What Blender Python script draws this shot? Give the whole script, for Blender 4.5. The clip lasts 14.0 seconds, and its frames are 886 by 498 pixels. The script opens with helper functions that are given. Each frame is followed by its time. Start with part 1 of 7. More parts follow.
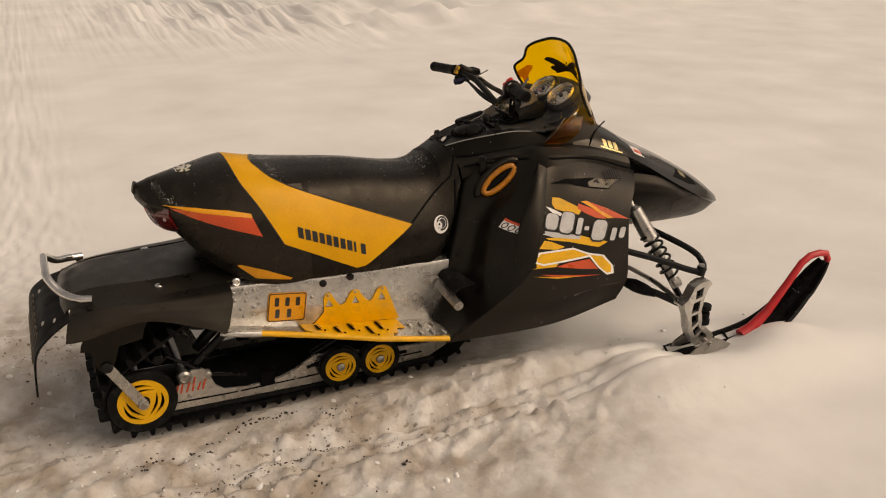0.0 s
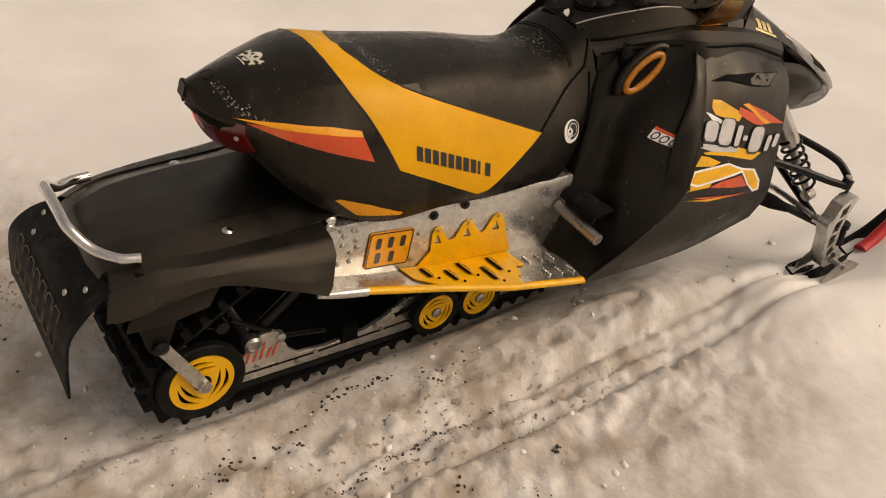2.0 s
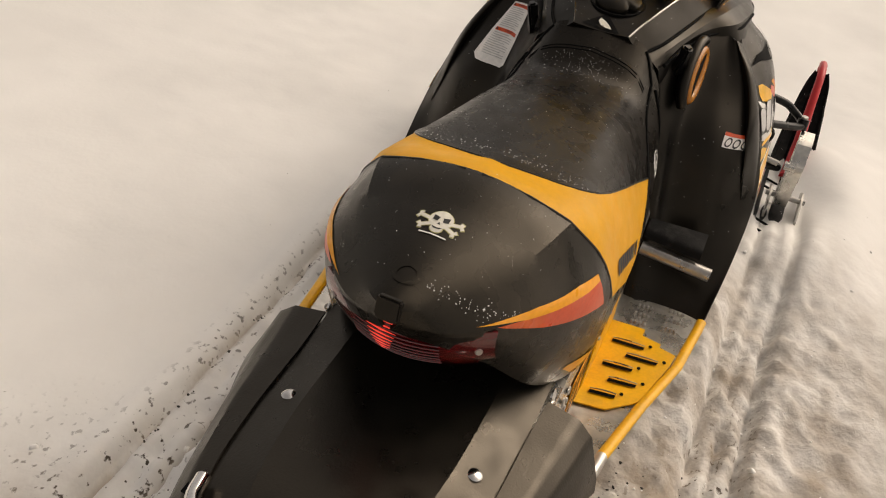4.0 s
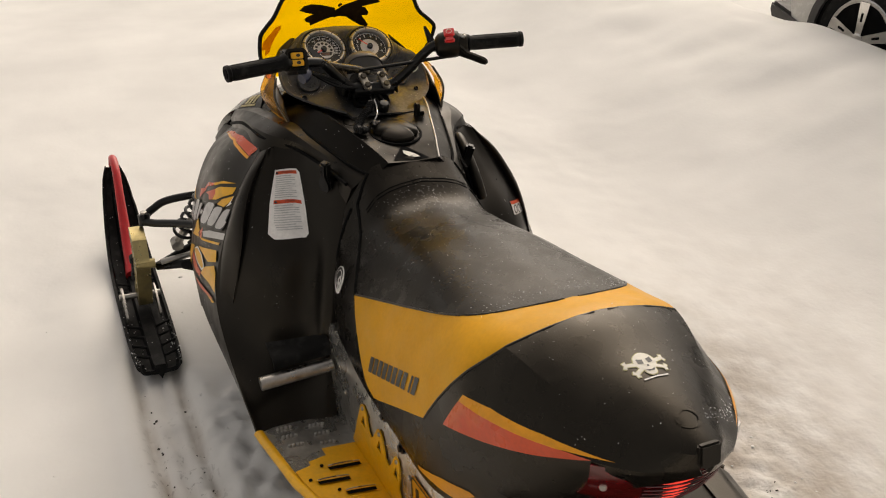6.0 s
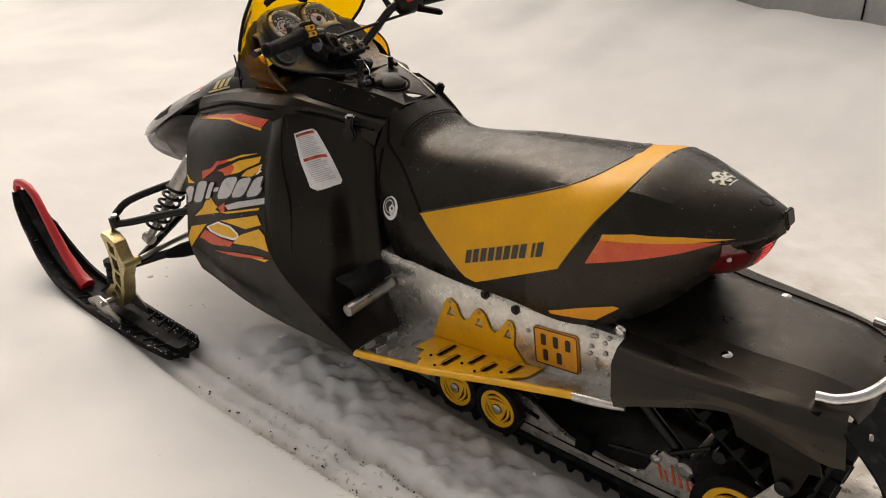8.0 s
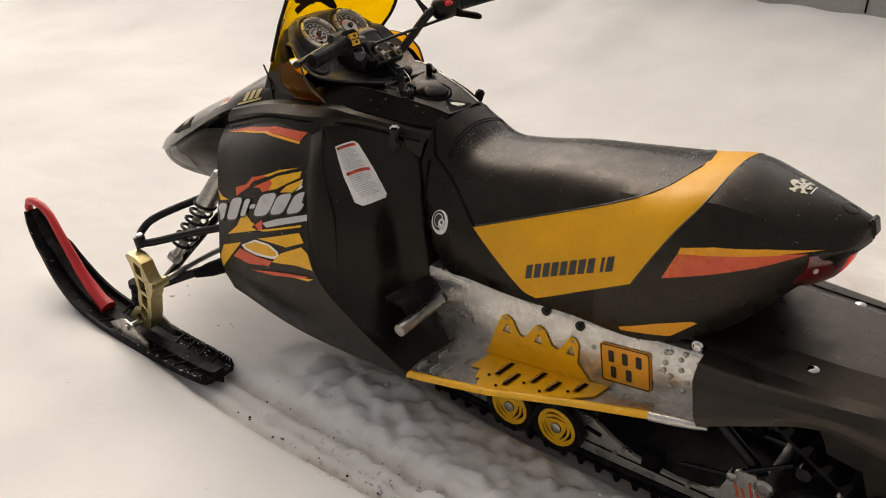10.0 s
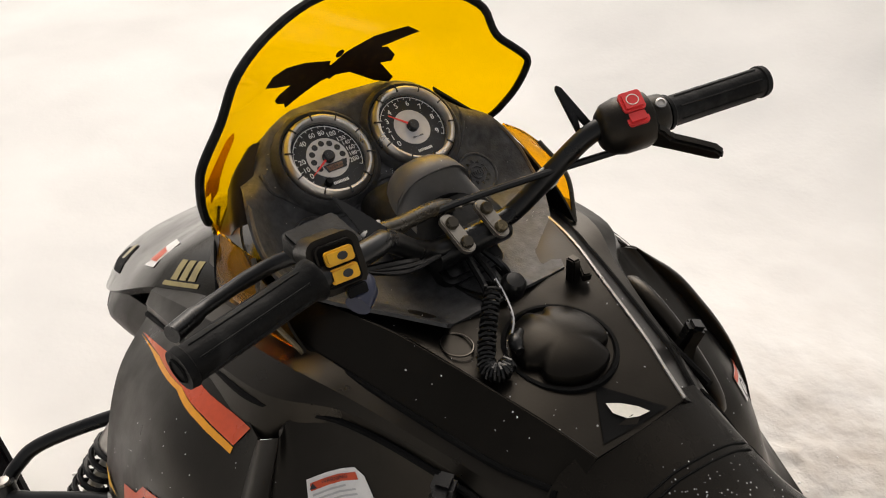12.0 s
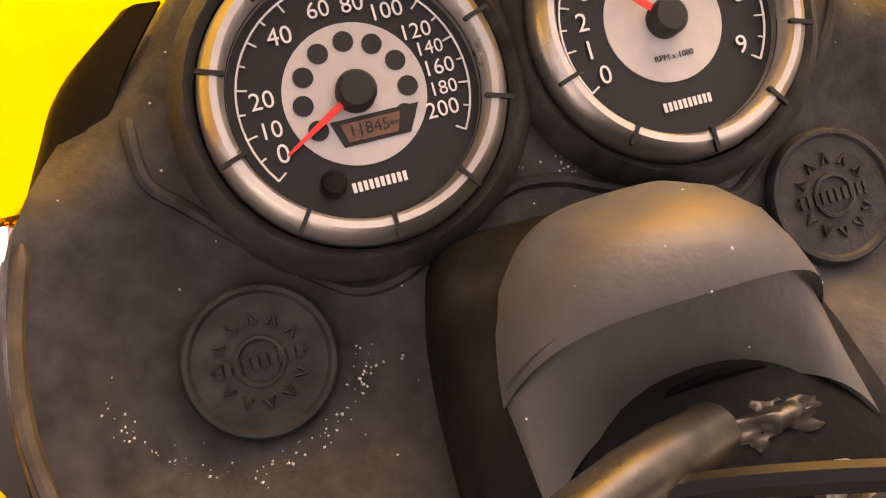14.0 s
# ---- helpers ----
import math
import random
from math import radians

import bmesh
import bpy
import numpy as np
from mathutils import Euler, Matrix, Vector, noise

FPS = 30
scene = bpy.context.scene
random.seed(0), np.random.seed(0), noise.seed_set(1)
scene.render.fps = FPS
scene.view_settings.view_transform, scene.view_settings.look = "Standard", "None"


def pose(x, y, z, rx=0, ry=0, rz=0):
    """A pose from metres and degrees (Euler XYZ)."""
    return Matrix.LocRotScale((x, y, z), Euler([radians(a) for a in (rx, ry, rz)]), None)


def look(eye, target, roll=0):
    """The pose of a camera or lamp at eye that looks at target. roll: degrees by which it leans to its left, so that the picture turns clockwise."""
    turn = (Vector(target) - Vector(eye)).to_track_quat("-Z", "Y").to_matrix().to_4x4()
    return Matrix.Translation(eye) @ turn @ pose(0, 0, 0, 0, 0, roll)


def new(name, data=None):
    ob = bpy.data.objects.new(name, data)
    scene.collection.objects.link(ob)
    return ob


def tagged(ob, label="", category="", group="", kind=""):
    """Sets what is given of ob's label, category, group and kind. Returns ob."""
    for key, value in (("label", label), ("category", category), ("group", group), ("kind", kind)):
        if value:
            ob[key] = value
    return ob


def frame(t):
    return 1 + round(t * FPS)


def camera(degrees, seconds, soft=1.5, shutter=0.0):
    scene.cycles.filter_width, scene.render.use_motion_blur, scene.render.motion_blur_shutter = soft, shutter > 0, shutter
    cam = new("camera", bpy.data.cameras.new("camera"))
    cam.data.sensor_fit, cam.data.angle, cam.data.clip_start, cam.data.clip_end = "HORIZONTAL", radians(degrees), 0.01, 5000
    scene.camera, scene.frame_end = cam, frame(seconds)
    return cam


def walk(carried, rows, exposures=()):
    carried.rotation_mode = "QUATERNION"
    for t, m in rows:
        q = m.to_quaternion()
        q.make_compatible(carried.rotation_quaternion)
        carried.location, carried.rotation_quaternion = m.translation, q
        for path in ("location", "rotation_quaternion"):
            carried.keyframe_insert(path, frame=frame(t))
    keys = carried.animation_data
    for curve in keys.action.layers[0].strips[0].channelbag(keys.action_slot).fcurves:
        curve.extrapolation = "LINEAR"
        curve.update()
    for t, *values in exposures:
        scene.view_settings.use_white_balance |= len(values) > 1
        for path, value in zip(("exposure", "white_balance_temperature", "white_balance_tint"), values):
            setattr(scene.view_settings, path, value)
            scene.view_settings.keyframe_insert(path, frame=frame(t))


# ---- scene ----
from mathutils.bvhtree import BVHTree

# ---------------------------------------------------------------- camera
cam = camera(52.98, 14.0, soft=1.1)
PATH = [
    (0.0, -0.179, -2.719, 1.635, 67.44, -0.95, -25.02),
    (0.5, -0.288, -2.477, 1.642, 64.05, -2.37, -27.50),
    (1.0, -0.318, -2.312, 1.639, 61.19, -3.69, -30.47),
    (1.5, -0.344, -2.000, 1.617, 58.35, -3.68, -30.04),
    (2.0, -0.510, -1.655, 1.576, 55.38, -6.32, -34.05),
    (2.2, -0.565, -1.523, 1.560, 54.19, -6.69, -36.68),
    (4.3, -0.772, -0.152, 1.513, 54.84, -6.89, -71.98),
    (4.5, -0.786, -0.041, 1.539, 56.32, -6.33, -76.14),
    (5.0, -0.784, 0.238, 1.507, 60.27, -4.42, -92.76),
    (5.5, -0.702, 0.499, 1.512, 62.72, -3.63, -107.57),
    (6.0, -0.618, 0.739, 1.518, 63.06, -2.50, -114.49),
    (6.5, -0.599, 1.041, 1.548, 60.52, -2.07, -125.65),
    (7.0, -0.488, 1.222, 1.510, 61.41, -3.34, -131.72),
    (7.2, -0.451, 1.313, 1.497, 62.41, -2.64, -134.11),
    (9.3, -0.527, 2.021, 1.620, 62.34, 2.45, -140.28),
    (9.5, -0.434, 1.983, 1.608, 62.44, 2.22, -139.59),
    (10.0, -0.256, 1.745, 1.539, 62.32, 1.03, -141.40),
    (10.5, -0.051, 1.368, 1.497, 60.19, 0.25, -139.97),
    (11.0, 0.210, 1.042, 1.475, 59.80, 0.98, -136.18),
    (11.5, 0.454, 0.743, 1.446, 60.24, 0.97, -134.66),
    (12.0, 0.692, 0.509, 1.423, 56.40, 2.49, -127.38),
    (12.5, 0.927, 0.348, 1.392, 52.79, 1.81, -126.72),
    (13.0, 1.073, 0.208, 1.286, 51.95, 0.27, -119.04),
    (13.5, 1.192, 0.145, 1.210, 45.21, 1.96, -112.84),
    (14.0, 1.282, 0.106, 1.135, 41.77, 2.22, -108.52),
]
EXPOSURES = [
    (0.0, -0.60, 8600, 18), (1.0, -0.52, 8600, 18), (2.2, -0.42, 8500, 18), (4.4, -0.30, 7700, 13),
    (5.5, -0.30, 7600, 12), (7.0, -0.12, 7450, 14), (9.5, -0.16, 7400, 14), (11.0, 0.0, 7250, 13), (12.5, 0.06, 7000, 11), (13.0, 0.04, 7100, 10), (13.5, 0.24, 8100, 24), (14.0, 1.06, 8600, 36),
]
walk(cam, [(row[0], pose(*row[1:])) for row in PATH], EXPOSURES)

# ---------------------------------------------------------------- daylight
world = bpy.data.worlds.new("overcast")
scene.world = world
world.use_nodes = True
wn, wl = world.node_tree.nodes, world.node_tree.links
wn.clear()
sky = wn.new("ShaderNodeTexSky")
sky.sky_type = "NISHITA"
sky.sun_disc = False
SUN_ELEVATION, SUN_TURN = 45.0, 128.0
sky.sun_elevation, sky.sun_rotation = radians(SUN_ELEVATION), radians(SUN_TURN)
sky.air_density, sky.dust_density = 1.0, 5.0
veil = wn.new("ShaderNodeHueSaturation")
veil.inputs["Saturation"].default_value = 0.25
back = wn.new("ShaderNodeBackground")
back.inputs["Strength"].default_value = 0.16
wout = wn.new("ShaderNodeOutputWorld")
wl.new(sky.outputs[0], veil.inputs["Color"])
wl.new(veil.outputs[0], back.inputs[0])
wl.new(back.outputs[0], wout.inputs[0])
sun = bpy.data.lights.new("sun", "SUN")
sun.energy, sun.angle, sun.color = 0.62, radians(58), (1.0, 0.93, 0.83)
sun_ob = new("sun", sun)
sun_way = Vector((math.sin(radians(SUN_TURN)) * math.cos(radians(SUN_ELEVATION)),
                  math.cos(radians(SUN_TURN)) * math.cos(radians(SUN_ELEVATION)), math.sin(radians(SUN_ELEVATION))))
sun_ob.matrix_world = look(sun_way * 30, (0, 0, 0))


# ---------------------------------------------------------------- materials
def surface(name, colour, rough=0.5, metal=0.0, tone=0.12, tone_scale=9.0, grain=0.06, grain_scale=140.0,
            bump=0.0, bump_scale=300.0, coat=0.0, wear=None, wear_amount=0.0, wear_scale=30.0, rough_var=0.1, emission=0.0, shine=0.5, tint=None):
    """A Principled surface with variation at two scales, fine relief and, where wear is a colour, worn or dusty spots."""
    m = bpy.data.materials.new(name)
    m.use_nodes = True
    nt = m.node_tree
    n, l = nt.nodes, nt.links
    b = n["Principled BSDF"]
    where = n.new("ShaderNodeTexCoord")

    def cloud(scale, detail=4.0):
        c = n.new("ShaderNodeTexNoise")
        c.inputs["Scale"].default_value, c.inputs["Detail"].default_value = scale, detail
        l.new(where.outputs["Object"], c.inputs["Vector"])
        return c.outputs["Fac"]

    def span(value, lo, hi, a=0.3, z=0.7):
        r = n.new("ShaderNodeMapRange")
        for i, v in enumerate((a, z, lo, hi)):
            r.inputs[i + 1].default_value = v
        l.new(value, r.inputs[0])
        return r.outputs[0]

    big, fine = cloud(tone_scale), cloud(grain_scale, 3.0)
    hsv = n.new("ShaderNodeHueSaturation")
    hsv.inputs["Color"].default_value = (*colour, 1)
    mul = n.new("ShaderNodeMath")
    mul.operation = "MULTIPLY"
    l.new(span(big, 1 - tone, 1 + tone), mul.inputs[0])
    l.new(span(fine, 1 - grain, 1 + grain), mul.inputs[1])
    l.new(mul.outputs[0], hsv.inputs["Value"])
    last = hsv.outputs[0]
    if wear:
        mix = n.new("ShaderNodeMix")
        mix.data_type = "RGBA"
        mix.inputs["B"].default_value = (*wear, 1)
        l.new(last, mix.inputs["A"])
        l.new(span(cloud(wear_scale, 8.0), 0.0, wear_amount, 0.52, 0.72), mix.inputs["Factor"])
        last = mix.outputs["Result"]
    l.new(last, b.inputs["Base Color"])
    l.new(span(cloud(tone_scale * 2.3), max(rough - rough_var, 0.02), min(rough + rough_var, 1.0)), b.inputs["Roughness"])
    b.inputs["Metallic"].default_value = metal
    b.inputs["Specular IOR Level"].default_value = shine
    if tint:
        b.inputs["Specular Tint"].default_value = (*tint, 1)
    b.inputs["Coat Weight"].default_value = coat
    b.inputs["Coat Roughness"].default_value = 0.12
    if bump:
        bp = n.new("ShaderNodeBump")
        bp.inputs["Strength"].default_value, bp.inputs["Distance"].default_value = bump, 0.002
        l.new(cloud(bump_scale, 5.0), bp.inputs["Height"])
        l.new(bp.outputs[0], b.inputs["Normal"])
    if emission:
        b.inputs["Emission Color"].default_value = (*colour, 1)
        b.inputs["Emission Strength"].default_value = emission
    return m


def clear(name, colour, rough=0.04, mixed=0.0, ior=1.25):
    """A see-through plastic sheet: tinted transmission with a glossy face."""
    m = bpy.data.materials.new(name)
    m.use_nodes = True
    b = m.node_tree.nodes["Principled BSDF"]
    b.inputs["Base Color"].default_value = (*colour, 1)
    b.inputs["Roughness"].default_value = rough
    b.inputs["Transmission Weight"].default_value = 1.0 - mixed
    b.inputs["IOR"].default_value = ior
    return m


WARM = (1.0, 0.87, 0.70)
PLASTIC = surface("black_plastic", (0.0040, 0.0038, 0.0036), 0.38, tone=0.25, grain=0.1, bump=0.12, bump_scale=420, wear=(0.05, 0.042, 0.034), wear_amount=0.16, wear_scale=14, shine=0.28, tint=WARM)
PANEL = surface("black_panel", (0.0040, 0.0038, 0.0036), 0.36, tone=0.2, bump=0.05, bump_scale=300, wear=(0.045, 0.038, 0.03), wear_amount=0.10, wear_scale=9, shine=0.34, tint=WARM)
GLOSS = surface("black_gloss", (0.003, 0.0028, 0.0026), 0.15, tone=0.15, rough_var=0.06, wear=(0.05, 0.042, 0.034), wear_amount=0.07, wear_scale=12, shine=0.28, tint=WARM)
COVER = surface("matt_cover", (0.0075, 0.0066, 0.0054), 0.34, tone=0.3, bump=0.2, bump_scale=260, wear=(0.08, 0.066, 0.05), wear_amount=0.16, wear_scale=6, shine=0.6, tint=WARM)
VINYL = surface("black_vinyl", (0.0058, 0.005, 0.0042), 0.28, tone=0.2, grain=0.12, grain_scale=260, bump=0.12, bump_scale=520, wear=(0.05, 0.04, 0.03), wear_amount=0.12, wear_scale=7, shine=0.22, tint=WARM)
YELLOW_VINYL = surface("yellow_vinyl", (0.72, 0.345, 0.006), 0.45, shine=0.28, tone=0.08, grain=0.04, bump=0.1, bump_scale=520, wear=(0.6, 0.33, 0.03), wear_amount=0.3, wear_scale=11)
YELLOW = surface("yellow_paint", (0.82, 0.42, 0.010), 0.38, tone=0.07, bump=0.06, wear=(0.45, 0.26, 0.03), wear_amount=0.35, wear_scale=26)
ORANGE = surface("orange_film", (0.80, 0.33, 0.015), 0.35, tone=0.06)
RED_FILM = surface("red_film", (0.62, 0.075, 0.02), 0.33, tone=0.1, wear=(0.72, 0.2, 0.03), wear_amount=0.4, wear_scale=12)
WHITE_FILM = surface("white_film", (0.82, 0.80, 0.77), 0.4, tone=0.06, wear=(0.4, 0.37, 0.33), wear_amount=0.2)
GREY_FILM = surface("grey_film", (0.52, 0.51, 0.50), 0.35, tone=0.1, wear=(0.25, 0.24, 0.23), wear_amount=0.4)
BLACK_FILM = surface("black_film", (0.016, 0.015, 0.015), 0.35)
CONSOLE = surface("console_plastic", (0.003, 0.0028, 0.0026), 0.36, tone=0.15, rough_var=0.08, bump=0.05, bump_scale=300, wear=(0.05, 0.042, 0.034), wear_amount=0.08, wear_scale=12, shine=0.16, tint=WARM)
DECAL = surface("brown_decal", (0.012, 0.005, 0.002), 0.45, shine=0.15, wear=(0.35, 0.2, 0.01), wear_amount=0.06, wear_scale=60)
DARK = surface("dark_void", (0.003, 0.003, 0.003), 0.8, shine=0.1)
ALUMINIUM = surface("worn_aluminium", (0.58, 0.56, 0.52), 0.29, metal=0.85, tone=0.14, grain=0.12, grain_scale=60, bump=0.15, bump_scale=180, wear=(0.26, 0.23, 0.19), wear_amount=0.55, wear_scale=9)
STEEL = surface("dull_steel", (0.44, 0.42, 0.39), 0.34, metal=0.9, tone=0.15, wear=(0.20, 0.17, 0.14), wear_amount=0.5, wear_scale=40)
CHROME = surface("polished_steel", (0.72, 0.70, 0.67), 0.16, metal=1.0, tone=0.06, rough_var=0.06)
GOLD = surface("gold_anodised", (0.46, 0.37, 0.17), 0.34, metal=0.75, tone=0.15, wear=(0.25, 0.2, 0.12), wear_amount=0.5)
RUBBER = surface("black_rubber", (0.00495, 0.00495, 0.00484), 0.6, tone=0.25, bump=0.3, bump_scale=200, wear=(0.18, 0.175, 0.17), wear_amount=0.08, wear_scale=40, shine=0.12)
TUBE = surface("black_tube", (0.004, 0.004, 0.004), 0.32, tone=0.2, coat=0.1, shine=0.25)
BRONZE = surface("worn_black_bar", (0.05, 0.042, 0.03), 0.28, metal=0.5, wear=(0.25, 0.19, 0.09), wear_amount=0.5, wear_scale=30)
RED_PLASTIC = surface("red_plastic", (0.55, 0.018, 0.022), 0.38, tone=0.1, wear=(0.42, 0.05, 0.05), wear_amount=0.4)
RED_SWITCH = surface("red_switch", (0.62, 0.03, 0.03), 0.35)
AMBER = clear("amber_sheet", (1.0, 0.58, 0.004), 0.05)
AMBER_DARK = clear("amber_side_sheet", (0.95, 0.42, 0.01), 0.06)
LENS = clear("gauge_lens", (1.0, 1.0, 1.0), 0.02, ior=1.10)
FLAME = clear("flame_film", (0.46, 0.105, 0.002), 0.1, mixed=0.25, ior=1.02)
RED_LENS = surface("red_lens", (0.10, 0.002, 0.003), 0.10, coat=0.9, tone=0.15, bump=0.15, bump_scale=160)
LAMP = surface("tail_lamp_glow", (1.0, 0.06, 0.04), 0.3, emission=0.9)
SILVER_RING = surface("satin_ring", (0.62, 0.59, 0.55), 0.36, metal=0.9, tone=0.12, wear=(0.3, 0.27, 0.22), wear_amount=0.4)
DIAL_GREY = surface("dial_grey", (0.52, 0.51, 0.51), 0.5, tone=0.05)
DIAL_BLACK = surface("dial_black", (0.006, 0.006, 0.0065), 0.45)
DIAL_WHITE = surface("dial_white", (0.8, 0.8, 0.8), 0.5)
NEEDLE = surface("needle_red", (0.85, 0.05, 0.04), 0.4)
LCD = surface("lcd", (0.17, 0.085, 0.05), 0.35)
DASH = surface("dash_plastic", (0.037, 0.037, 0.038), 0.5, tone=0.45, tone_scale=75.0, grain=0.15, bump=0.25, bump_scale=380, wear=(0.080, 0.074, 0.066), wear_amount=0.35, wear_scale=22, shine=0.32)
COWL = surface("column_cowl", (0.076, 0.075, 0.074), 0.42, tone=0.2, bump=0.12, bump_scale=300, wear=(0.09, 0.075, 0.055), wear_amount=0.35, wear_scale=14, shine=0.4, tint=WARM)
TAIL = surface("tail_plastic", (0.0075, 0.0066, 0.0054), 0.29, tone=0.25, grain=0.1, bump=0.12, bump_scale=420, wear=(0.06, 0.048, 0.036), wear_amount=0.2, wear_scale=12, shine=0.36, tint=WARM)
SHOCK_BODY = surface("shock_body", (0.16, 0.135, 0.10), 0.38, metal=0.6, tone=0.25, wear=(0.05, 0.042, 0.032), wear_amount=0.5, wear_scale=40)
CLAMP = surface("clamp_steel", (0.42, 0.38, 0.32), 0.36, metal=0.85, tone=0.2, wear=(0.12, 0.075, 0.045), wear_amount=0.6, wear_scale=70)
CREAM_FILM = surface("cream_film", (0.74, 0.71, 0.62), 0.4, tone=0.1)
LIME_FILM = surface("lime_film", (0.42, 0.39, 0.16), 0.4, tone=0.1)
WORN_EDGE = surface("worn_edge", (0.075, 0.055, 0.032), 0.42, tone=0.3, tone_scale=40, wear=(0.2, 0.15, 0.08), wear_amount=0.5, wear_scale=60)
FROST = surface("frost", (0.80, 0.80, 0.80), 0.5)
CAR_PAINT = surface("car_paint", (0.52, 0.51, 0.48), 0.25, coat=0.7, tone=0.05, wear=(0.35, 0.33, 0.3), wear_amount=0.2, wear_scale=3)
CAR_TRIM = surface("car_trim", (0.035, 0.033, 0.032), 0.55, tone=0.15)
CAR_GLASS = surface("car_glass", (0.02, 0.022, 0.025), 0.06, coat=0.5)


def snow_material():
    """Packed snow with soft clods, fine crystals and a little grit in the trampled strip."""
    m = bpy.data.materials.new("snow")
    m.use_nodes = True
    n, l = m.node_tree.nodes, m.node_tree.links
    b = n["Principled BSDF"]
    where = n.new("ShaderNodeTexCoord")

    def cloud(scale, detail):
        c = n.new("ShaderNodeTexNoise")
        c.inputs["Scale"].default_value, c.inputs["Detail"].default_value = scale, detail
        l.new(where.outputs["Object"], c.inputs["Vector"])
        return c.outputs["Fac"]

    ramp = n.new("ShaderNodeMapRange")
    for i, v in enumerate((0.3, 0.7, 0.74, 0.86)):
        ramp.inputs[i + 1].default_value = v
    l.new(cloud(1.6, 5.0), ramp.inputs[0])
    tint = n.new("ShaderNodeCombineColor")
    warm = n.new("ShaderNodeMath")
    warm.operation = "MULTIPLY"
    warm.inputs[1].default_value = 0.985
    warmer = n.new("ShaderNodeMath")
    warmer.operation = "MULTIPLY"
    warmer.inputs[1].default_value = 0.95
    l.new(ramp.outputs[0], tint.inputs[0])
    l.new(ramp.outputs[0], warm.inputs[0])
    l.new(warm.outputs[0], tint.inputs[1])
    l.new(ramp.outputs[0], warmer.inputs[0])
    l.new(warmer.outputs[0], tint.inputs[2])
    grit = n.new("ShaderNodeAttribute")
    grit.attribute_name = "grit"
    spots = n.new("ShaderNodeMapRange")
    for i, v in enumerate((0.60, 0.66, 0.0, 1.0)):
        spots.inputs[i + 1].default_value = v
    l.new(cloud(55.0, 4.0), spots.inputs[0])
    dirty = n.new("ShaderNodeMath")
    dirty.operation = "MULTIPLY"
    l.new(spots.outputs[0], dirty.inputs[0])
    l.new(grit.outputs["Fac"], dirty.inputs[1])
    mix = n.new("ShaderNodeMix")
    mix.data_type = "RGBA"
    mix.inputs["B"].default_value = (0.045, 0.036, 0.028, 1)
    l.new(dirty.outputs[0], mix.inputs["Factor"])
    l.new(tint.outputs[0], mix.inputs["A"])
    # browner, patchy colour where the trodden value is high
    brown_mix = n.new("ShaderNodeMix")
    brown_mix.data_type = "RGBA"
    brown_mix.inputs["B"].default_value = (0.34, 0.275, 0.21, 1)
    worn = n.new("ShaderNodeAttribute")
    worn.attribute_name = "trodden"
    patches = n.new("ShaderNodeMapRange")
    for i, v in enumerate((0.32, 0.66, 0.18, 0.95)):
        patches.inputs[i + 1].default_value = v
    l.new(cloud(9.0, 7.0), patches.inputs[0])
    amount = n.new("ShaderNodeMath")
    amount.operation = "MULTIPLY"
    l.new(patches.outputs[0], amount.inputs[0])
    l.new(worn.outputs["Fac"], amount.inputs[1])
    l.new(amount.outputs[0], brown_mix.inputs["Factor"])
    l.new(mix.outputs["Result"], brown_mix.inputs["A"])
    l.new(brown_mix.outputs["Result"], b.inputs["Base Color"])
    b.inputs["Roughness"].default_value = 0.75
    b.inputs["Specular IOR Level"].default_value = 0.25
    bp = n.new("ShaderNodeBump")
    bp.inputs["Strength"].default_value, bp.inputs["Distance"].default_value = 0.14, 0.005
    l.new(cloud(60.0, 8.0), bp.inputs["Height"])
    crust = n.new("ShaderNodeBump")
    crust.inputs["Distance"].default_value = 0.013
    l.new(worn.outputs["Fac"], crust.inputs["Strength"])
    l.new(cloud(24.0, 7.0), crust.inputs["Height"])
    l.new(bp.outputs[0], crust.inputs["Normal"])
    l.new(crust.outputs[0], b.inputs["Normal"])
    return m


SNOW = snow_material()


# ---------------------------------------------------------------- building helpers
def part(name, bm, material, parent=None, label="", crease=38, normals=True):
    """Links bm as one mesh object under parent."""
    if normals:
        bmesh.ops.recalc_face_normals(bm, faces=bm.faces[:])
    me = bpy.data.meshes.new(name)
    for f in bm.faces:
        f.smooth = True
    for e in bm.edges:
        e.smooth = len(e.link_faces) != 2 or e.calc_face_angle(0) < radians(crease)
    bm.to_mesh(me)
    bm.free()
    for m in material if isinstance(material, (list, tuple)) else [material]:
        me.materials.append(m)
    ob = new(name, me)
    ob.parent = parent
    return tagged(ob, label)


def thing(name, label, category, place=(0, 0, 0), group=""):
    ob = new(name)
    ob.location = place
    return tagged(ob, label, category, group)


def curve(points, n):
    """n points along a smooth line through the given ones."""
    p = [Vector(q) for q in points]
    if len(p) < 3:
        return [p[0].lerp(p[-1], i / (n - 1)) for i in range(n)]
    p = [2 * p[0] - p[1]] + p + [2 * p[-1] - p[-2]]
    out = []
    for i in range(n):
        s = i / (n - 1) * (len(p) - 3)
        k = min(int(s), len(p) - 4)
        t = s - k
        a, b, c, d = p[k:k + 4]
        out.append(0.5 * ((2 * b) + (c - a) * t + (2 * a - 5 * b + 4 * c - d) * t * t + (3 * b - a - 3 * c + d) * t ** 3))
    return out


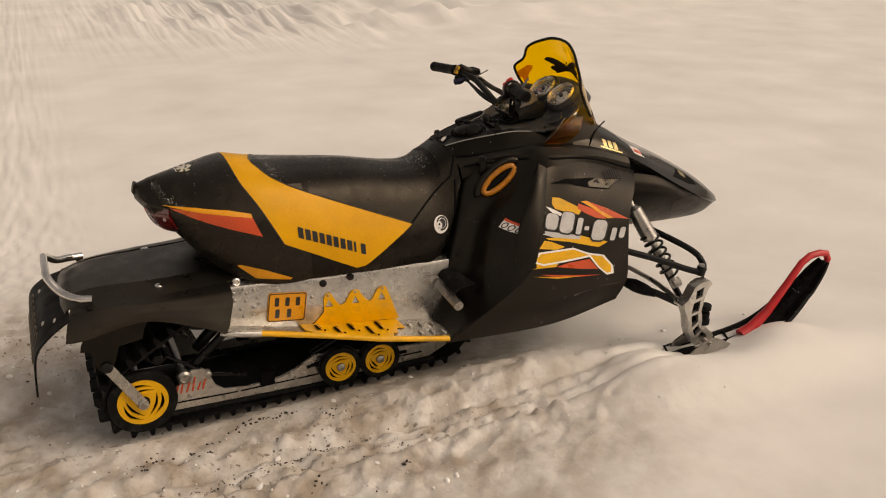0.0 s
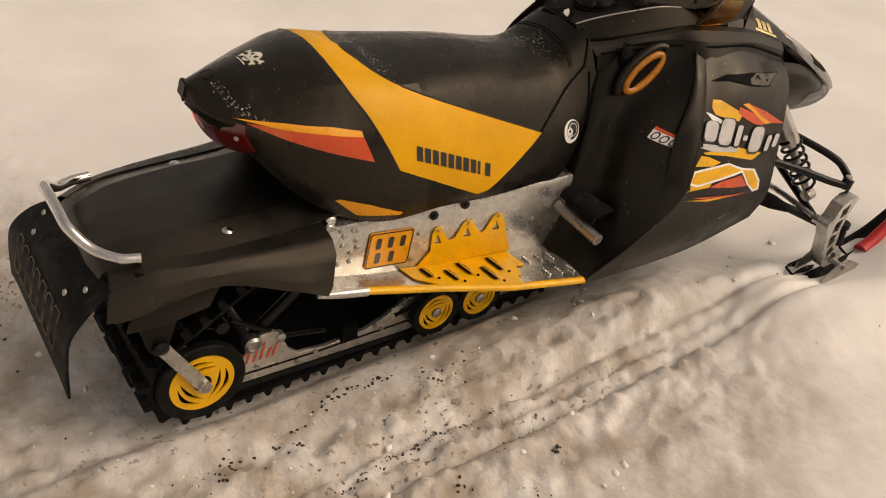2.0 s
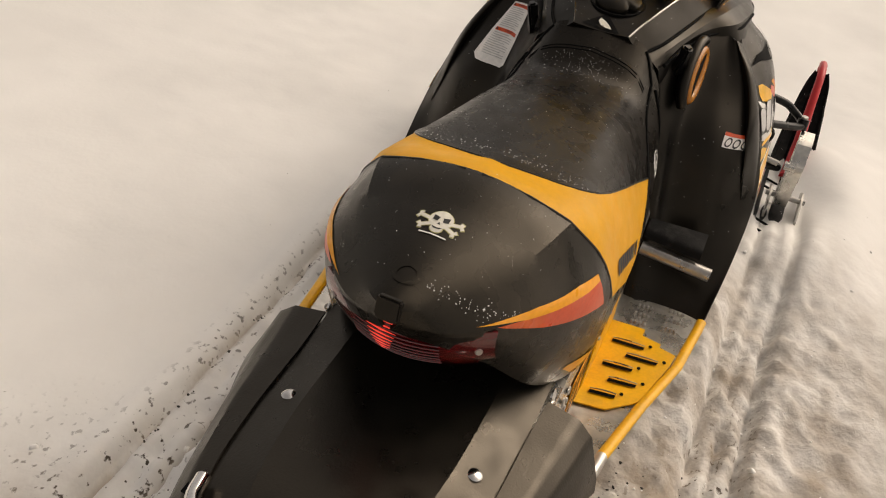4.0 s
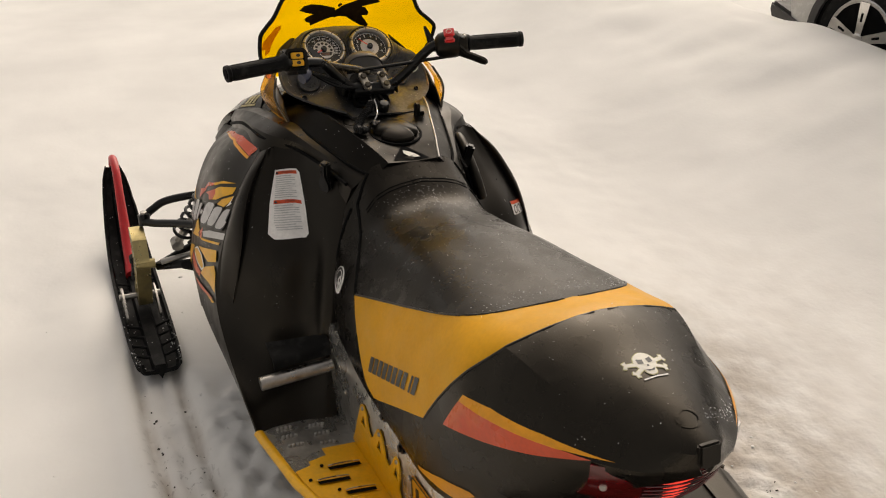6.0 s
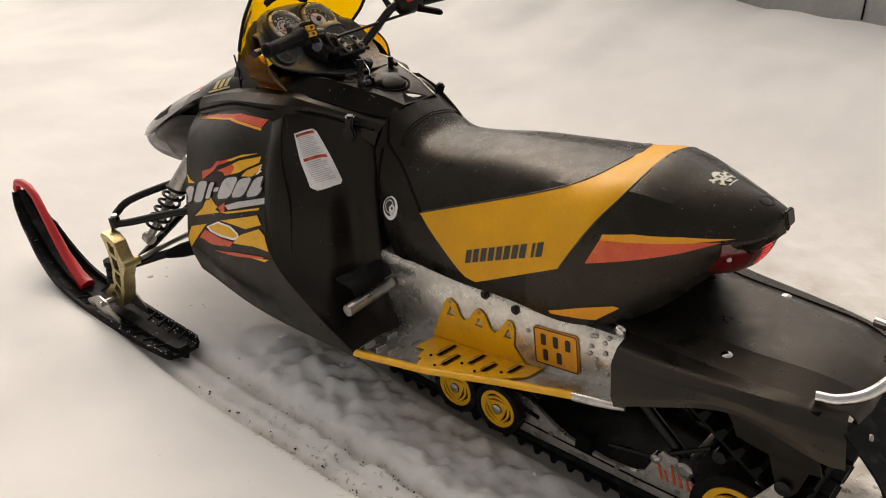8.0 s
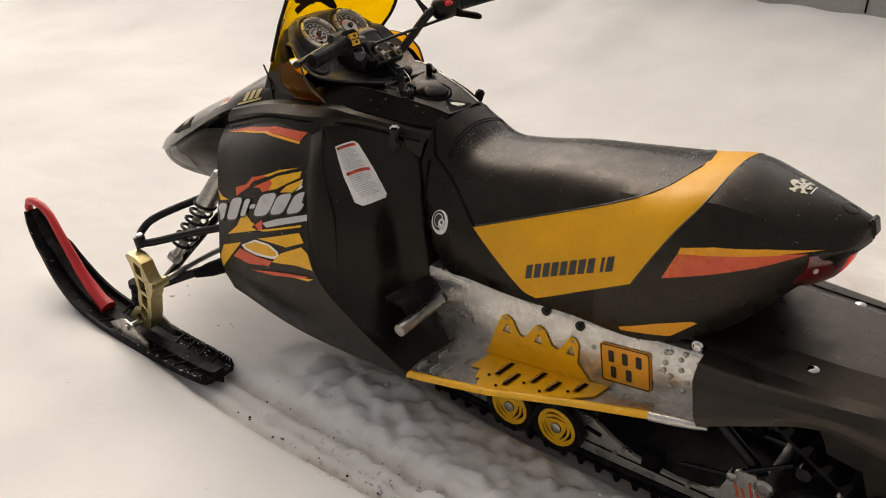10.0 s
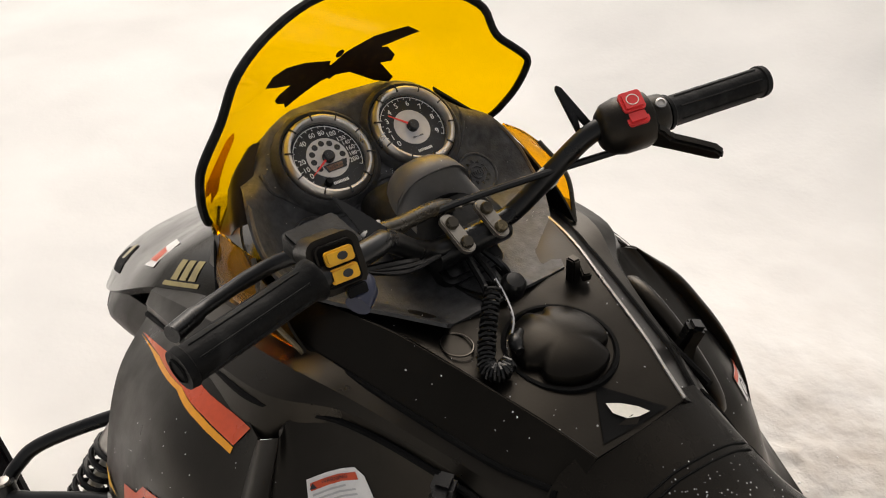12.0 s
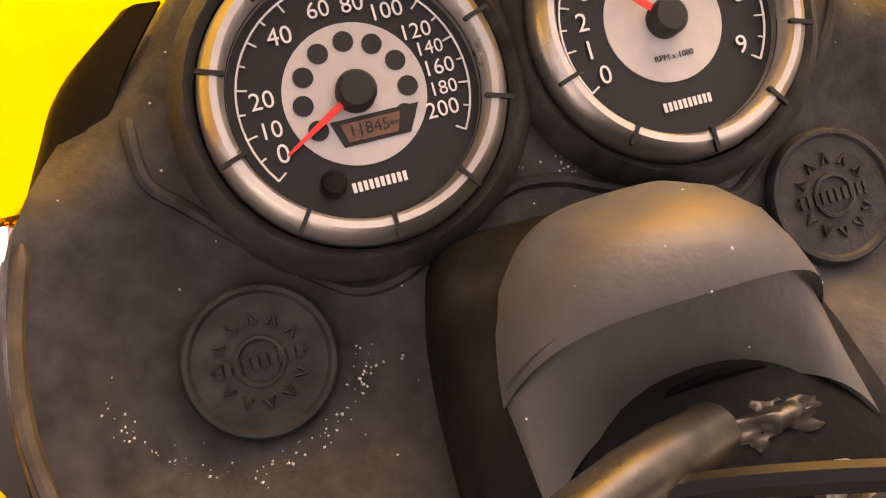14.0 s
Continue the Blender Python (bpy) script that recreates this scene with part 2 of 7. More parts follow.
def sheet(rows, bm=None, closed=False):
    """A mesh over rows of equally many points."""
    bm = bm or bmesh.new()
    vs = [[bm.verts.new(p) for p in row] for row in rows]
    w = len(vs[0])
    for a, b in zip(vs, vs[1:]):
        for i in range(w if closed else w - 1):
            j = (i + 1) % w
            try:
                bm.faces.new((a[i], a[j], b[j], b[i]))
            except ValueError:
                pass
    return bm


def patch(columns, nu, nv):
    """A smooth surface through columns of points."""
    cols = [curve(c, nv) for c in columns]
    return sheet([list(r) for r in zip(*[curve([c[i] for c in cols], nu) for i in range(nv)])])


def crisp_patch(columns, nu, steps=4):
    """Smooth along the columns' sequence, straight from point to point across, so that its long edges stay crisp."""
    lines_ = [curve([c[i] for c in columns], nu) for i in range(len(columns[0]))]
    rows_ = []
    for a, b in zip(lines_, lines_[1:]):
        for k in range(steps):
            rows_.append([p.lerp(q, k / steps) for p, q in zip(a, b)])
    return sheet(rows_ + [lines_[-1]])


def thicken(bm, t):
    """Gives an open sheet a thickness along its own normals."""
    bmesh.ops.recalc_face_normals(bm, faces=bm.faces[:])
    bm.normal_update()
    faces = bm.faces[:]
    rim = [e for e in bm.edges if len(e.link_faces) == 1]
    twin = {v: bm.verts.new(v.co - v.normal * t) for v in bm.verts[:]}
    for f in faces:
        g = bm.faces.new([twin[v] for v in reversed(f.verts)])
        g.material_index = f.material_index
    for e in rim:
        l = e.link_loops[0]
        a, b = l.vert, l.link_loop_next.vert
        try:
            bm.faces.new((b, a, twin[a], twin[b]))
        except ValueError:
            pass
    return bm


def mirror(bm, s):
    if s < 0:
        for v in bm.verts:
            v.co.y = -v.co.y
    return bm


def tube(points, r, seg=12, n=0, bm=None):
    """A round bar along points (smoothed into n where n is given); r may be a list."""
    pts = curve(points, n) if n else [Vector(p) for p in points]
    rs = r if isinstance(r, (list, tuple)) else [r] * len(pts)
    if len(rs) != len(pts):
        rs = [rs[min(int(i / len(pts) * len(rs)), len(rs) - 1)] for i in range(len(pts))]
    bm = bm or bmesh.new()
    rings, up = [], None
    for i, p in enumerate(pts):
        d = (pts[min(i + 1, len(pts) - 1)] - pts[max(i - 1, 0)]).normalized()
        if up is None:
            up = d.orthogonal().normalized()
        up = (up - d * up.dot(d)).normalized()
        side = d.cross(up)
        rings.append([bm.verts.new(p + (up * math.cos(a) + side * math.sin(a)) * rs[i])
                      for a in (2 * math.pi * k / seg for k in range(seg))])
    for a, b in zip(rings, rings[1:]):
        for k in range(seg):
            bm.faces.new((a[k], a[(k + 1) % seg], b[(k + 1) % seg], b[k]))
    bm.faces.new(rings[0][::-1])
    bm.faces.new(rings[-1])
    return bm


def lathe(profile, centre, axis, seg=40, bm=None, caps=True):
    """Turns (radius, height) pairs about an axis through centre."""
    bm = bm or bmesh.new()
    turn = Vector((0, 0, 1)).rotation_difference(Vector(axis).normalized()).to_matrix()
    rings = []
    for r, h in profile:
        rings.append([bm.verts.new(Vector(centre) + turn @ Vector((r * math.cos(a), r * math.sin(a), h)))
                      for a in (2 * math.pi * k / seg for k in range(seg))])
    for a, b in zip(rings, rings[1:]):
        for k in range(seg):
            bm.faces.new((a[k], a[(k + 1) % seg], b[(k + 1) % seg], b[k]))
    if caps:
        bm.faces.new(rings[0][::-1])
        bm.faces.new(rings[-1])
    return bm


def prism(outline, origin, u, v, depth, bevel=0.0, holes=(), bm=None):
    """An outline in the plane of u and v, made depth thick along u x v."""
    own = bmesh.new()
    u, v, o = Vector(u), Vector(v), Vector(origin)
    n = u.cross(v).normalized()
    if holes:
        edges = []
        for loop in (outline, *holes):
            vs = [own.verts.new(o + u * a + v * b) for a, b in loop]
            edges += [own.edges.new((vs[i], vs[(i + 1) % len(vs)])) for i in range(len(vs))]
        bmesh.ops.triangle_fill(own, use_beauty=True, use_dissolve=False, edges=edges)
    else:
        own.faces.new([own.verts.new(o + u * a + v * b) for a, b in outline])
    made = bmesh.ops.extrude_face_region(own, geom=own.faces[:])
    bmesh.ops.translate(own, verts=[g for g in made["geom"] if isinstance(g, bmesh.types.BMVert)], vec=n * depth)
    bmesh.ops.recalc_face_normals(own, faces=own.faces[:])
    if bevel:
        sharp = [e for e in own.edges if len(e.link_faces) == 2 and e.calc_face_angle(0) > 0.6]
        bmesh.ops.bevel(own, geom=sharp, offset=bevel, segments=2, affect="EDGES", clamp_overlap=True)
    return own


def block(x0, x1, y0, y1, z0, z1, bevel=0.004):
    return prism([(x0, y0), (x1, y0), (x1, y1), (x0, y1)], (0, 0, z0), (1, 0, 0), (0, 1, 0), z1 - z0, bevel)


def ellipse(cx, cy, rx, ry, n=28, turn=0.0):
    c, s = math.cos(turn), math.sin(turn)
    return [(cx + rx * math.cos(a) * c - ry * math.sin(a) * s, cy + rx * math.cos(a) * s + ry * math.sin(a) * c)
            for a in (2 * math.pi * k / n for k in range(n))]


def rounded(w, h, r, cx=0.0, cy=0.0, n=4):
    out = []
    for sx, sy, a0 in ((1, 1, 0), (-1, 1, 90), (-1, -1, 180), (1, -1, 270)):
        for k in range(n + 1):
            a = radians(a0 + 90 * k / n)
            out.append((cx + sx * (w / 2 - r) + r * math.cos(a), cy + sy * (h / 2 - r) + r * math.sin(a)))
    return out


def skin(ob):
    """What decals are laid on: the faces of some objects."""
    obs = ob if isinstance(ob, (list, tuple)) else [ob]
    vs, fs = [], []
    for o in obs:
        k = len(vs)
        vs += [v.co.copy() for v in o.data.vertices]
        fs += [[i + k for i in f.vertices] for f in o.data.polygons]
    return BVHTree.FromPolygons(vs, fs)


def drape(name, outline, over, way, material, parent, label="", lift=0.0012, step=0.014, holes=()):
    """A thin film: an outline of (x, z) for a sideways way, or (x, y) for a downward one, (y, z) for a lengthwise one, laid on a surface."""
    way = Vector(way)
    down = abs(way.z) > 0.5
    bm = bmesh.new()
    if abs(way.x) > 0.5:
        put = lambda a, b: Vector((0, a, b))
    elif down:
        put = lambda a, b: Vector((a, b, 0))
    else:
        put = lambda a, b: Vector((a, 0, b))
    edges = []
    for loop in (outline, *holes):
        vs = [bm.verts.new(put(a, b)) for a, b in loop]
        edges += [bm.edges.new((vs[i], vs[(i + 1) % len(vs)])) for i in range(len(vs))]
    bmesh.ops.triangle_fill(bm, use_beauty=True, use_dissolve=False, edges=edges)
    a = [p[0] for p in outline]
    b = [p[1] for p in outline]
    for lo, hi, no in ((min(a), max(a), put(1, 0)), (min(b), max(b), put(0, 1))):
        c = lo + step
        while c < hi:
            bmesh.ops.bisect_plane(bm, geom=bm.verts[:] + bm.edges[:] + bm.faces[:], plane_co=no * c, plane_no=no)
            c += step
    lost = []
    for v in bm.verts:
        start = v.co - way * 3.0
        spot, normal, _, _ = over.ray_cast(start, way)
        if spot is None:
            lost.append(v)
            continue
        if normal.dot(way) > 0:
            normal = -normal
        v.co = spot + normal * lift
    bmesh.ops.delete(bm, geom=lost, context="VERTS")
    for f in bm.faces:
        if f.normal.dot(way) > 0:
            f.normal_flip()
    bmesh.ops.recalc_face_normals(bm, faces=bm.faces[:])
    return part(name, bm, material, parent, label, crease=80, normals=False)


def letters(text, size, m, material, name, parent, depth=0.0004, align="CENTER"):
    """Raised or printed characters as a mesh, at the pose m."""
    c = bpy.data.curves.new(name, "FONT")
    c.body, c.size, c.align_x, c.align_y, c.extrude, c.resolution_u = text, size, align, "CENTER", depth, 3
    tmp = bpy.data.objects.new(name, c)
    me = bpy.data.meshes.new_from_object(tmp)
    bpy.data.objects.remove(tmp)
    me.transform(m)
    me.materials.clear()
    me.materials.append(material)
    ob = new(name, me)
    ob.parent = parent
    return ob
# ---------------------------------------------------------------- snow field
def smoothstep(a, b, x):
    t = min(max((x - a) / (b - a), 0.0), 1.0)
    return t * t * (3 - 2 * t)


def bump_at(x, y, cx, cy, rx, ry, h):
    return h * math.exp(-((x - cx) / rx) ** 2 - ((y - cy) / ry) ** 2)


def rut_offset(x, y, side):
    """Distance across a ski rut from its middle line."""
    return y * side - (0.552 - 0.018 * smoothstep(1.4, 0.2, x) - 0.03 * smoothstep(0.3, -1.2, x)) - 0.006 * math.sin(x * 5.0 + side)


def snow_height(x, y):
    """Height of the snow, with ski ruts, the trodden strip and the bank in front of the parked car."""
    r = math.hypot(x - 0.9, y)
    z = 0.010 + 0.022 * max(min(x, 3.0), -1.0) * (1 - smoothstep(3, 8, r))
    far = smoothstep(2.5, 9.0, r)
    near = 1 - smoothstep(14.0, 40.0, r)
    z += 0.030 * (0.3 + 0.7 * far) * near * noise.fractal(Vector((x * 0.6, y * 0.6, 0.3)), 1.0, 2.0, 2)
    z += 0.006 * (1 - smoothstep(2.5, 4.5, r)) * noise.fractal(Vector((x * 3.1, y * 3.1, 4.0)), 0.8, 2.0, 3)
    right = smoothstep(-0.15, -0.5, y) * smoothstep(-1.7, -0.8, y) * smoothstep(1.9, 1.0, x) * smoothstep(-2.5, -0.6, x)
    behind = smoothstep(0.15, -0.5, x) * smoothstep(-4.0, -1.0, x)
    left = smoothstep(0.20, 0.28, y) * smoothstep(0.66, 0.46, y) * smoothstep(1.7, 1.1, x) * smoothstep(-1.2, -0.3, x)
    rough = max(right * (1 - 0.75 * smoothstep(-0.55, -0.95, y)), behind * 0.8, left)
    z += 0.014 * rough * abs(noise.fractal(Vector((x * 7.0, y * 9.0, 1.0)), 0.7, 2.1, 5))
    fine = 0.45 + 0.55 * smoothstep(-1.25, -0.75, y)
    z += 0.012 * (1 - fine) * rough * noise.fractal(Vector((x * 6.5, y * 6.5, 2.0)), 0.9, 2.0, 2)
    z += 0.017 * fine * rough * noise.fractal(Vector((x * 19.0, y * 21.0, 7.0)), 0.6, 2.1, 4)
    clod = noise.noise(Vector((x * 13.0, y * 15.0, 3.0))) + 0.5 * noise.noise(Vector((x * 31.0, y * 33.0, 5.0)))
    z += (0.0004 + 0.014 * rough) * (1 - smoothstep(3.0, 6.0, r)) * max(clod - 0.05, 0.0) ** 0.7
    for side, end in ((1, 1.6), (-1, 1.75)):
        if x < end + 0.3:
            fade = smoothstep(end + 0.25, end - 0.15, x) * (0.75 + 0.45 * noise.noise(Vector((x * 3.0, side, 0))))
            d = rut_offset(x, y, side)
            z -= fade * 0.020 * smoothstep(0.085, 0.050, abs(d))
            z -= fade * 0.034 * math.exp(-((d - 0.052) / 0.011) ** 2)
            z -= fade * 0.030 * math.exp(-((d + 0.052) / 0.011) ** 2)
            z -= fade * 0.014 * math.exp(-((d + 0.004) / 0.009) ** 2)
            z += fade * 0.014 * math.exp(-((abs(d) - 0.105) / 0.03) ** 2)
    z -= 0.035 * smoothstep(0.24, 0.17, abs(y)) * smoothstep(1.2, 0.9, x) * smoothstep(-6.0, -0.5, x)
    z += bump_at(x, y, 1.25, -0.40, 0.30, 0.13, 0.06) + bump_at(x, y, 0.75, -0.34, 0.4, 0.10, 0.025)
    z += bump_at(x, y, 1.98, -0.74, 0.50, 0.12, 0.085) + bump_at(x, y, 1.60, -0.62, 0.22, 0.14, 0.05) + bump_at(x, y, 1.35, -0.95, 0.45, 0.25, 0.03)
    z += bump_at(x, y, 1.62, -0.545, 0.16, 0.11, 0.05)
    z += bump_at(x, y, 1.2, 0.33, 0.30, 0.14, 0.05) + bump_at(x, y, 1.95, 0.72, 0.5, 0.12, 0.03)
    z += bump_at(x, y, 2.22, -0.60, 0.20, 0.10, 0.07) + bump_at(x, y, 2.0, -0.42, 0.3, 0.08, 0.03) + bump_at(x, y, 2.35, 0.55, 0.18, 0.09, 0.03)
    z += 0.395 * smoothstep(-1.4, -3.3, y) * smoothstep(-3.56, -3.36, y)
    z += 0.035 * smoothstep(-1.8, -2.8, y) * smoothstep(-3.6, -3.3, y) * noise.fractal(Vector((x * 2.2, y * 2.2, 9.0)), 0.9, 2.0, 2)
    bank = smoothstep(5.5, 8.5, y) * smoothstep(16.0, 9.5, y)
    z += bank * 0.25 * abs(noise.fractal(Vector((x * 1.4, y * 1.4, 2.0)), 0.8, 2.0, 5)) * smoothstep(-1.0, 3.0, x)
    for row in (7.5, 10.0, 11.8):
        z += 0.14 * math.exp(-((y - row - 0.05 * x) / 0.22) ** 2) * smoothstep(3.0, 6.0, x)
    return z


def grit_at(x, y):
    g = smoothstep(0.16, 0.03, abs(y + 0.56 - 0.1 * math.sin(x * 3))) * smoothstep(1.1, 0.4, x) * smoothstep(-1.5, 0.0, x)
    g += 0.8 * smoothstep(0.12, 0.02, abs(y + 0.20)) * smoothstep(-1.5, -0.1, x) * smoothstep(1.1, 0.8, x)
    g += 0.9 * smoothstep(0.5, 0.1, math.hypot(x + 0.1, y - 0.55))
    g += 0.7 * smoothstep(0.05, 0.0, abs(abs(y) - 0.56) - 0.05) * smoothstep(1.6, 0.6, x) * smoothstep(-2, 0, x)
    return min(g, 1.0)


def trodden_at(x, y):
    """How far the snow is browned and crusted: where feet and the track churned it, in the ruts, and under the machine.
    """
    a = smoothstep(-0.15, -0.35, y) * smoothstep(-1.5, -0.7, y) * smoothstep(2.0, 0.9, x) * smoothstep(-1.8, -0.6, x)
    b = smoothstep(0.3, -0.3, x) * smoothstep(-2.4, -0.8, x) * smoothstep(1.4, 0.5, y) * smoothstep(-1.8, -0.9, y)
    c = 0.25 * smoothstep(-0.5, -0.9, y) * smoothstep(-2.3, -1.3, y) * smoothstep(2.4, 0.8, x) * smoothstep(-1.8, -0.5, x)
    worn = 0.0
    for side in (1, -1):
        d = rut_offset(x, y, side)
        worn = max(worn, (0.70 * math.exp(-((abs(d) - 0.052) / 0.010) ** 2) + 0.16 * smoothstep(0.09, 0.05, abs(d))) * smoothstep(1.8, 1.4, x) * smoothstep(-3.0, -0.5, x))
    # browner strip under the machine, stronger on its right side
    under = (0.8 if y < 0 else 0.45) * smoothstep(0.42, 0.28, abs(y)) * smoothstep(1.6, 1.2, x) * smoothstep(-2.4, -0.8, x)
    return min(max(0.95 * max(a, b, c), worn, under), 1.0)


def snow_field():
    """One sheet: fine round the machine, coarse towards the horizon."""
    def lines(lo, hi, fine_lo, fine_hi, step):
        out, c, s = [], fine_lo, step
        while c < fine_hi:
            out.append(c)
            c += step
        while c < hi:
            out.append(c)
            s *= 1.06
            c += s
        out.append(hi)
        c, s = fine_lo, step
        while c > lo:
            s *= 1.06
            c -= s
            out.append(max(c, lo))
        return sorted(set(out))

    xs, ys = lines(-900, 900, -1.1, 2.8, 0.013), lines(-900, 900, -1.4, 1.2, 0.013)
    vs = [(x, y, snow_height(x, y)) for y in ys for x in xs]
    w = len(xs)
    fs = [(j * w + i, j * w + i + 1, (j + 1) * w + i + 1, (j + 1) * w + i) for j in range(len(ys) - 1) for i in range(w - 1)]
    me = bpy.data.meshes.new("ground")
    me.from_pydata(vs, [], fs)
    me.polygons.foreach_set("use_smooth", [True] * len(fs))
    g = me.attributes.new("grit", "FLOAT", "POINT")
    g.data.foreach_set("value", [grit_at(v[0], v[1]) for v in vs])
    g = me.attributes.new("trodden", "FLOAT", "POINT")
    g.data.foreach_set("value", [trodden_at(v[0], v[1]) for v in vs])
    me.materials.append(SNOW)
    return tagged(new("ground", me), "trampled packed snow with ski ruts and grit", "snow", kind="structure")


ground = snow_field()


def crumbs(name, spots, material, label, seed):
    """Many small uneven lumps lying on the snow."""
    rng = random.Random(seed)
    base = bmesh.new()
    bmesh.ops.create_icosphere(base, subdivisions=2 if seed > 5 else 1, radius=1.0)
    shape = [v.co.copy() for v in base.verts]
    faces = [[v.index for v in f.verts] for f in base.faces]
    base.free()
    vs, fs = [], []
    for x, y, r in spots:
        z = snow_height(x, y)
        turn = Matrix.Rotation(rng.uniform(0, 6.3), 3, "Z")
        sx, sy, sz = r * rng.uniform(0.7, 1.4), r * rng.uniform(0.6, 1.1), r * rng.uniform(0.45, 0.9)
        off = Vector((rng.uniform(0, 90), rng.uniform(0, 90), 0))
        k = len(vs)
        for c in shape:
            w = c * (1 + 0.55 * noise.noise(c * 1.4 + off))
            w = turn @ Vector((w.x * sx, w.y * sy, w.z * sz))
            vs.append((x + w.x, y + w.y, z + sz * (0.2 if seed < 5 else -0.15) + w.z))
        fs += [[k + i for i in f] for f in faces]
    me = bpy.data.meshes.new(name)
    me.from_pydata(vs, [], fs)
    me.polygons.foreach_set("use_smooth", [True] * len(fs))
    me.materials.append(material)
    return tagged(new(name, me), label, "debris" if seed < 5 else "snow", kind="stuff")


rng = random.Random(11)
dirt = []
for line, spread, count, size in (
        ([(0.05, -0.545), (0.26, -0.528), (0.345, -0.508), (0.54, -0.505), (0.70, -0.490)], 0.006, 150, 0.0035),
        ([(-0.10, -0.385), (0.0, -0.372), (0.12, -0.38), (0.20, -0.34)], 0.022, 60, 0.005), ([(0.22, -0.30), (0.36, -0.29), (0.45, -0.30)], 0.010, 40, 0.005),
        ([(0.50, -0.34), (0.56, -0.36), (0.68, -0.355)], 0.022, 34, 0.0045), ([(0.40, -0.68), (0.41, -0.69)], 0.012, 8, 0.0045), ([(0.67, -0.70), (0.69, -0.69)], 0.010, 9, 0.005),
        ([(0.53, -0.75), (0.58, -0.76)], 0.015, 12, 0.004), ([(0.42, -0.635), (0.66, -0.62)], 0.008, 26, 0.003),
        ([(0.2, 0.575), (0.6, 0.578), (1.0, 0.590), (1.5, 0.603)], 0.006, 110, 0.0035), ([(0.2, 0.482), (0.5, 0.488), (0.8, 0.498), (1.5, 0.505)], 0.006, 80, 0.0035),
        ([(-0.15, 0.55), (0.0, 0.50), (0.1, 0.42)], 0.06, 40, 0.004), ([(-0.7, -0.2), (-0.3, 0.1), (-0.2, 0.4)], 0.16, 40, 0.004)):
    way = curve([(a, b, 0) for a, b in line], 60)
    for k in range(count):
        p = way[rng.randrange(60)]
        if noise.noise(Vector((p.x * 9.0, p.y * 3.0, 2.0))) < -0.15 and rng.random() < 0.8:
            continue
        dirt.append((p.x + rng.gauss(0, spread), p.y + rng.gauss(0, spread), size * rng.uniform(0.3, 1.2)))
crumbs("grit", dirt, surface("wet_grit", (0.028, 0.022, 0.016), 0.55), "dark wet grit and crumbs on the snow", 3)
lumps = []
while len(lumps) < 420:
    x, y = rng.uniform(-1.0, 2.3), rng.uniform(-0.9, 0.9)
    keep = 0.10 + trodden_at(x, y) + 0.8 * smoothstep(0.55, 0.35, abs(y)) * (y > 0.26 or y < -0.26)
    if abs(y) < 0.26 and x > -0.05 or rng.random() > keep * 0.8:
        continue
    lumps.append((x, y, 0.003 + 0.010 * rng.random() ** 6))
crumbs("snow_clods", lumps, SNOW, "loose clods of kicked-up snow", 9)


# ---------------------------------------------------------------- snowmobile
sled = thing("snowmobile", "black and yellow trail snowmobile parked on packed snow", "snowmobile")

# tunnel: bent aluminium sheet
TUN_Y = 0.222


def tunnel_low(x):
    return float(np.interp(x, [-0.15, 0.31, 0.43, 0.60, 0.77, 0.95, 1.05], [0.40, 0.34, 0.312, 0.282, 0.262, 0.240, 0.228]))


def tunnel_top(x):
    return float(np.interp(x, [-0.15, 0.30, 0.60, 1.02, 1.06], [0.47, 0.473, 0.452, 0.444, 0.444]))


for s in (1, -1):
    xs = [0.2 + 0.85 * i / 20 for i in range(21)]
    bm = sheet([[(x, s * TUN_Y, tunnel_low(x)) for x in xs], [(x, s * TUN_Y, tunnel_top(x) - 0.012) for x in xs],
                [(x, s * (TUN_Y - 0.006), tunnel_top(x)) for x in xs], [(x, s * 0.17, tunnel_top(x) + 0.002) for x in xs]])
    part("tunnel_side", thicken(bm, 0.003), ALUMINIUM, sled, "scuffed bare aluminium tunnel side")
bm = sheet([[(x, y, tunnel_top(x) - 0.004) for x in (-0.12, 0.2, 0.6, 1.06)] for y in (-0.2, 0.2)])
part("tunnel_top", thicken(bm, 0.003), DARK, sled)
bm = sheet([[(1.06, y, z) for y in (-0.22, 0.22)] for z in (0.2, 0.45)])
part("tunnel_front", thicken(bm, 0.004), DARK, sled)

# rivets and bolts on the tunnel
head = lathe([(0.0062, 0.0), (0.0058, 0.0022), (0.0035, 0.004), (0.0005, 0.0045)], (0, 0, 0), (0, 1, 0), 10)
rivet = part("rivet", head, STEEL, sled)
rivet_mesh = rivet.data
spots = [(0.298, 0.452), (0.300, 0.428), (0.330, 0.462), (0.338, 0.446), (0.335, 0.420), (0.362, 0.455), (0.372, 0.452),
         (0.358, 0.395), (0.372, 0.425), (0.374, 0.405), (0.355, 0.370), (0.318, 0.395), (0.325, 0.37), (0.545, 0.395), (0.91, 0.34)]
first = True
for s in (1, -1):
    for x, z in spots:
        ob = rivet if first else new("rivet", rivet_mesh)
        first = False
        ob.parent = sled
        ob.matrix_basis = pose(x, s * (TUN_Y + 0.001), z, 0, 0, 0 if s > 0 else 180)
    for x, z in ((0.584, 0.436), (0.676, 0.443)):
        part("bolt", lathe([(0.012, 0), (0.012, 0.004), (0.007, 0.005), (0.007, 0.009), (0.001, 0.010)], (x, s * TUN_Y, z), (0, s, 0), 12), TUBE, sled)
    part("screw", lathe([(0.013, 0), (0.013, 0.003), (0.009, 0.005), (0.006, 0.003), (0.0005, 0.003)], (0.312, s * 0.206, 0.482), (0, s, 0.1), 16), CHROME, sled)


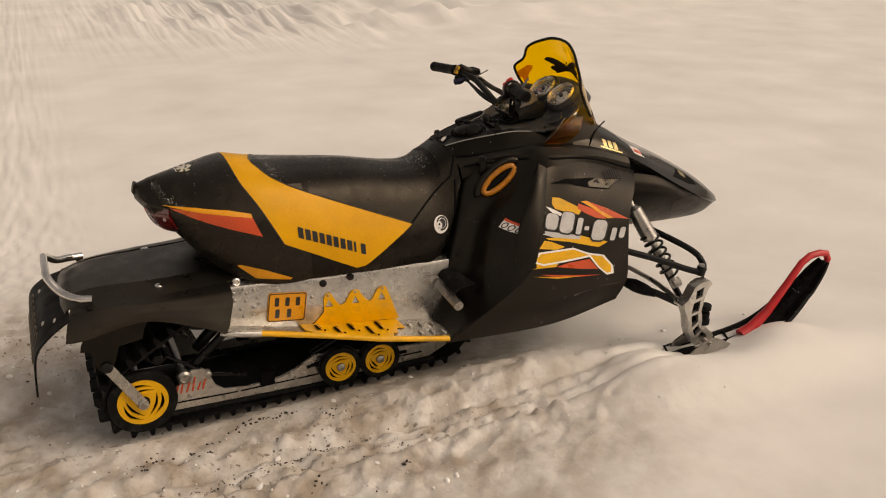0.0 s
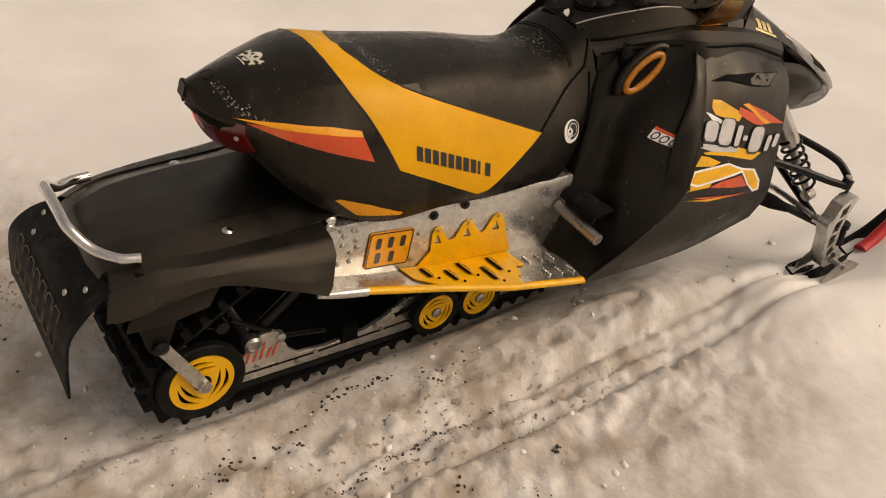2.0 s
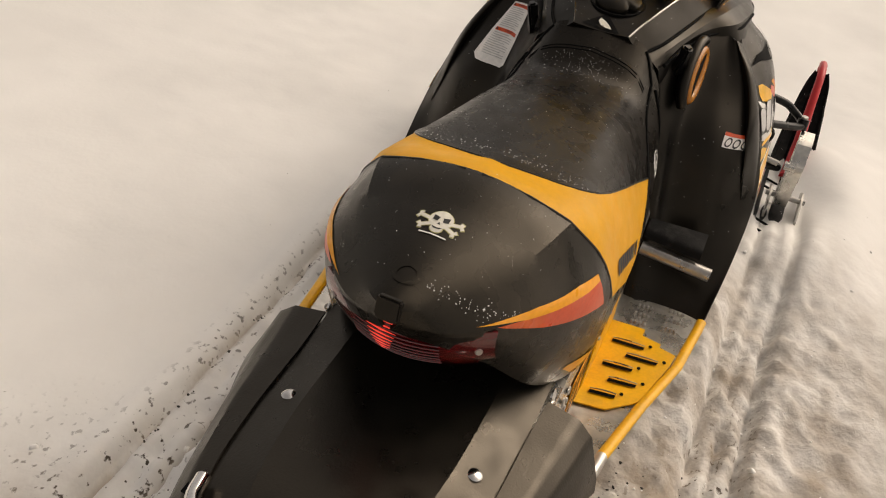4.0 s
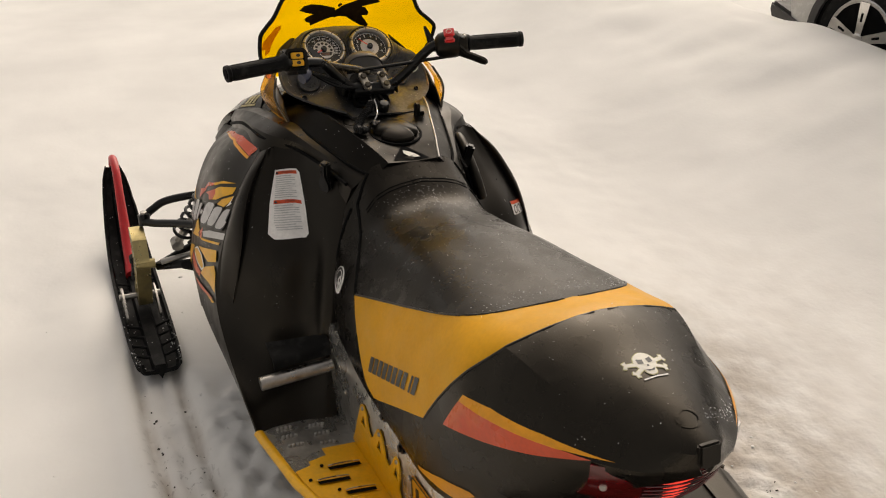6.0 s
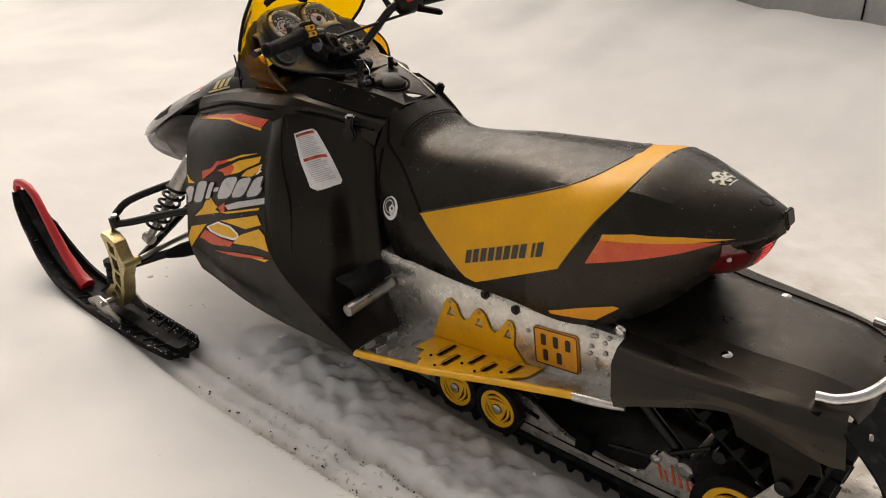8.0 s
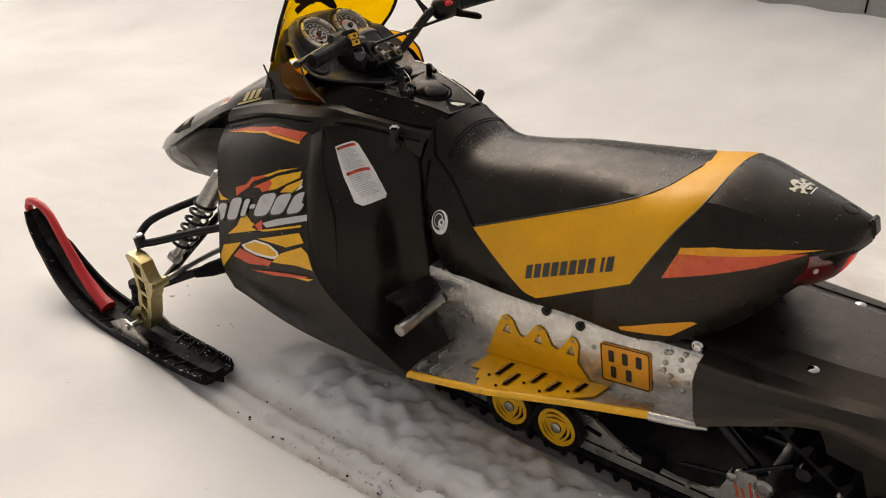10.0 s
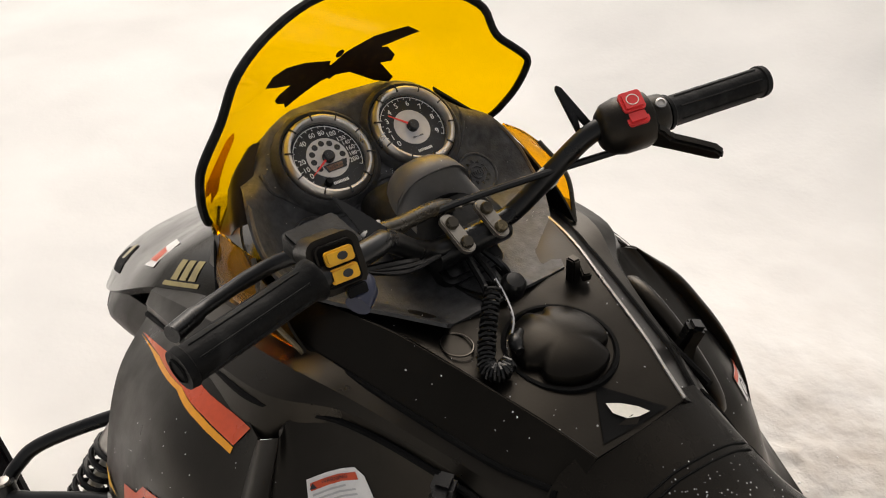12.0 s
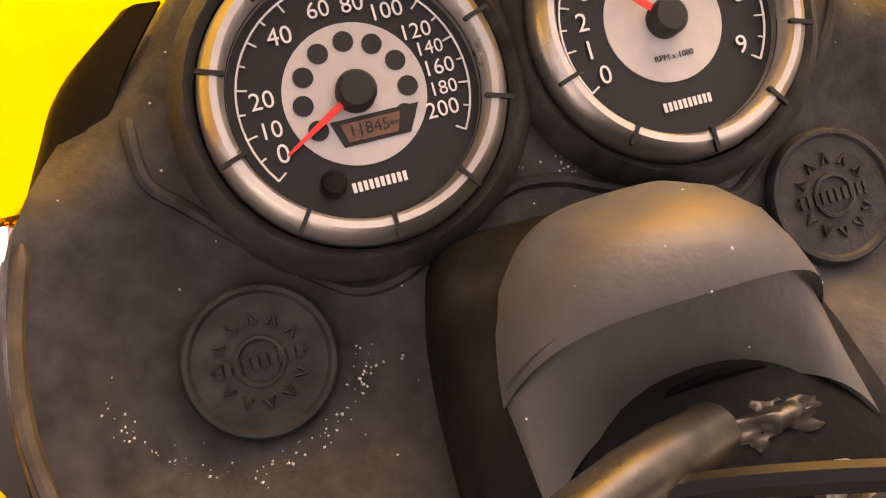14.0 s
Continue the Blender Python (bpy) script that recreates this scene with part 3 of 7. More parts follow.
# running boards with a yellow edge and a yellow traction plate
def board_edge(x):
    y = float(np.interp(x, [0.24, 0.355, 0.537, 0.72, 0.935, 1.0], [0.300, 0.312, 0.346, 0.388, 0.411, 0.412]))
    z = float(np.interp(x, [0.24, 0.355, 0.537, 0.72, 0.935, 1.0], [0.360, 0.343, 0.314, 0.284, 0.251, 0.245]))
    return y, z


def board_point(x, f, s, lift=0.0):
    y, z = board_edge(x)
    return Vector((x, s * (TUN_Y + (y - TUN_Y) * f), tunnel_low(x) * (1 - f) + z * f + lift))


for s in (1, -1):
    xs = [0.25 + 0.76 * i / 24 for i in range(25)]
    bm = sheet([[board_point(x, f, s) for x in xs] for f in (0, 0.15, 0.5, 0.97)])
    board = part("running_board", thicken(bm, 0.004), ALUMINIUM, sled, "bare aluminium running board with punched grip slots")
    for x in (0.86, 0.90, 0.94):
        for f in (0.25, 0.62):
            for k in range(4):
                p = board_point(x + 0.012 * (f > 0.4), f + 0.05 * k, s, 0.002)
                part("grip_tooth", lathe([(0.0045, -0.002), (0.004, 0.004), (0.002, 0.0055)], p, (0, 0, 1), 6), STEEL, board)
    edge = [(x, s * board_edge(x)[0], board_edge(x)[1] + 0.004) for x in [0.355 + 0.59 * i / 16 for i in range(17)]]
    rows = []
    for a in range(12):
        an = 2 * math.pi * a / 12
        rows.append([Vector(p) + Vector((0, s * 0.011 * math.cos(an), 0.009 * math.sin(an))) for p in edge])
    bm = sheet([list(r) for r in zip(*rows)], closed=True)
    bm.faces.new(list(bm.verts)[:12])
    bm.faces.new(list(bm.verts)[-12:])
    part("board_edge", bm, YELLOW, board, "yellow painted board edge strip")
    tip = [(x, s * board_edge(x)[0], board_edge(x)[1] + 0.003) for x in (0.235, 0.26, 0.30, 0.356)]
    part("board_end", tube(tip, [0.005, 0.009, 0.011, 0.011], 12), ALUMINIUM, board)
    # traction plate lying on the board and rising against the tunnel
    xs = [0.50 + 0.335 * i / 24 for i in range(25)]
    f_out = lambda x: float(np.interp(x, [0.50, 0.55, 0.70, 0.77, 0.771, 0.80, 0.801, 0.835], [0.55, 0.92, 0.92, 0.92, 0.70, 0.70, 0.45, 0.45]))
    bm = sheet([[board_point(x, f * f_out(x), s, 0.006) for x in xs] for f in (0.02, 0.35, 0.7, 1.0)])
    plate = part("traction_plate", thicken(bm, 0.003), YELLOW, sled, "yellow traction plate with raised slots")
    for x, f0 in ((0.540, 0.18), (0.596, 0.34), (0.650, 0.16), (0.700, 0.38), (0.745, 0.14)):
        # a punched slot with its bent-up front lip
        cut = [[board_point(x + 0.010 * a, f0 + 0.40 * f, s, 0.0100) for f in (0, 0.33, 0.66, 1)] for a in (0, 1)]
        part("slot", thicken(sheet(cut), 0.0006), DARK, plate)
        lip = [[board_point(x + 0.010 + 0.007 * a, f0 + 0.40 * f, s, 0.0095 + 0.006 * (1 - a) * math.sin(math.pi * (0.08 + 0.84 * f)) ** 0.4) for f in (0, 0.08, 0.25, 0.5, 0.75, 0.92, 1)] for a in (0, 0.35, 1)]
        part("slot_lip", thicken(sheet(lip), 0.0012), YELLOW, plate)
        part("slot_edge", tube([p + Vector((0, 0, 0.0005)) for p in lip[0]], 0.0012, 6), ALUMINIUM, plate)
        part("rivet", lathe([(0.004, 0), (0.0035, 0.002), (0.0005, 0.0025)], board_point(x + 0.02, f0 + 0.46, s, 0.009), (0, 0, 1), 10), DARK, plate)
    side = [(0.545, 0.295), (0.583, 0.335), (0.583, 0.385), (0.592, 0.400), (0.606, 0.400), (0.628, 0.362), (0.640, 0.350), (0.655, 0.355),
            (0.675, 0.390), (0.690, 0.397), (0.703, 0.393), (0.724, 0.358), (0.738, 0.346), (0.750, 0.352), (0.768, 0.385), (0.785, 0.393),
            (0.798, 0.388), (0.815, 0.345), (0.83, 0.30), (0.845, 0.262)]
    gaps = [[(c - 0.014, 0.352 - d), (c + 0.012, 0.350 - d), (c - 0.002, 0.380 - d)] for c, d in ((0.602, 0.0), (0.692, 0.004), (0.784, 0.008))]
    bm = prism(side, (0, s * (TUN_Y + 0.003), 0), (1, 0, 0), (0, 0, 1), -0.003 * s, holes=gaps)
    wing = part("plate_back", bm, YELLOW, plate)
    for c, z in ((0.598, 0.392), (0.69, 0.389), (0.785, 0.385)):
        part("plate_screw", lathe([(0.005, 0), (0.004, 0.003), (0.001, 0.0035)], (c, s * (TUN_Y + 0.006), z), (0, s, 0), 8), STEEL, plate)

# registration plate: orange plate, characters as plain bars
for s in (1, -1):
    bm = prism(rounded(0.125, 0.100, 0.008), (0.462, s * (TUN_Y + 0.003), 0.377), Vector((1, 0, -0.13)).normalized(), Vector((0.13, 0, 1)).normalized(), -0.002 * s, 0.0006)
    plate = part("registration_plate", bm, ORANGE, sled, "orange registration plate with black marks")
    u, v = Vector((1, 0, -0.13)).normalized() * -s, Vector((0.13, 0, 1)).normalized()
    o = Vector((0.462, s * (TUN_Y + 0.0056), 0.377))
    frame_line = prism(rounded(0.121, 0.096, 0.007), o, u, v, 0.0004, holes=[rounded(0.115, 0.090, 0.006)])
    part("plate_border", frame_line, BLACK_FILM, plate)
    for a, b in ((-0.034, 0.019), (0.0, 0.019), (0.034, 0.019), (-0.03, -0.021), (0.008, -0.021)):
        part("plate_mark", prism(rounded(0.014, 0.030, 0.004, a, b), o, u, v, 0.0004), BLACK_FILM, plate)

# seat: one padded body, cut where the vinyl changes colour
SX = [0.066, 0.080, 0.105, 0.16, 0.25, 0.35, 0.45, 0.60, 0.75, 0.90, 0.985, 1.045, 1.10]
TOP = [0.762, 0.768, 0.776, 0.790, 0.807, 0.824, 0.798, 0.786, 0.772, 0.742, 0.738, 0.770, 0.800]
SHY = [0.012, 0.032, 0.052, 0.086, 0.130, 0.158, 0.165, 0.150, 0.138, 0.128, 0.118, 0.108, 0.095]
SHZ = [0.757, 0.756, 0.755, 0.760, 0.772, 0.786, 0.768, 0.752, 0.736, 0.712, 0.712, 0.745, 0.784]
WDY = [0.014, 0.045, 0.085, 0.136, 0.188, 0.219, 0.230, 0.222, 0.212, 0.204, 0.195, 0.178, 0.145]
WDZ = [0.738, 0.730, 0.722, 0.718, 0.712, 0.690, 0.650, 0.625, 0.605, 0.588, 0.592, 0.630, 0.715]
LOY = [0.010, 0.035, 0.075, 0.128, 0.188, 0.222, 0.238, 0.240, 0.238, 0.226, 0.215, 0.200, 0.158]
LOZ = [0.728, 0.715, 0.702, 0.668, 0.605, 0.552, 0.522, 0.520, 0.505, 0.500, 0.505, 0.560, 0.685]
BOY = [0.006, 0.030, 0.070, 0.120, 0.172, 0.203, 0.228, 0.236, 0.234, 0.224, 0.215, 0.200, 0.150]
BOZ = [0.722, 0.708, 0.690, 0.640, 0.545, 0.482, 0.460, 0.466, 0.456, 0.452, 0.452, 0.540, 0.672]


def seat_body():
    n = 84
    lines = []
    for ys, zs in (([0.0] * 13, TOP), (SHY, SHZ), (WDY, WDZ), (LOY, LOZ), (BOY, BOZ)):
        lines.append(curve([(x, y, z) for x, y, z in zip(SX, ys, zs)], n))
    rows = []
    for i in range(n):
        half = curve([Vector((l[i].x, -l[i].y if k == 0 else l[i].y, l[i].z)) for k, l in enumerate(lines)], 17)
        half[0].y = 0.0
        # crisp shoulder along the tail and round the front of the seat
        ends = [l[i] for l in lines]
        crisp = 0.95 * smoothstep(0.43, 0.34, ends[0].x) + 0.35 * smoothstep(0.95, 1.05, ends[0].x)
        for k in range(9):
            flat = ends[k // 4].lerp(ends[min(k // 4 + 1, 4)], (k % 4) / 4)
            if k < 4:
                flat.z = ends[0].z + (ends[1].z - ends[0].z) * (k / 4) ** 2
            half[k] = half[k].lerp(flat, crisp)
        rows.append([Vector((p.x, -p.y, p.z)) for p in half[:0:-1]] + half)
    bm = sheet(rows)
    return bm, rows


def cut_lines(bm, outline, closed=True):
    """Cuts the mesh along the lines of an (x, z) outline."""
    k = len(outline)
    for i in range(k if closed else k - 1):
        (ax, az), (bx, bz) = outline[i], outline[(i + 1) % k]
        no = Vector((bz - az, 0, ax - bx))
        bmesh.ops.bisect_plane(bm, geom=bm.verts[:] + bm.edges[:] + bm.faces[:], plane_co=(ax, 0, az), plane_no=no)


def inside(p, outline):
    hit, k = False, len(outline)
    for i in range(k):
        (ax, az), (bx, bz) = outline[i], outline[(i + 1) % k]
        if (az > p[1]) != (bz > p[1]) and p[0] < (bx - ax) * (p[1] - az) / (bz - az) + ax:
            hit = not hit
    return hit


BAND = [(0.461, 0.597), (0.428, 0.66), (0.392, 0.725), (0.352, 0.790), (0.330, 0.90), (0.40, 0.90), (0.424, 0.800), (0.460, 0.778),
        (0.545, 0.738), (0.715, 0.666), (0.904, 0.587), (0.725, 0.481), (0.695, 0.478)]
bm, seat_rows = seat_body()
cut_lines(bm, BAND)
bm.faces.ensure_lookup_table()
kinds = {}
for f in bm.faces:
    c = f.calc_center_median()
    f.material_index = 1 if inside((c.x, c.z), BAND) else (0 if c.x > 0.55 or (c.x > 0.43 and c.z > 0.76) else 2)
whole = bm.copy()


def seat_piece(index, name, material, label, crease=50):
    own = whole.copy()
    bmesh.ops.delete(own, geom=[f for f in own.faces if f.material_index != index], context="FACES")
    for f in own.faces:
        f.material_index = 0
    return part(name, thicken(own, 0.006), material, sled, label, crease=crease)


bm.free()
seat = seat_piece(0, "seat_cushion", VINYL, "black vinyl seat cushion flecked with frost")
band = seat_piece(1, "seat_band", YELLOW_VINYL, "yellow vinyl seat side panel")
tail = seat_piece(2, "tail_cover", TAIL, "matt black tail cover with frost specks", 20)
whole.free()
seat_skin = skin([seat, band, tail])
# seams between the vinyl panels
for s in (1, -1):
    for line in ([(0.424, 0.802), (0.460, 0.779), (0.545, 0.739), (0.715, 0.667), (0.904, 0.588)], [(0.335, 0.86), (0.352, 0.790), (0.392, 0.725), (0.428, 0.66), (0.461, 0.597)]):
        pts = []
        for p in curve([(a, 0, b) for a, b in line], 24):
            spot = seat_skin.ray_cast(Vector((p.x, s * 1.0, p.z)), Vector((0, -s, 0)))[0]
            if spot:
                pts.append(spot)
        if len(pts) > 3:
            part("seam", tube(pts, 0.0022, 6), BLACK_FILM, seat)
# seam where the cushion meets the rigid side piece and the knee panel
for s in (1, -1):
    for line in ([(0.900, 0.589), (0.95, 0.628), (1.005, 0.668), (1.070, 0.712)], [(1.082, 0.700), (1.066, 0.60), (1.054, 0.48), (1.04, 0.40)], [(1.070, 0.712), (1.085, 0.745), (1.096, 0.772)]):
        pts = [seat_skin.ray_cast(Vector((p.x, s * 1.0, p.z)), Vector((0, -s, 0)))[0] for p in curve([(a, 0, b) for a, b in line], 20)]
        pts = [p for p in pts if p]
        if len(pts) > 3:
            part("seam", tube(pts, 0.0036, 6), DARK, seat)
# piping across the front bolster of the seat
for x in (1.035, 1.042):
    pts = []
    for k in range(21):
        y = -0.13 + 0.26 * k / 20
        spot = seat_skin.ray_cast(Vector((x - 0.4 * y * y, y, 1.2)), Vector((0, 0, -1)))[0]
        if spot:
            pts.append(spot)
    part("stitching", tube(pts, 0.0015, 6), DARK, seat)

# graphics on the tail and seat
for s in (1, -1):
    way = (0, -s, 0)
    drape("tail_stripe_edge", [(0.372, 0.700), (0.31, 0.714), (0.22, 0.723), (0.128, 0.725), (0.20, 0.715), (0.30, 0.701), (0.374, 0.688)], seat_skin, way, ORANGE, tail, "thin yellow stripe", 0.0016)
    drape("tail_stripe", [(0.374, 0.689), (0.30, 0.702), (0.20, 0.716), (0.15, 0.719), (0.22, 0.690), (0.30, 0.662), (0.398, 0.630)], seat_skin, way, RED_FILM, tail, "red-orange faded stripe")
    drape("triangle_film", [(0.319, 0.538), (0.330, 0.541), (0.40, 0.518), (0.483, 0.481), (0.478, 0.474), (0.43, 0.482), (0.382, 0.488), (0.372, 0.490)], seat_skin, way, ORANGE, tail, "small yellow triangle")
    u = Vector((0.235, 0, -0.098)).normalized()
    # ten plain bars where the maker's name stands
    for k in range(10):
        a = 0.006 + 0.0243 * k
        wide = 0.008 if k == (8 if s < 0 else 1) else 0.018
        c0 = Vector((0.503 + a * u.x, 0, 0.628 + a * u.z))
        q = [(c0.x, c0.z - 0.016), (c0.x + wide * u.x, c0.z - 0.016 + wide * u.z), (c0.x + wide * u.x, c0.z + 0.017 + wide * u.z), (c0.x, c0.z + 0.017)]
        drape("letter_bar", q, seat_skin, way, BLACK_FILM, band, lift=0.0015)
    c = (1.008, 0.568)
    drape("round_sticker", ellipse(*c, 0.027, 0.030, 24), seat_skin, way, WHITE_FILM, seat, "round white sticker")
    drape("sticker_mark", ellipse(c[0] + 0.0035, c[1] + 0.003, 0.0205, 0.0235, 24), seat_skin, way, BLACK_FILM, seat, lift=0.0017)
    drape("sticker_mark", ellipse(c[0] + 0.0035, c[1] + 0.004, 0.0150, 0.0170, 20), seat_skin, way, WHITE_FILM, seat, lift=0.0019, holes=[ellipse(c[0] + 0.0040, c[1] + 0.004, 0.0128, 0.0150, 18)])
    drape("sticker_mark", [(c[0] - 0.016, c[1] + 0.008), (c[0] - 0.004, c[1] + 0.012), (c[0] + 0.004, c[1] + 0.002), (c[0] + 0.001, c[1] - 0.012), (c[0] - 0.008, c[1] - 0.018), (c[0] - 0.015, c[1] - 0.012)], seat_skin, way, WHITE_FILM, seat, lift=0.0021)
    drape("sticker_mark", ellipse(c[0] - 0.007, c[1] + 0.002, 0.0040, 0.0042, 12), seat_skin, way, BLACK_FILM, seat, lift=0.0024)
    for k in range(3):
        drape("sticker_mark", [(c[0] - 0.013 + 0.005 * k, c[1] - 0.007), (c[0] - 0.0115 + 0.005 * k, c[1] - 0.007), (c[0] - 0.0115 + 0.005 * k, c[1] - 0.013), (c[0] - 0.013 + 0.005 * k, c[1] - 0.013)], seat_skin, way, BLACK_FILM, seat, lift=0.0024)
# pale sticker on the tail, a plain emblem shape
E0 = 0.226
BONES = [(0.002, 0.035), (0.002, -0.034), (-0.020, 0.027), (-0.018, -0.028)]
emblem = [("emblem_edge", ellipse(E0, 0.0, 0.0215, 0.0222, 20), LIME_FILM, 0.0010), ("emblem_edge", ellipse(E0 - 0.020, 0.0, 0.012, 0.012, 16), LIME_FILM, 0.0010)]
for dx, dy in BONES:
    d = Vector((dx + 0.006, dy)).normalized()
    n_ = Vector((-d.y, d.x))
    tip = Vector((E0 + dx, dy))
    for grow, m, lift in ((0.0014, LIME_FILM, 0.0008), (0.0, CREAM_FILM, 0.0013)):
        q = [tip - d * 0.024 - n_ * (0.0035 + grow), tip - n_ * (0.0035 + grow), tip + d * grow - n_ * (0.0085 + grow), tip + d * (0.007 + grow) - n_ * (0.005 + grow), tip + d * (0.004 + grow),
             tip + d * (0.007 + grow) + n_ * (0.005 + grow), tip + d * grow + n_ * (0.0085 + grow), tip + n_ * (0.0035 + grow), tip - d * 0.024 + n_ * (0.0035 + grow)]
        emblem.append(("emblem_bone", [tuple(p) for p in q], m, lift))
emblem += [("emblem_sticker", ellipse(E0, 0.0, 0.0200, 0.0205, 22), CREAM_FILM, 0.0016), ("emblem_sticker", ellipse(E0 - 0.020, 0.0, 0.0105, 0.0105, 16), CREAM_FILM, 0.0017),
           ("emblem_mark", [(E0 + 0.004, 0.003), (E0 + 0.008, 0.014), (E0 - 0.003, 0.014), (E0 - 0.005, 0.005)], BLACK_FILM, 0.0022), ("emblem_mark", [(E0 + 0.004, -0.003), (E0 + 0.008, -0.014), (E0 - 0.003, -0.014), (E0 - 0.005, -0.005)], BLACK_FILM, 0.0022),
           ("emblem_mark", [(E0 - 0.007, 0.0), (E0 - 0.012, 0.003), (E0 - 0.012, -0.003)], BLACK_FILM, 0.0022), ("emblem_mark", [(E0 - 0.017, 0.009), (E0 - 0.020, 0.0), (E0 - 0.017, -0.009), (E0 - 0.0225, -0.005), (E0 - 0.0225, 0.005)], BLACK_FILM, 0.0022),
           ("emblem_bar", [(E0 - 0.037, 0.024), (E0 - 0.034, 0.024), (E0 - 0.034, -0.024), (E0 - 0.037, -0.024)], WHITE_FILM, 0.0016)]
for name, outline, m, lift in emblem:
    outline = [(E0 - 0.006 + (a - E0 + 0.006) * 0.86, b * 0.86) for a, b in outline]
    drape(name, outline, seat_skin, (0, 0, -1), m, tail, lift=lift, step=0.008)
drape("embossed_mark", ellipse(0.118, 0.0, 0.017, 0.020, 24), seat_skin, (0, 0, -1), TAIL, tail, lift=0.0014, step=0.008, holes=[ellipse(0.118, 0.0, 0.012, 0.014, 20)])
# catch at the tip of the tail
part("tail_catch", prism([(-0.018, 0), (-0.018, 0.03), (0.018, 0.03), (0.018, 0), (0.012, -0.004), (-0.012, -0.004)], (0.060, 0, 0.742), (0, 1, 0), (0.25, 0, 1), 0.012, 0.003), PLASTIC, tail)


# tail lamp wrapped round the end of the seat
def lamp_point(a, h, out=0.0):
    y = 0.132 * a
    lean = 0.012 * (1 - (2 * h - 1) ** 2)
    x = 0.094 + 3.0 * y * y - lean - out + 0.03 * (1 - h)
    return Vector((x, y, 0.640 + 0.076 * h - 0.012 * (1 - a * a) * (1 - h)))


rows = [[lamp_point(a, h) for a in [i / 20 - 1 for i in range(41)]] for h in [k / 10 for k in range(11)]]
lamp = part("tail_light", thicken(sheet(rows), 0.01), RED_LENS, sled, "dark red tail light lens, lit in the middle")
for k in range(9):
    h = 0.92 - 0.095 * k
    w = 0.22 - 0.018 * k
    part("bulb_glow", tube([lamp_point(0.14 + w * (i / 4 - 1), h, 0.0016) for i in range(9)], [0.0003, 0.0006, 0.0009, 0.0012, 0.0014, 0.0012, 0.0009, 0.0006, 0.0003], 5), LAMP, lamp, "red glow of the lit bulb in the lens ribs")
for h in [0.12 + 0.095 * k for k in range(9)]:
    part("lens_rib", tube([lamp_point(a, h, 0.002) for a in [-0.5 + i / 12 for i in range(13)]], 0.0012, 5), RED_LENS, lamp)
for s in (1, -1):
    part("lens_screw", lathe([(0.006, 0), (0.005, 0.003), (0.001, 0.003)], lamp_point(0.86 * s, 0.55, 0.0), (-1, s * 0.8, 0), 10), STEEL, lamp)
rows = [[(lamp_point(a, 0.0).x + 0.02 + d, lamp_point(a, 0).y * 0.98, lamp_point(a, 0.0).z - z) for a in [i / 8 - 1 for i in range(17)]] for d, z in ((0, -0.002), (0.10, 0.055), (0.2, 0.15))]
part("tail_underside", thicken(sheet(rows), 0.004), DARK, sled)

# rear deck, side skirts, snow flap and grab bar
DECK = [[(0.36, 0.20, 0.496), (0.36, 0.128, 0.515), (0.36, 0.0, 0.517)], [(0.20, 0.20, 0.476), (0.20, 0.130, 0.503), (0.20, 0.0, 0.506)],
        [(0.05, 0.195, 0.472), (0.05, 0.126, 0.500), (0.05, 0.0, 0.503)], [(-0.08, 0.178, 0.472), (-0.08, 0.108, 0.496), (-0.08, 0.0, 0.500)],
        [(-0.160, 0.150, 0.460), (-0.162, 0.088, 0.474), (-0.165, 0.0, 0.480)], [(-0.185, 0.15, 0.435), (-0.188, 0.09, 0.445), (-0.19, 0.0, 0.45)]]
full = [[(x, -y, z) for x, y, z in row] + [(x, y, z) for x, y, z in row[-2::-1]] for row in DECK]
rear = part("rear_deck", thicken(crisp_patch(full, 34, 6), 0.004), COVER, sled, "scuffed black plastic deck over the rear tunnel", crease=9)
for s in (1, -1):
    cols = [[(0.290, s * 0.205, 0.488), (0.287, s * 0.262, 0.478), (0.283, s * 0.290, 0.455), (0.262, s * 0.318, 0.392), (0.250, s * 0.322, 0.374)],
            [(0.20, s * 0.200, 0.481), (0.20, s * 0.250, 0.472), (0.19, s * 0.276, 0.452), (0.18, s * 0.298, 0.415), (0.17, s * 0.300, 0.400)],
            [(0.05, s * 0.195, 0.477), (0.05, s * 0.232, 0.470), (0.045, s * 0.250, 0.452), (0.04, s * 0.252, 0.435), (0.03, s * 0.245, 0.420)],
            [(-0.08, s * 0.178, 0.477), (-0.085, s * 0.205, 0.468), (-0.10, s * 0.225, 0.440), (-0.12, s * 0.230, 0.410), (-0.14, s * 0.230, 0.385)],
            [(-0.160, s * 0.150, 0.463), (-0.168, s * 0.178, 0.452), (-0.178, s * 0.200, 0.428), (-0.185, s * 0.208, 0.400), (-0.190, s * 0.210, 0.375)]]
    part("side_skirt", thicken(crisp_patch(cols, 30), 0.004), COVER, rear, crease=34)
    cols = [[(0.05, s * 0.243, 0.432), (0.03, s * 0.238, 0.40), (0.02, s * 0.222, 0.355)], [(-0.06, s * 0.236, 0.42), (-0.07, s * 0.232, 0.39), (-0.09, s * 0.222, 0.34)],
            [(-0.14, s * 0.228, 0.39), (-0.15, s * 0.226, 0.37), (-0.155, s * 0.222, 0.345)]]
    part("inner_skirt", thicken(patch(cols, 10, 8), 0.004), PLASTIC, rear)
    part("deck_screw", lathe([(0.012, -0.002), (0.012, 0.002), (0.008, 0.005), (0.001, 0.006)], (0.091, s * 0.156, 0.489), (0, 0.15 * s, 1), 14), CHROME, rear)

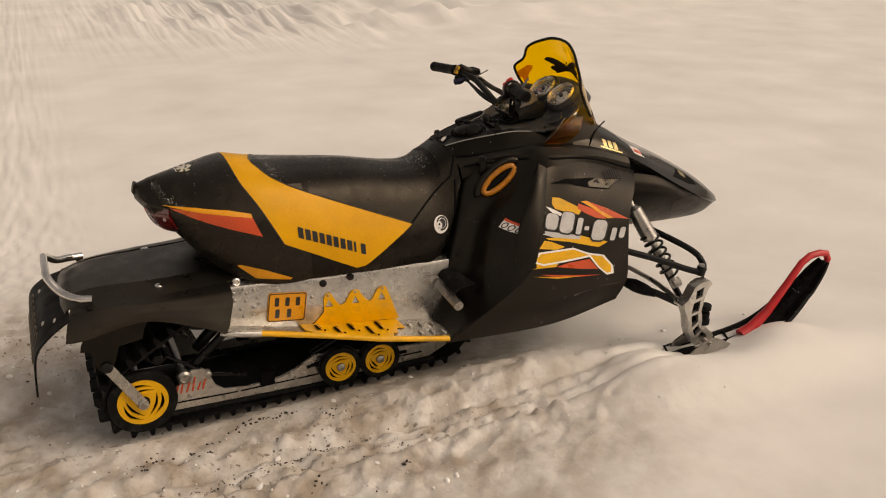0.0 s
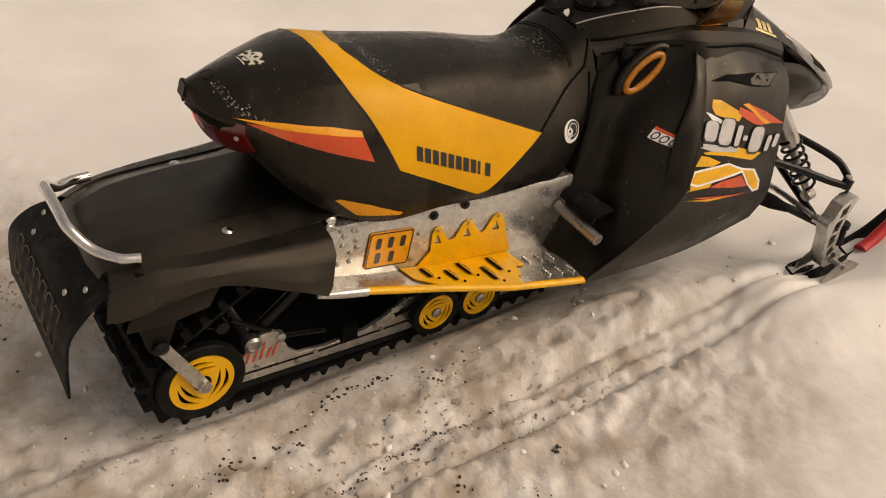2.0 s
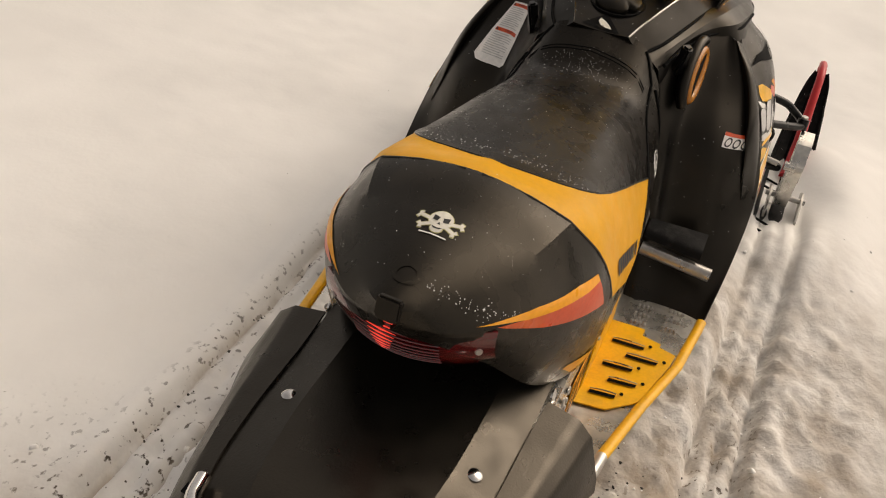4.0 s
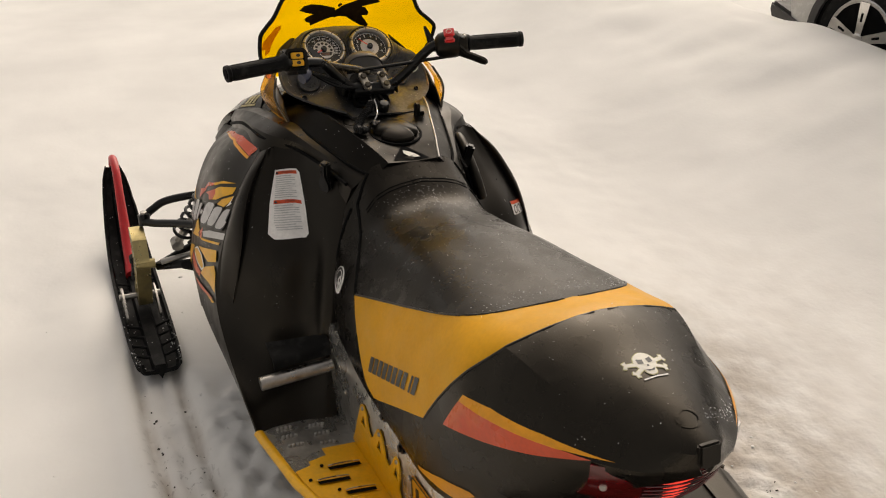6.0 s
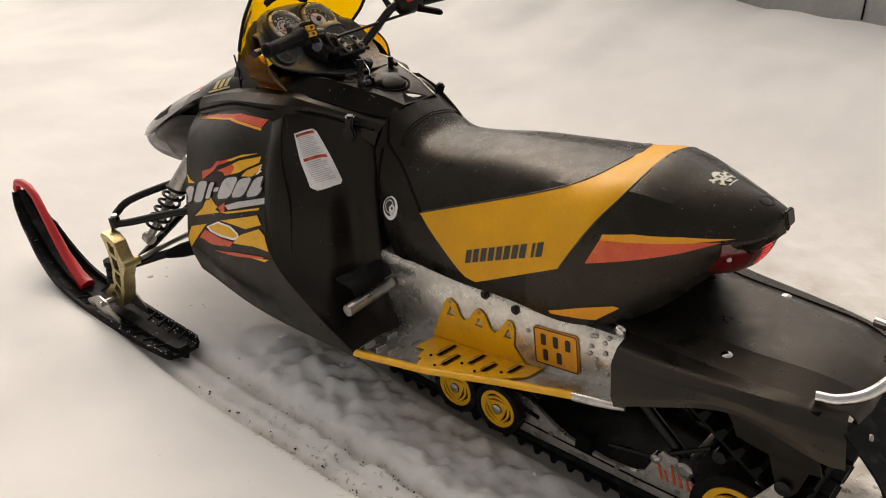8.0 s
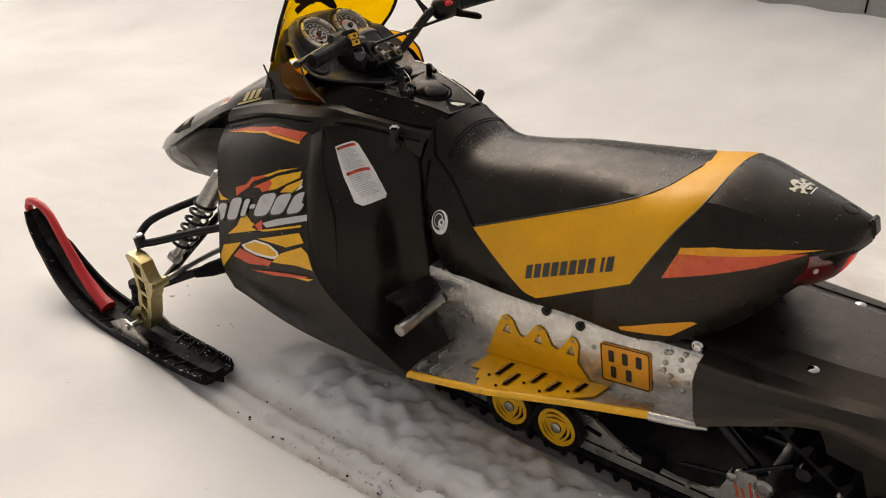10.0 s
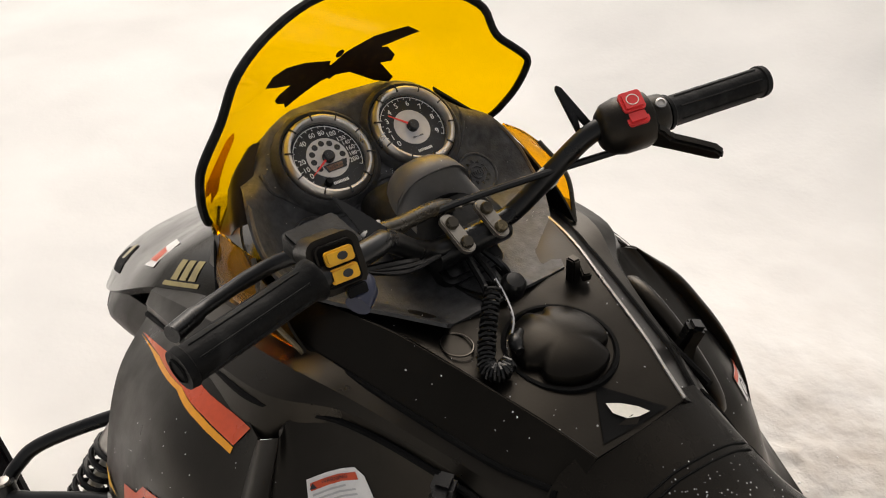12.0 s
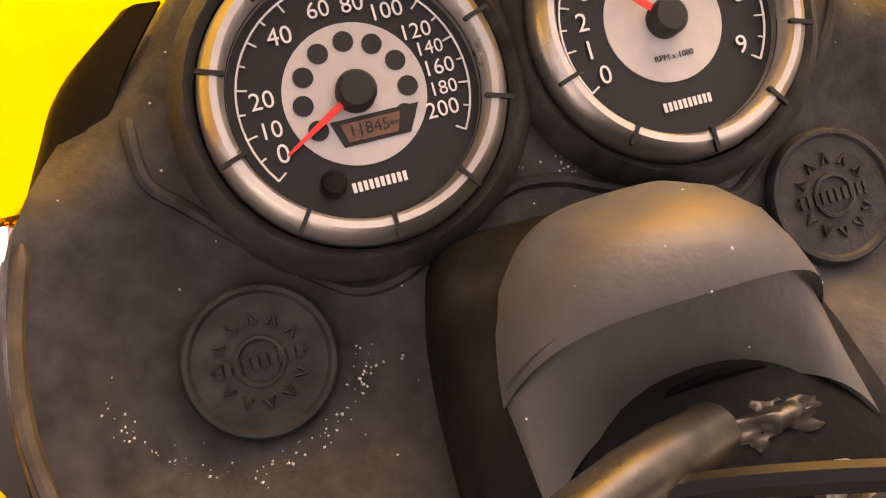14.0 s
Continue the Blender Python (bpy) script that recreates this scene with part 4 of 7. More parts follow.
cols = []
for k in range(9):
    y = -0.235 + 0.47 * k / 8
    e = abs(y) / 0.235
    low = 0.235 - 0.02 * (1 - e) if e > 0.8 else 0.25
    cols.append([(-0.170, y * 0.82, 0.462 - 0.02 * e), (-0.225, y * 0.92, 0.435 - 0.02 * e), (-0.268, y * 0.97, 0.375), (-0.282, y, 0.32), (-0.288, y, low)])
flap = part("snow_flap", thicken(patch(cols, 24, 20), 0.006), RUBBER, sled, "bent black rubber snow flap with outlined lettering shapes")
flap_skin = skin(flap)
for k in range(7):
    y = 0.145 - 0.047 * k
    z0 = 0.345
    own = bmesh.new()
    spots_ = []
    for a, b in rounded(0.036, 0.085, 0.008):
        spot, no, _, _ = flap_skin.ray_cast(Vector((-0.6, y + a, z0 + b)), Vector((1, 0, 0)))
        if spot:
            spots_.append(spot - Vector((0.002, 0, 0)))
    if len(spots_) > 6:
        part("outlined_letter", tube(spots_ + spots_[:1], 0.0018, 5), SHOCK_BODY, flap)
for y, z in ((-0.13, 0.43), (-0.10, 0.41), (0.13, 0.43), (0.10, 0.41)):
    part("flap_rivet", lathe([(0.008, 0), (0.007, 0.003), (0.002, 0.005)], flap_skin.ray_cast(Vector((-0.6, y * 1.2, z)), Vector((1, 0, 0)))[0], (-1, 0, 0.5), 12), STEEL, flap)
bar = [(-0.100, -0.176, 0.488), (-0.14, -0.165, 0.492), (-0.180, -0.13, 0.505), (-0.210, -0.09, 0.538), (-0.214, -0.04, 0.548), (-0.214, 0.04, 0.548),
       (-0.210, 0.09, 0.538), (-0.180, 0.13, 0.505), (-0.14, 0.165, 0.492), (-0.100, 0.176, 0.488)]
part("rear_bumper", tube(bar, 0.0115, 14, 60), CHROME, sled, "polished tubular rear grab bar")

# ---------------------------------------------------------------- track and rear suspension
def loop_path(n):
    """Points and outward normals along the track's loop in the x-z plane."""
    hubs = [((0.0, 0.130), 0.112), ((1.02, 0.150), 0.105), ((1.18, 0.330), 0.105), ((0.22, 0.330), 0.060)]
    segs = []
    k = len(hubs)
    for i in range(k):
        (a, ra), (b, rb) = hubs[i], hubs[(i + 1) % k]
        d = Vector((b[0] - a[0], b[1] - a[1]))
        base = math.atan2(d.y, d.x)
        off = math.acos(max(-1, min(1, (ra - rb) / d.length)))
        segs.append((base - off, a, ra, b, rb))
    out = []
    for i in range(k):
        an, a, ra, b, rb = segs[i]
        prev = segs[i - 1][0]
        turn = (an - prev) % (2 * math.pi)
        for j in range(25):
            t = prev + turn * j / 24
            out.append((a[0] + ra * math.cos(t), a[1] + ra * math.sin(t)))
        p0, p1 = (a[0] + ra * math.cos(an), a[1] + ra * math.sin(an)), (b[0] + rb * math.cos(an), b[1] + rb * math.sin(an))
        for j in range(1, 40):
            out.append((p0[0] + (p1[0] - p0[0]) * j / 40, p0[1] + (p1[1] - p0[1]) * j / 40))
    pts = [Vector(p) for p in out]
    pts.append(pts[0])
    lens = [0.0]
    for a, b in zip(pts, pts[1:]):
        lens.append(lens[-1] + (b - a).length)
    res = []
    for i in range(n):
        s = lens[-1] * i / n
        j = max(k_ for k_ in range(len(lens)) if lens[k_] <= s)
        j = min(j, len(pts) - 2)
        f = (s - lens[j]) / max(lens[j + 1] - lens[j], 1e-6)
        res.append(pts[j].lerp(pts[j + 1], f))
    return res


belt = loop_path(124)
track_y = 0.19
inner = []
for i, p in enumerate(belt):
    d = (belt[(i + 1) % len(belt)] - belt[i - 1]).normalized()
    inner.append((p, Vector((d.y, -d.x)), d))
rows = []
for p, n, d in inner:
    q0, q1 = p - n * 0.004, p + n * 0.004
    rows.append([(q0.x, -track_y, q0.y), (q1.x, -track_y, q1.y), (q1.x, track_y, q1.y), (q0.x, track_y, q0.y)])
rows.append(rows[0])
track = part("track", sheet(rows, closed=True), RUBBER, sled, "black rubber track with moulded lugs")
lug_bm = bmesh.new()
for y0, y1, h in ((-0.19, -0.118, 0.024), (-0.10, -0.035, 0.026), (-0.03, 0.03, 0.022), (0.035, 0.10, 0.026), (0.118, 0.19, 0.024)):
    vs = [lug_bm.verts.new(c) for c in [(-0.011, y0, 0), (0.011, y0, 0), (0.011, y1, 0), (-0.011, y1, 0), (-0.005, y0 + 0.004, h), (0.005, y0 + 0.004, h), (0.005, y1 - 0.004, h), (-0.005, y1 - 0.004, h)]]
    for f in ((3, 2, 1, 0), (4, 5, 6, 7), (0, 1, 5, 4), (1, 2, 6, 5), (2, 3, 7, 6), (3, 0, 4, 7)):
        lug_bm.faces.new([vs[i] for i in f])
lug = part("track_lug", lug_bm, RUBBER, track)
lug_mesh = lug.data
for k, (p, n, d) in enumerate(inner[::2]):
    ob = lug if k == 0 else new("track_lug", lug_mesh)
    ob.parent = track
    ob.matrix_basis = Matrix(((d.x, 0, n.x, p.x + 0.003 * n.x), (0, 1, 0, 0), (d.y, 0, n.y, p.y + 0.003 * n.y), (0, 0, 0, 1)))


def idler(name, x, z, y, s, r, parent, width=0.026):
    """A yellow spoked idler wheel with a rubber tyre."""
    hub = (x, s * y, z)
    prof = [(r * 0.72, -width / 2), (r * 0.97, -width / 2), (r, -width * 0.35), (r, width * 0.35), (r * 0.97, width / 2), (r * 0.76, width / 2), (r * 0.72, width * 0.3)]
    wheel = part(name, lathe(prof + [prof[0]], hub, (0, s, 0), 44, caps=False), RUBBER, parent, "yellow spoked idler wheel with black tyre")
    # face with three pairs of lens-shaped slits
    slits = []
    for k in range(3):
        a = radians(120 * k + 105)
        d, w = Vector((math.cos(a), math.sin(a))), Vector((-math.sin(a), math.cos(a)))
        for tip0, tip1, top, low in (((-0.58, 0.50), (0.52, 0.60), 0.840, 0.700), ((-0.64, 0.32), (0.48, 0.44), 0.575, 0.455)):
            q = []
            for p in range(9):
                f = p / 8
                base = Vector(tip0).lerp(Vector(tip1), f)
                q.append((base.x, base.y + (top - (tip0[1] + tip1[1]) / 2) * math.sin(math.pi * f)))
            for p in range(1, 8):
                f = 1 - p / 8
                base = Vector(tip0).lerp(Vector(tip1), f)
                q.append((base.x, base.y + (low - (tip0[1] + tip1[1]) / 2) * math.sin(math.pi * f)))
            slits.append([tuple((d * y_ + w * x_) * r * 0.73) for x_, y_ in q])
    face = prism(ellipse(0, 0, r * 0.73, r * 0.73, 44), Vector(hub) + Vector((0, s * width * 0.22, 0)), (-s, 0, 0), (0, 0, 1), width * 0.22, holes=slits)
    part("wheel_face", face, YELLOW, wheel)
    part("backing", lathe([(0.004, -0.002), (r * 0.74, -0.002), (r * 0.74, 0.001), (0.004, 0.001)], hub, (0, s, 0), 30), DARK, wheel)
    part("hub_disc", lathe([(0.008, 0.002), (r * 0.21, 0.002), (r * 0.20, width * 0.50), (r * 0.16, width * 0.54), (0.008, width * 0.54)], hub, (0, s, 0), 24), RUBBER, wheel)
    part("bearing", lathe([(0.014, width * 0.3), (0.014, width * 0.60), (0.009, width * 0.72), (0.0005, width * 0.72)], hub, (0, s, 0), 18), STEEL, wheel)
    return wheel


for s in (1, -1):
    idler("rear_idler_wheel", 0.0, 0.130, 0.196, s, 0.105, sled)
    idler("idler_wheel", 0.638, 0.112, 0.203, s, 0.073, sled)
    idler("idler_wheel", 0.780, 0.112, 0.203, s, 0.073, sled)
    # slide rail
    low = [(0.05, 0.062), (0.55, 0.052), (0.98, 0.062), (1.10, 0.12)]
    up = [(1.09, 0.15), (0.97, 0.115), (0.80, 0.128), (0.66, 0.150), (0.56, 0.158), (0.49, 0.118), (0.44, 0.100), (0.33, 0.090), (0.255, 0.098),
          (0.228, 0.120), (0.205, 0.178), (0.19, 0.190), (0.155, 0.192), (0.135, 0.165), (0.10, 0.135), (0.05, 0.115)]
    slot = [(0.52, 0.118), (0.57, 0.126), (0.575, 0.134), (0.53, 0.130)]
    rail = part("slide_rail", prism(low + up, (0, s * 0.168, 0), (1, 0, 0), (0, 0, 1), -0.012 * s, 0.001, holes=()), ALUMINIUM, sled, "worn aluminium slide rail")
    part("rail_groove", tube([(0.07, s * 0.1805, 0.088), (0.30, s * 0.1805, 0.082), (0.95, s * 0.1805, 0.086)], 0.0025, 6), DARK, rail)
    part("rail_slot", tube([(0.53, s * 0.1805, 0.118), (0.572, s * 0.1805, 0.126)], 0.006, 8), DARK, rail)
    part("rail_slot", tube([(0.84, s * 0.1805, 0.10), (0.89, s * 0.1805, 0.10)], 0.006, 8), DARK, rail)
    part("runner", tube([(0.03, s * 0.174, 0.050), (0.55, s * 0.174, 0.040), (1.0, s * 0.174, 0.050)], 0.012, 8), RUBBER, rail)
    for x, z in ((0.30, 0.086), (0.47, 0.104), (0.49, 0.088), (0.25, 0.075), (0.145, 0.10), (0.09, 0.095), (0.61, 0.138)):
        part("rail_bolt", lathe([(0.007, 0), (0.006, 0.004), (0.001, 0.004)], (x, s * 0.1805, z), (0, s, 0), 10), STEEL, rail)
    part("rail_pivot", lathe([(0.022, -0.01), (0.022, 0.010), (0.015, 0.016), (0.013, 0.016), (0.012, 0.010), (0.001, 0.010)], (0.132, s * 0.18, 0.176), (0, s, 0), 22), STEEL, rail)
    part("rail_pivot", lathe([(0.012, -0.01), (0.012, 0.010), (0.006, 0.014), (0.001, 0.014)], (0.205, s * 0.176, 0.168), (0, s, 0), 16), STEEL, rail)
    # red script-like decal as plain slanted strokes
    for k, (a, h) in enumerate(((0.098, 0.030), (0.114, 0.044), (0.132, 0.034), (0.150, 0.050), (0.166, 0.028), (0.182, 0.036))):
        q = [(a, 0.118), (a + 0.006, 0.118), (a + 0.018, 0.118 + h), (a + 0.012, 0.118 + h)]
        part("decal_stroke", prism(q, (0, s * 0.1808, 0), (1, 0, 0), (0, 0, 1), -0.0006 * s), RED_FILM, rail)
    # tension bar from the rear axle
    a, b = Vector((0.0, 0, 0.130)), Vector((-0.089, 0, 0.280))
    d = (b - a).normalized()
    w = Vector((-d.z, 0, d.x))
    outline = []
    for c, t0 in ((a, 180), (b, 0)):
        for k in range(9):
            an = radians(t0 + 180 * k / 8)
            p = c + (w * math.cos(an) + d * math.sin(an)) * 0.0155
            outline.append((p.x, p.z))
    arm = part("tension_bar", prism(outline, (0, s * 0.214, 0), (1, 0, 0), (0, 0, 1), -0.007 * s, 0.0012), ALUMINIUM, sled, "flat aluminium bar at the rear axle")
    part("axle_bolt", lathe([(0.016, 0), (0.016, 0.006), (0.010, 0.008), (0.009, 0.014), (0.001, 0.015)], (a.x, s * 0.221, a.z), (0, s, 0), 14), STEEL, arm)
    part("bar_bolt", lathe([(0.017, -0.02), (0.017, 0.004), (0.010, 0.007), (0.001, 0.008)], (b.x, s * 0.221, b.z), (0, s, 0), 16), TUBE, arm)
    part("bar_bracket", prism([(-0.135, 0.36), (-0.04, 0.36), (-0.06, 0.30), (-0.075, 0.262), (-0.10, 0.255), (-0.115, 0.275)], (0, s * 0.205, 0), (1, 0, 0), (0, 0, 1), -0.008 * s, 0.002), PLASTIC, arm)
    # rear swing arm, springs and shock inside the tunnel
    part("swing_arm", tube([(0.145, s * 0.15, 0.175), (0.24, s * 0.155, 0.26), (0.36, s * 0.16, 0.38)], 0.014, 10), TUBE, sled)
    coil = [(0.06 + 0.03 * math.cos(a_), s * (0.09 + 0.0016 * a_), 0.255 + 0.03 * math.sin(a_)) for a_ in [k * 0.5 for k in range(76)]]
    part("torsion_spring", tube(coil, 0.0055, 7), TUBE, sled)
    part("spring_leg", tube([(0.085, s * 0.17, 0.255), (0.22, s * 0.172, 0.16), (0.33, s * 0.172, 0.135)], 0.006, 8), TUBE, sled)
    part("limiter_block", block(0.37, 0.42, s * 0.185 if s < 0 else 0.155, s * 0.155 if s < 0 else 0.185, 0.082, 0.135, 0.004), DARK, sled)
part("rear_axle", tube([(0, -0.2, 0.13), (0, 0.2, 0.13)], 0.012, 12), STEEL, sled)
part("cross_shaft", tube([(0.132, -0.17, 0.176), (0.132, 0.17, 0.176)], 0.012, 12), STEEL, sled)
part("cross_shaft", tube([(0.06, -0.19, 0.255), (0.06, 0.19, 0.255)], 0.016, 12), TUBE, sled)
part("cross_shaft", tube([(-0.089, -0.2, 0.28), (-0.089, 0.2, 0.28)], 0.012, 12), TUBE, sled)
part("rear_shock", tube([(0.20, 0, 0.17), (0.28, 0, 0.25), (0.42, 0, 0.36)], [0.016, 0.024, 0.024], 14), TUBE, sled)
part("front_shock", tube([(0.62, 0, 0.15), (0.72, 0, 0.26), (0.80, 0, 0.36)], [0.016, 0.026, 0.026], 14), TUBE, sled)
part("front_arm", tube([(0.56, 0.14, 0.14), (0.75, 0.14, 0.22), (0.95, 0.14, 0.30)], 0.014, 10), TUBE, sled)
part("front_arm", tube([(0.56, -0.14, 0.14), (0.75, -0.14, 0.22), (0.95, -0.14, 0.30)], 0.014, 10), TUBE, sled)

# ---------------------------------------------------------------- body panels
panels = {}
for s in (1, -1):
    A = [(1.185, 0.150, 0.770), (1.120, 0.160, 0.676), (1.075, 0.200, 0.560), (1.035, 0.226, 0.440), (1.02, 0.236, 0.34), (0.96, 0.250, 0.235)]
    A0 = [(1.15, 0.090, 0.772), (1.100, 0.100, 0.672), (1.060, 0.140, 0.555), (1.034, 0.170, 0.440), (1.02, 0.200, 0.340), (0.965, 0.225, 0.235)]
    B = [(1.300, 0.192, 0.775), (1.235, 0.222, 0.680), (1.145, 0.225, 0.585), (1.095, 0.250, 0.455), (1.06, 0.280, 0.350), (0.965, 0.300, 0.235)]
    B2 = [(1.345, 0.245, 0.765), (1.258, 0.275, 0.675), (1.158, 0.305, 0.580), (1.115, 0.335, 0.455), (1.075, 0.350, 0.350), (0.960, 0.355, 0.238)]
    C0 = [(1.335, 0.268, 0.760), (1.284, 0.325, 0.672), (1.218, 0.365, 0.575), (1.185, 0.400, 0.455), (1.095, 0.410, 0.350), (0.948, 0.395, 0.242)]
    C = [(1.362, 0.283, 0.745), (1.325, 0.342, 0.672), (1.284, 0.393, 0.574), (1.232, 0.432, 0.452), (1.100, 0.432, 0.350), (0.935, 0.413, 0.246)]
    flip = lambda cols: [[(x, s * y, z) for x, y, z in c] for c in cols]
    knee = part("knee_panel", thicken(patch(flip([A0, A, B, B2, C0, C]), 46, 44), 0.004), PANEL, sled, "black side panel, hollowed for the rider's knee")
    C1 = [(1.361, 0.281, 0.747), (1.324, 0.340, 0.674), (1.283, 0.391, 0.575), (1.232, 0.431, 0.453), (1.100, 0.431, 0.345), (0.935, 0.412, 0.238)]
    D = [(1.52, 0.262, 0.765), (1.48, 0.352, 0.690), (1.46, 0.402, 0.575), (1.43, 0.432, 0.450), (1.39, 0.440, 0.335), (1.33, 0.405, 0.222)]
    E = [(1.735, 0.262, 0.690), (1.690, 0.335, 0.650), (1.640, 0.388, 0.574), (1.632, 0.412, 0.450), (1.628, 0.424, 0.350), (1.595, 0.415, 0.275)]
    outer = part("side_panel", thicken(patch(flip([C1, D, E]), 40, 44), 0.004), PANEL, sled, "black side panel with worn yellow, red and silver graphics")
    panels[s] = (knee, outer)
    # belly under the panels
    cols = flip([[(0.95, 0.405, 0.242), (1.0, 0.30, 0.215), (1.0, 0.0, 0.21)], [(1.33, 0.402, 0.224), (1.33, 0.28, 0.19), (1.33, 0.0, 0.185)], [(1.594, 0.412, 0.278), (1.64, 0.28, 0.25), (1.66, 0.0, 0.245)]])
    part("belly_pan", thicken(patch(cols, 16, 14), 0.004), PLASTIC, sled)
    # front wall behind the side panel's edge
    cols = flip([[(1.70, 0.25, 0.69), (1.66, 0.32, 0.64), (1.625, 0.372, 0.57), (1.615, 0.40, 0.45), (1.61, 0.41, 0.35), (1.585, 0.40, 0.285)],
                 [(1.72, 0.15, 0.69), (1.70, 0.18, 0.64), (1.70, 0.20, 0.57), (1.69, 0.22, 0.45), (1.68, 0.22, 0.35), (1.66, 0.22, 0.27)]])
    part("front_bulkhead", thicken(patch(cols, 8, 18), 0.004), DARK, sled)
    # broad rolled lip along the panel's upper edge
    roll = [[], [], [], [], []]
    inner, outer_edge = curve(C0[:4], 14), curve(C[:4], 14)
    for k in range(14):
        a, b = inner[k], outer_edge[k]
        rise = 0.020 * smoothstep(-0.1, 0.25, k / 13) * smoothstep(1.0, 0.45, k / 13)
        out = Vector((-0.62, 0.45, 0.60)).normalized() * rise
        for col, p in zip(roll, (a + Vector((0, 0, -0.004)), a + out * 0.75, a.lerp(b, 0.35) + out, a.lerp(b, 0.75) + out * 0.7, b + Vector((0.004, 0.0, -0.003)))):
            col.append((p.x, s * p.y, p.z))
    part("panel_lip", thicken(patch(roll, 20, 30), 0.003), PANEL, sled)
    # lower crease
    part("panel_crease", tube([(1.400, s * 0.4395, 0.335), (1.50, s * 0.4325, 0.348), (1.60, s * 0.4235, 0.342)], 0.003, 6, 16), PANEL, sled)
    # foot rest bar and toe hold
    part("foot_bar", tube([(0.990, s * 0.228, 0.365), (0.988, s * 0.392, 0.353)], 0.016, 14), STEEL, sled, "worn steel foot rest bar")
    cols = flip([[(1.035, 0.228, 0.42), (1.00, 0.228, 0.412), (0.985, 0.23, 0.395)], [(1.06, 0.36, 0.41), (1.00, 0.36, 0.402), (0.985, 0.36, 0.385)]])
    part("toe_hold", thicken(patch(cols, 10, 10), 0.008), RUBBER, sled)
    # hood latch strap
    bm = prism([(-0.012, 0.034), (0.012, 0.034), (0.010, 0.0), (0.018, -0.018), (0.020, -0.036), (0.010, -0.048), (-0.010, -0.048), (-0.020, -0.036), (-0.018, -0.018), (-0.010, 0.0)],
               (1.178, s * 0.168, 0.752), Vector((0.86, s * 0.5, 0)).normalized(), Vector((-0.25, s * 0.15, 1)).normalized(), -0.022 * s, 0.005)
    latch = part("hood_latch", bm, TUBE, sled, "black rubber hood latch")
knee_skin = {s: skin(panels[s][0]) for s in (1, -1)}
panel_skin = {s: skin(panels[s][1]) for s in (1, -1)}


def film(name, outline, s, material, lift=0.0012, label="", holes=()):
    return drape(name, outline, panel_skin[s], (0, -s, 0), material, panels[s][1], label, lift, 0.016, holes)


# side graphics: worn flame strokes, crossed bars, and plain slanted blocks for the maker's word
UPPER_LEFT = [
    (RED_FILM, [(1.702, 0.684), (1.59, 0.722), (1.483, 0.746), (1.378, 0.748), (1.386, 0.729), (1.446, 0.733), (1.507, 0.732), (1.605, 0.711)]),
    (ORANGE, [(1.7, 0.683), (1.604, 0.711), (1.506, 0.732), (1.445, 0.732), (1.385, 0.728), (1.383, 0.723), (1.448, 0.727), (1.511, 0.727), (1.626, 0.702)]),
    (RED_FILM, [(1.557, 0.588), (1.512, 0.608), (1.494, 0.63), (1.453, 0.644), (1.409, 0.662), (1.454, 0.636), (1.488, 0.621), (1.499, 0.605), (1.54, 0.574), (1.549, 0.568)]),
    (YELLOW, [(1.452, 0.643), (1.403, 0.666), (1.35, 0.678), (1.408, 0.658), (1.437, 0.643)]),
    (YELLOW, [(1.427, 0.638), (1.406, 0.651), (1.34, 0.672), (1.339, 0.657), (1.37, 0.64), (1.4, 0.621), (1.425, 0.612), (1.417, 0.631)]),
    (RED_FILM, [(1.485, 0.607), (1.427, 0.638), (1.417, 0.631), (1.425, 0.612), (1.447, 0.603), (1.459, 0.611)]),
    (YELLOW, [(1.387, 0.615), (1.371, 0.633), (1.33, 0.655), (1.315, 0.657), (1.331, 0.64), (1.348, 0.622)]),
    (WHITE_FILM, [(1.33, 0.655), (1.312, 0.651), (1.325, 0.636), (1.34, 0.625), (1.331, 0.64)]),
    (YELLOW, [(1.633, 0.562), (1.61, 0.55), (1.582, 0.549), (1.62, 0.537)]),
    (YELLOW, [(1.584, 0.451), (1.539, 0.489), (1.525, 0.513), (1.501, 0.533), (1.474, 0.519), (1.46, 0.517), (1.473, 0.505), (1.451, 0.503)]),
]
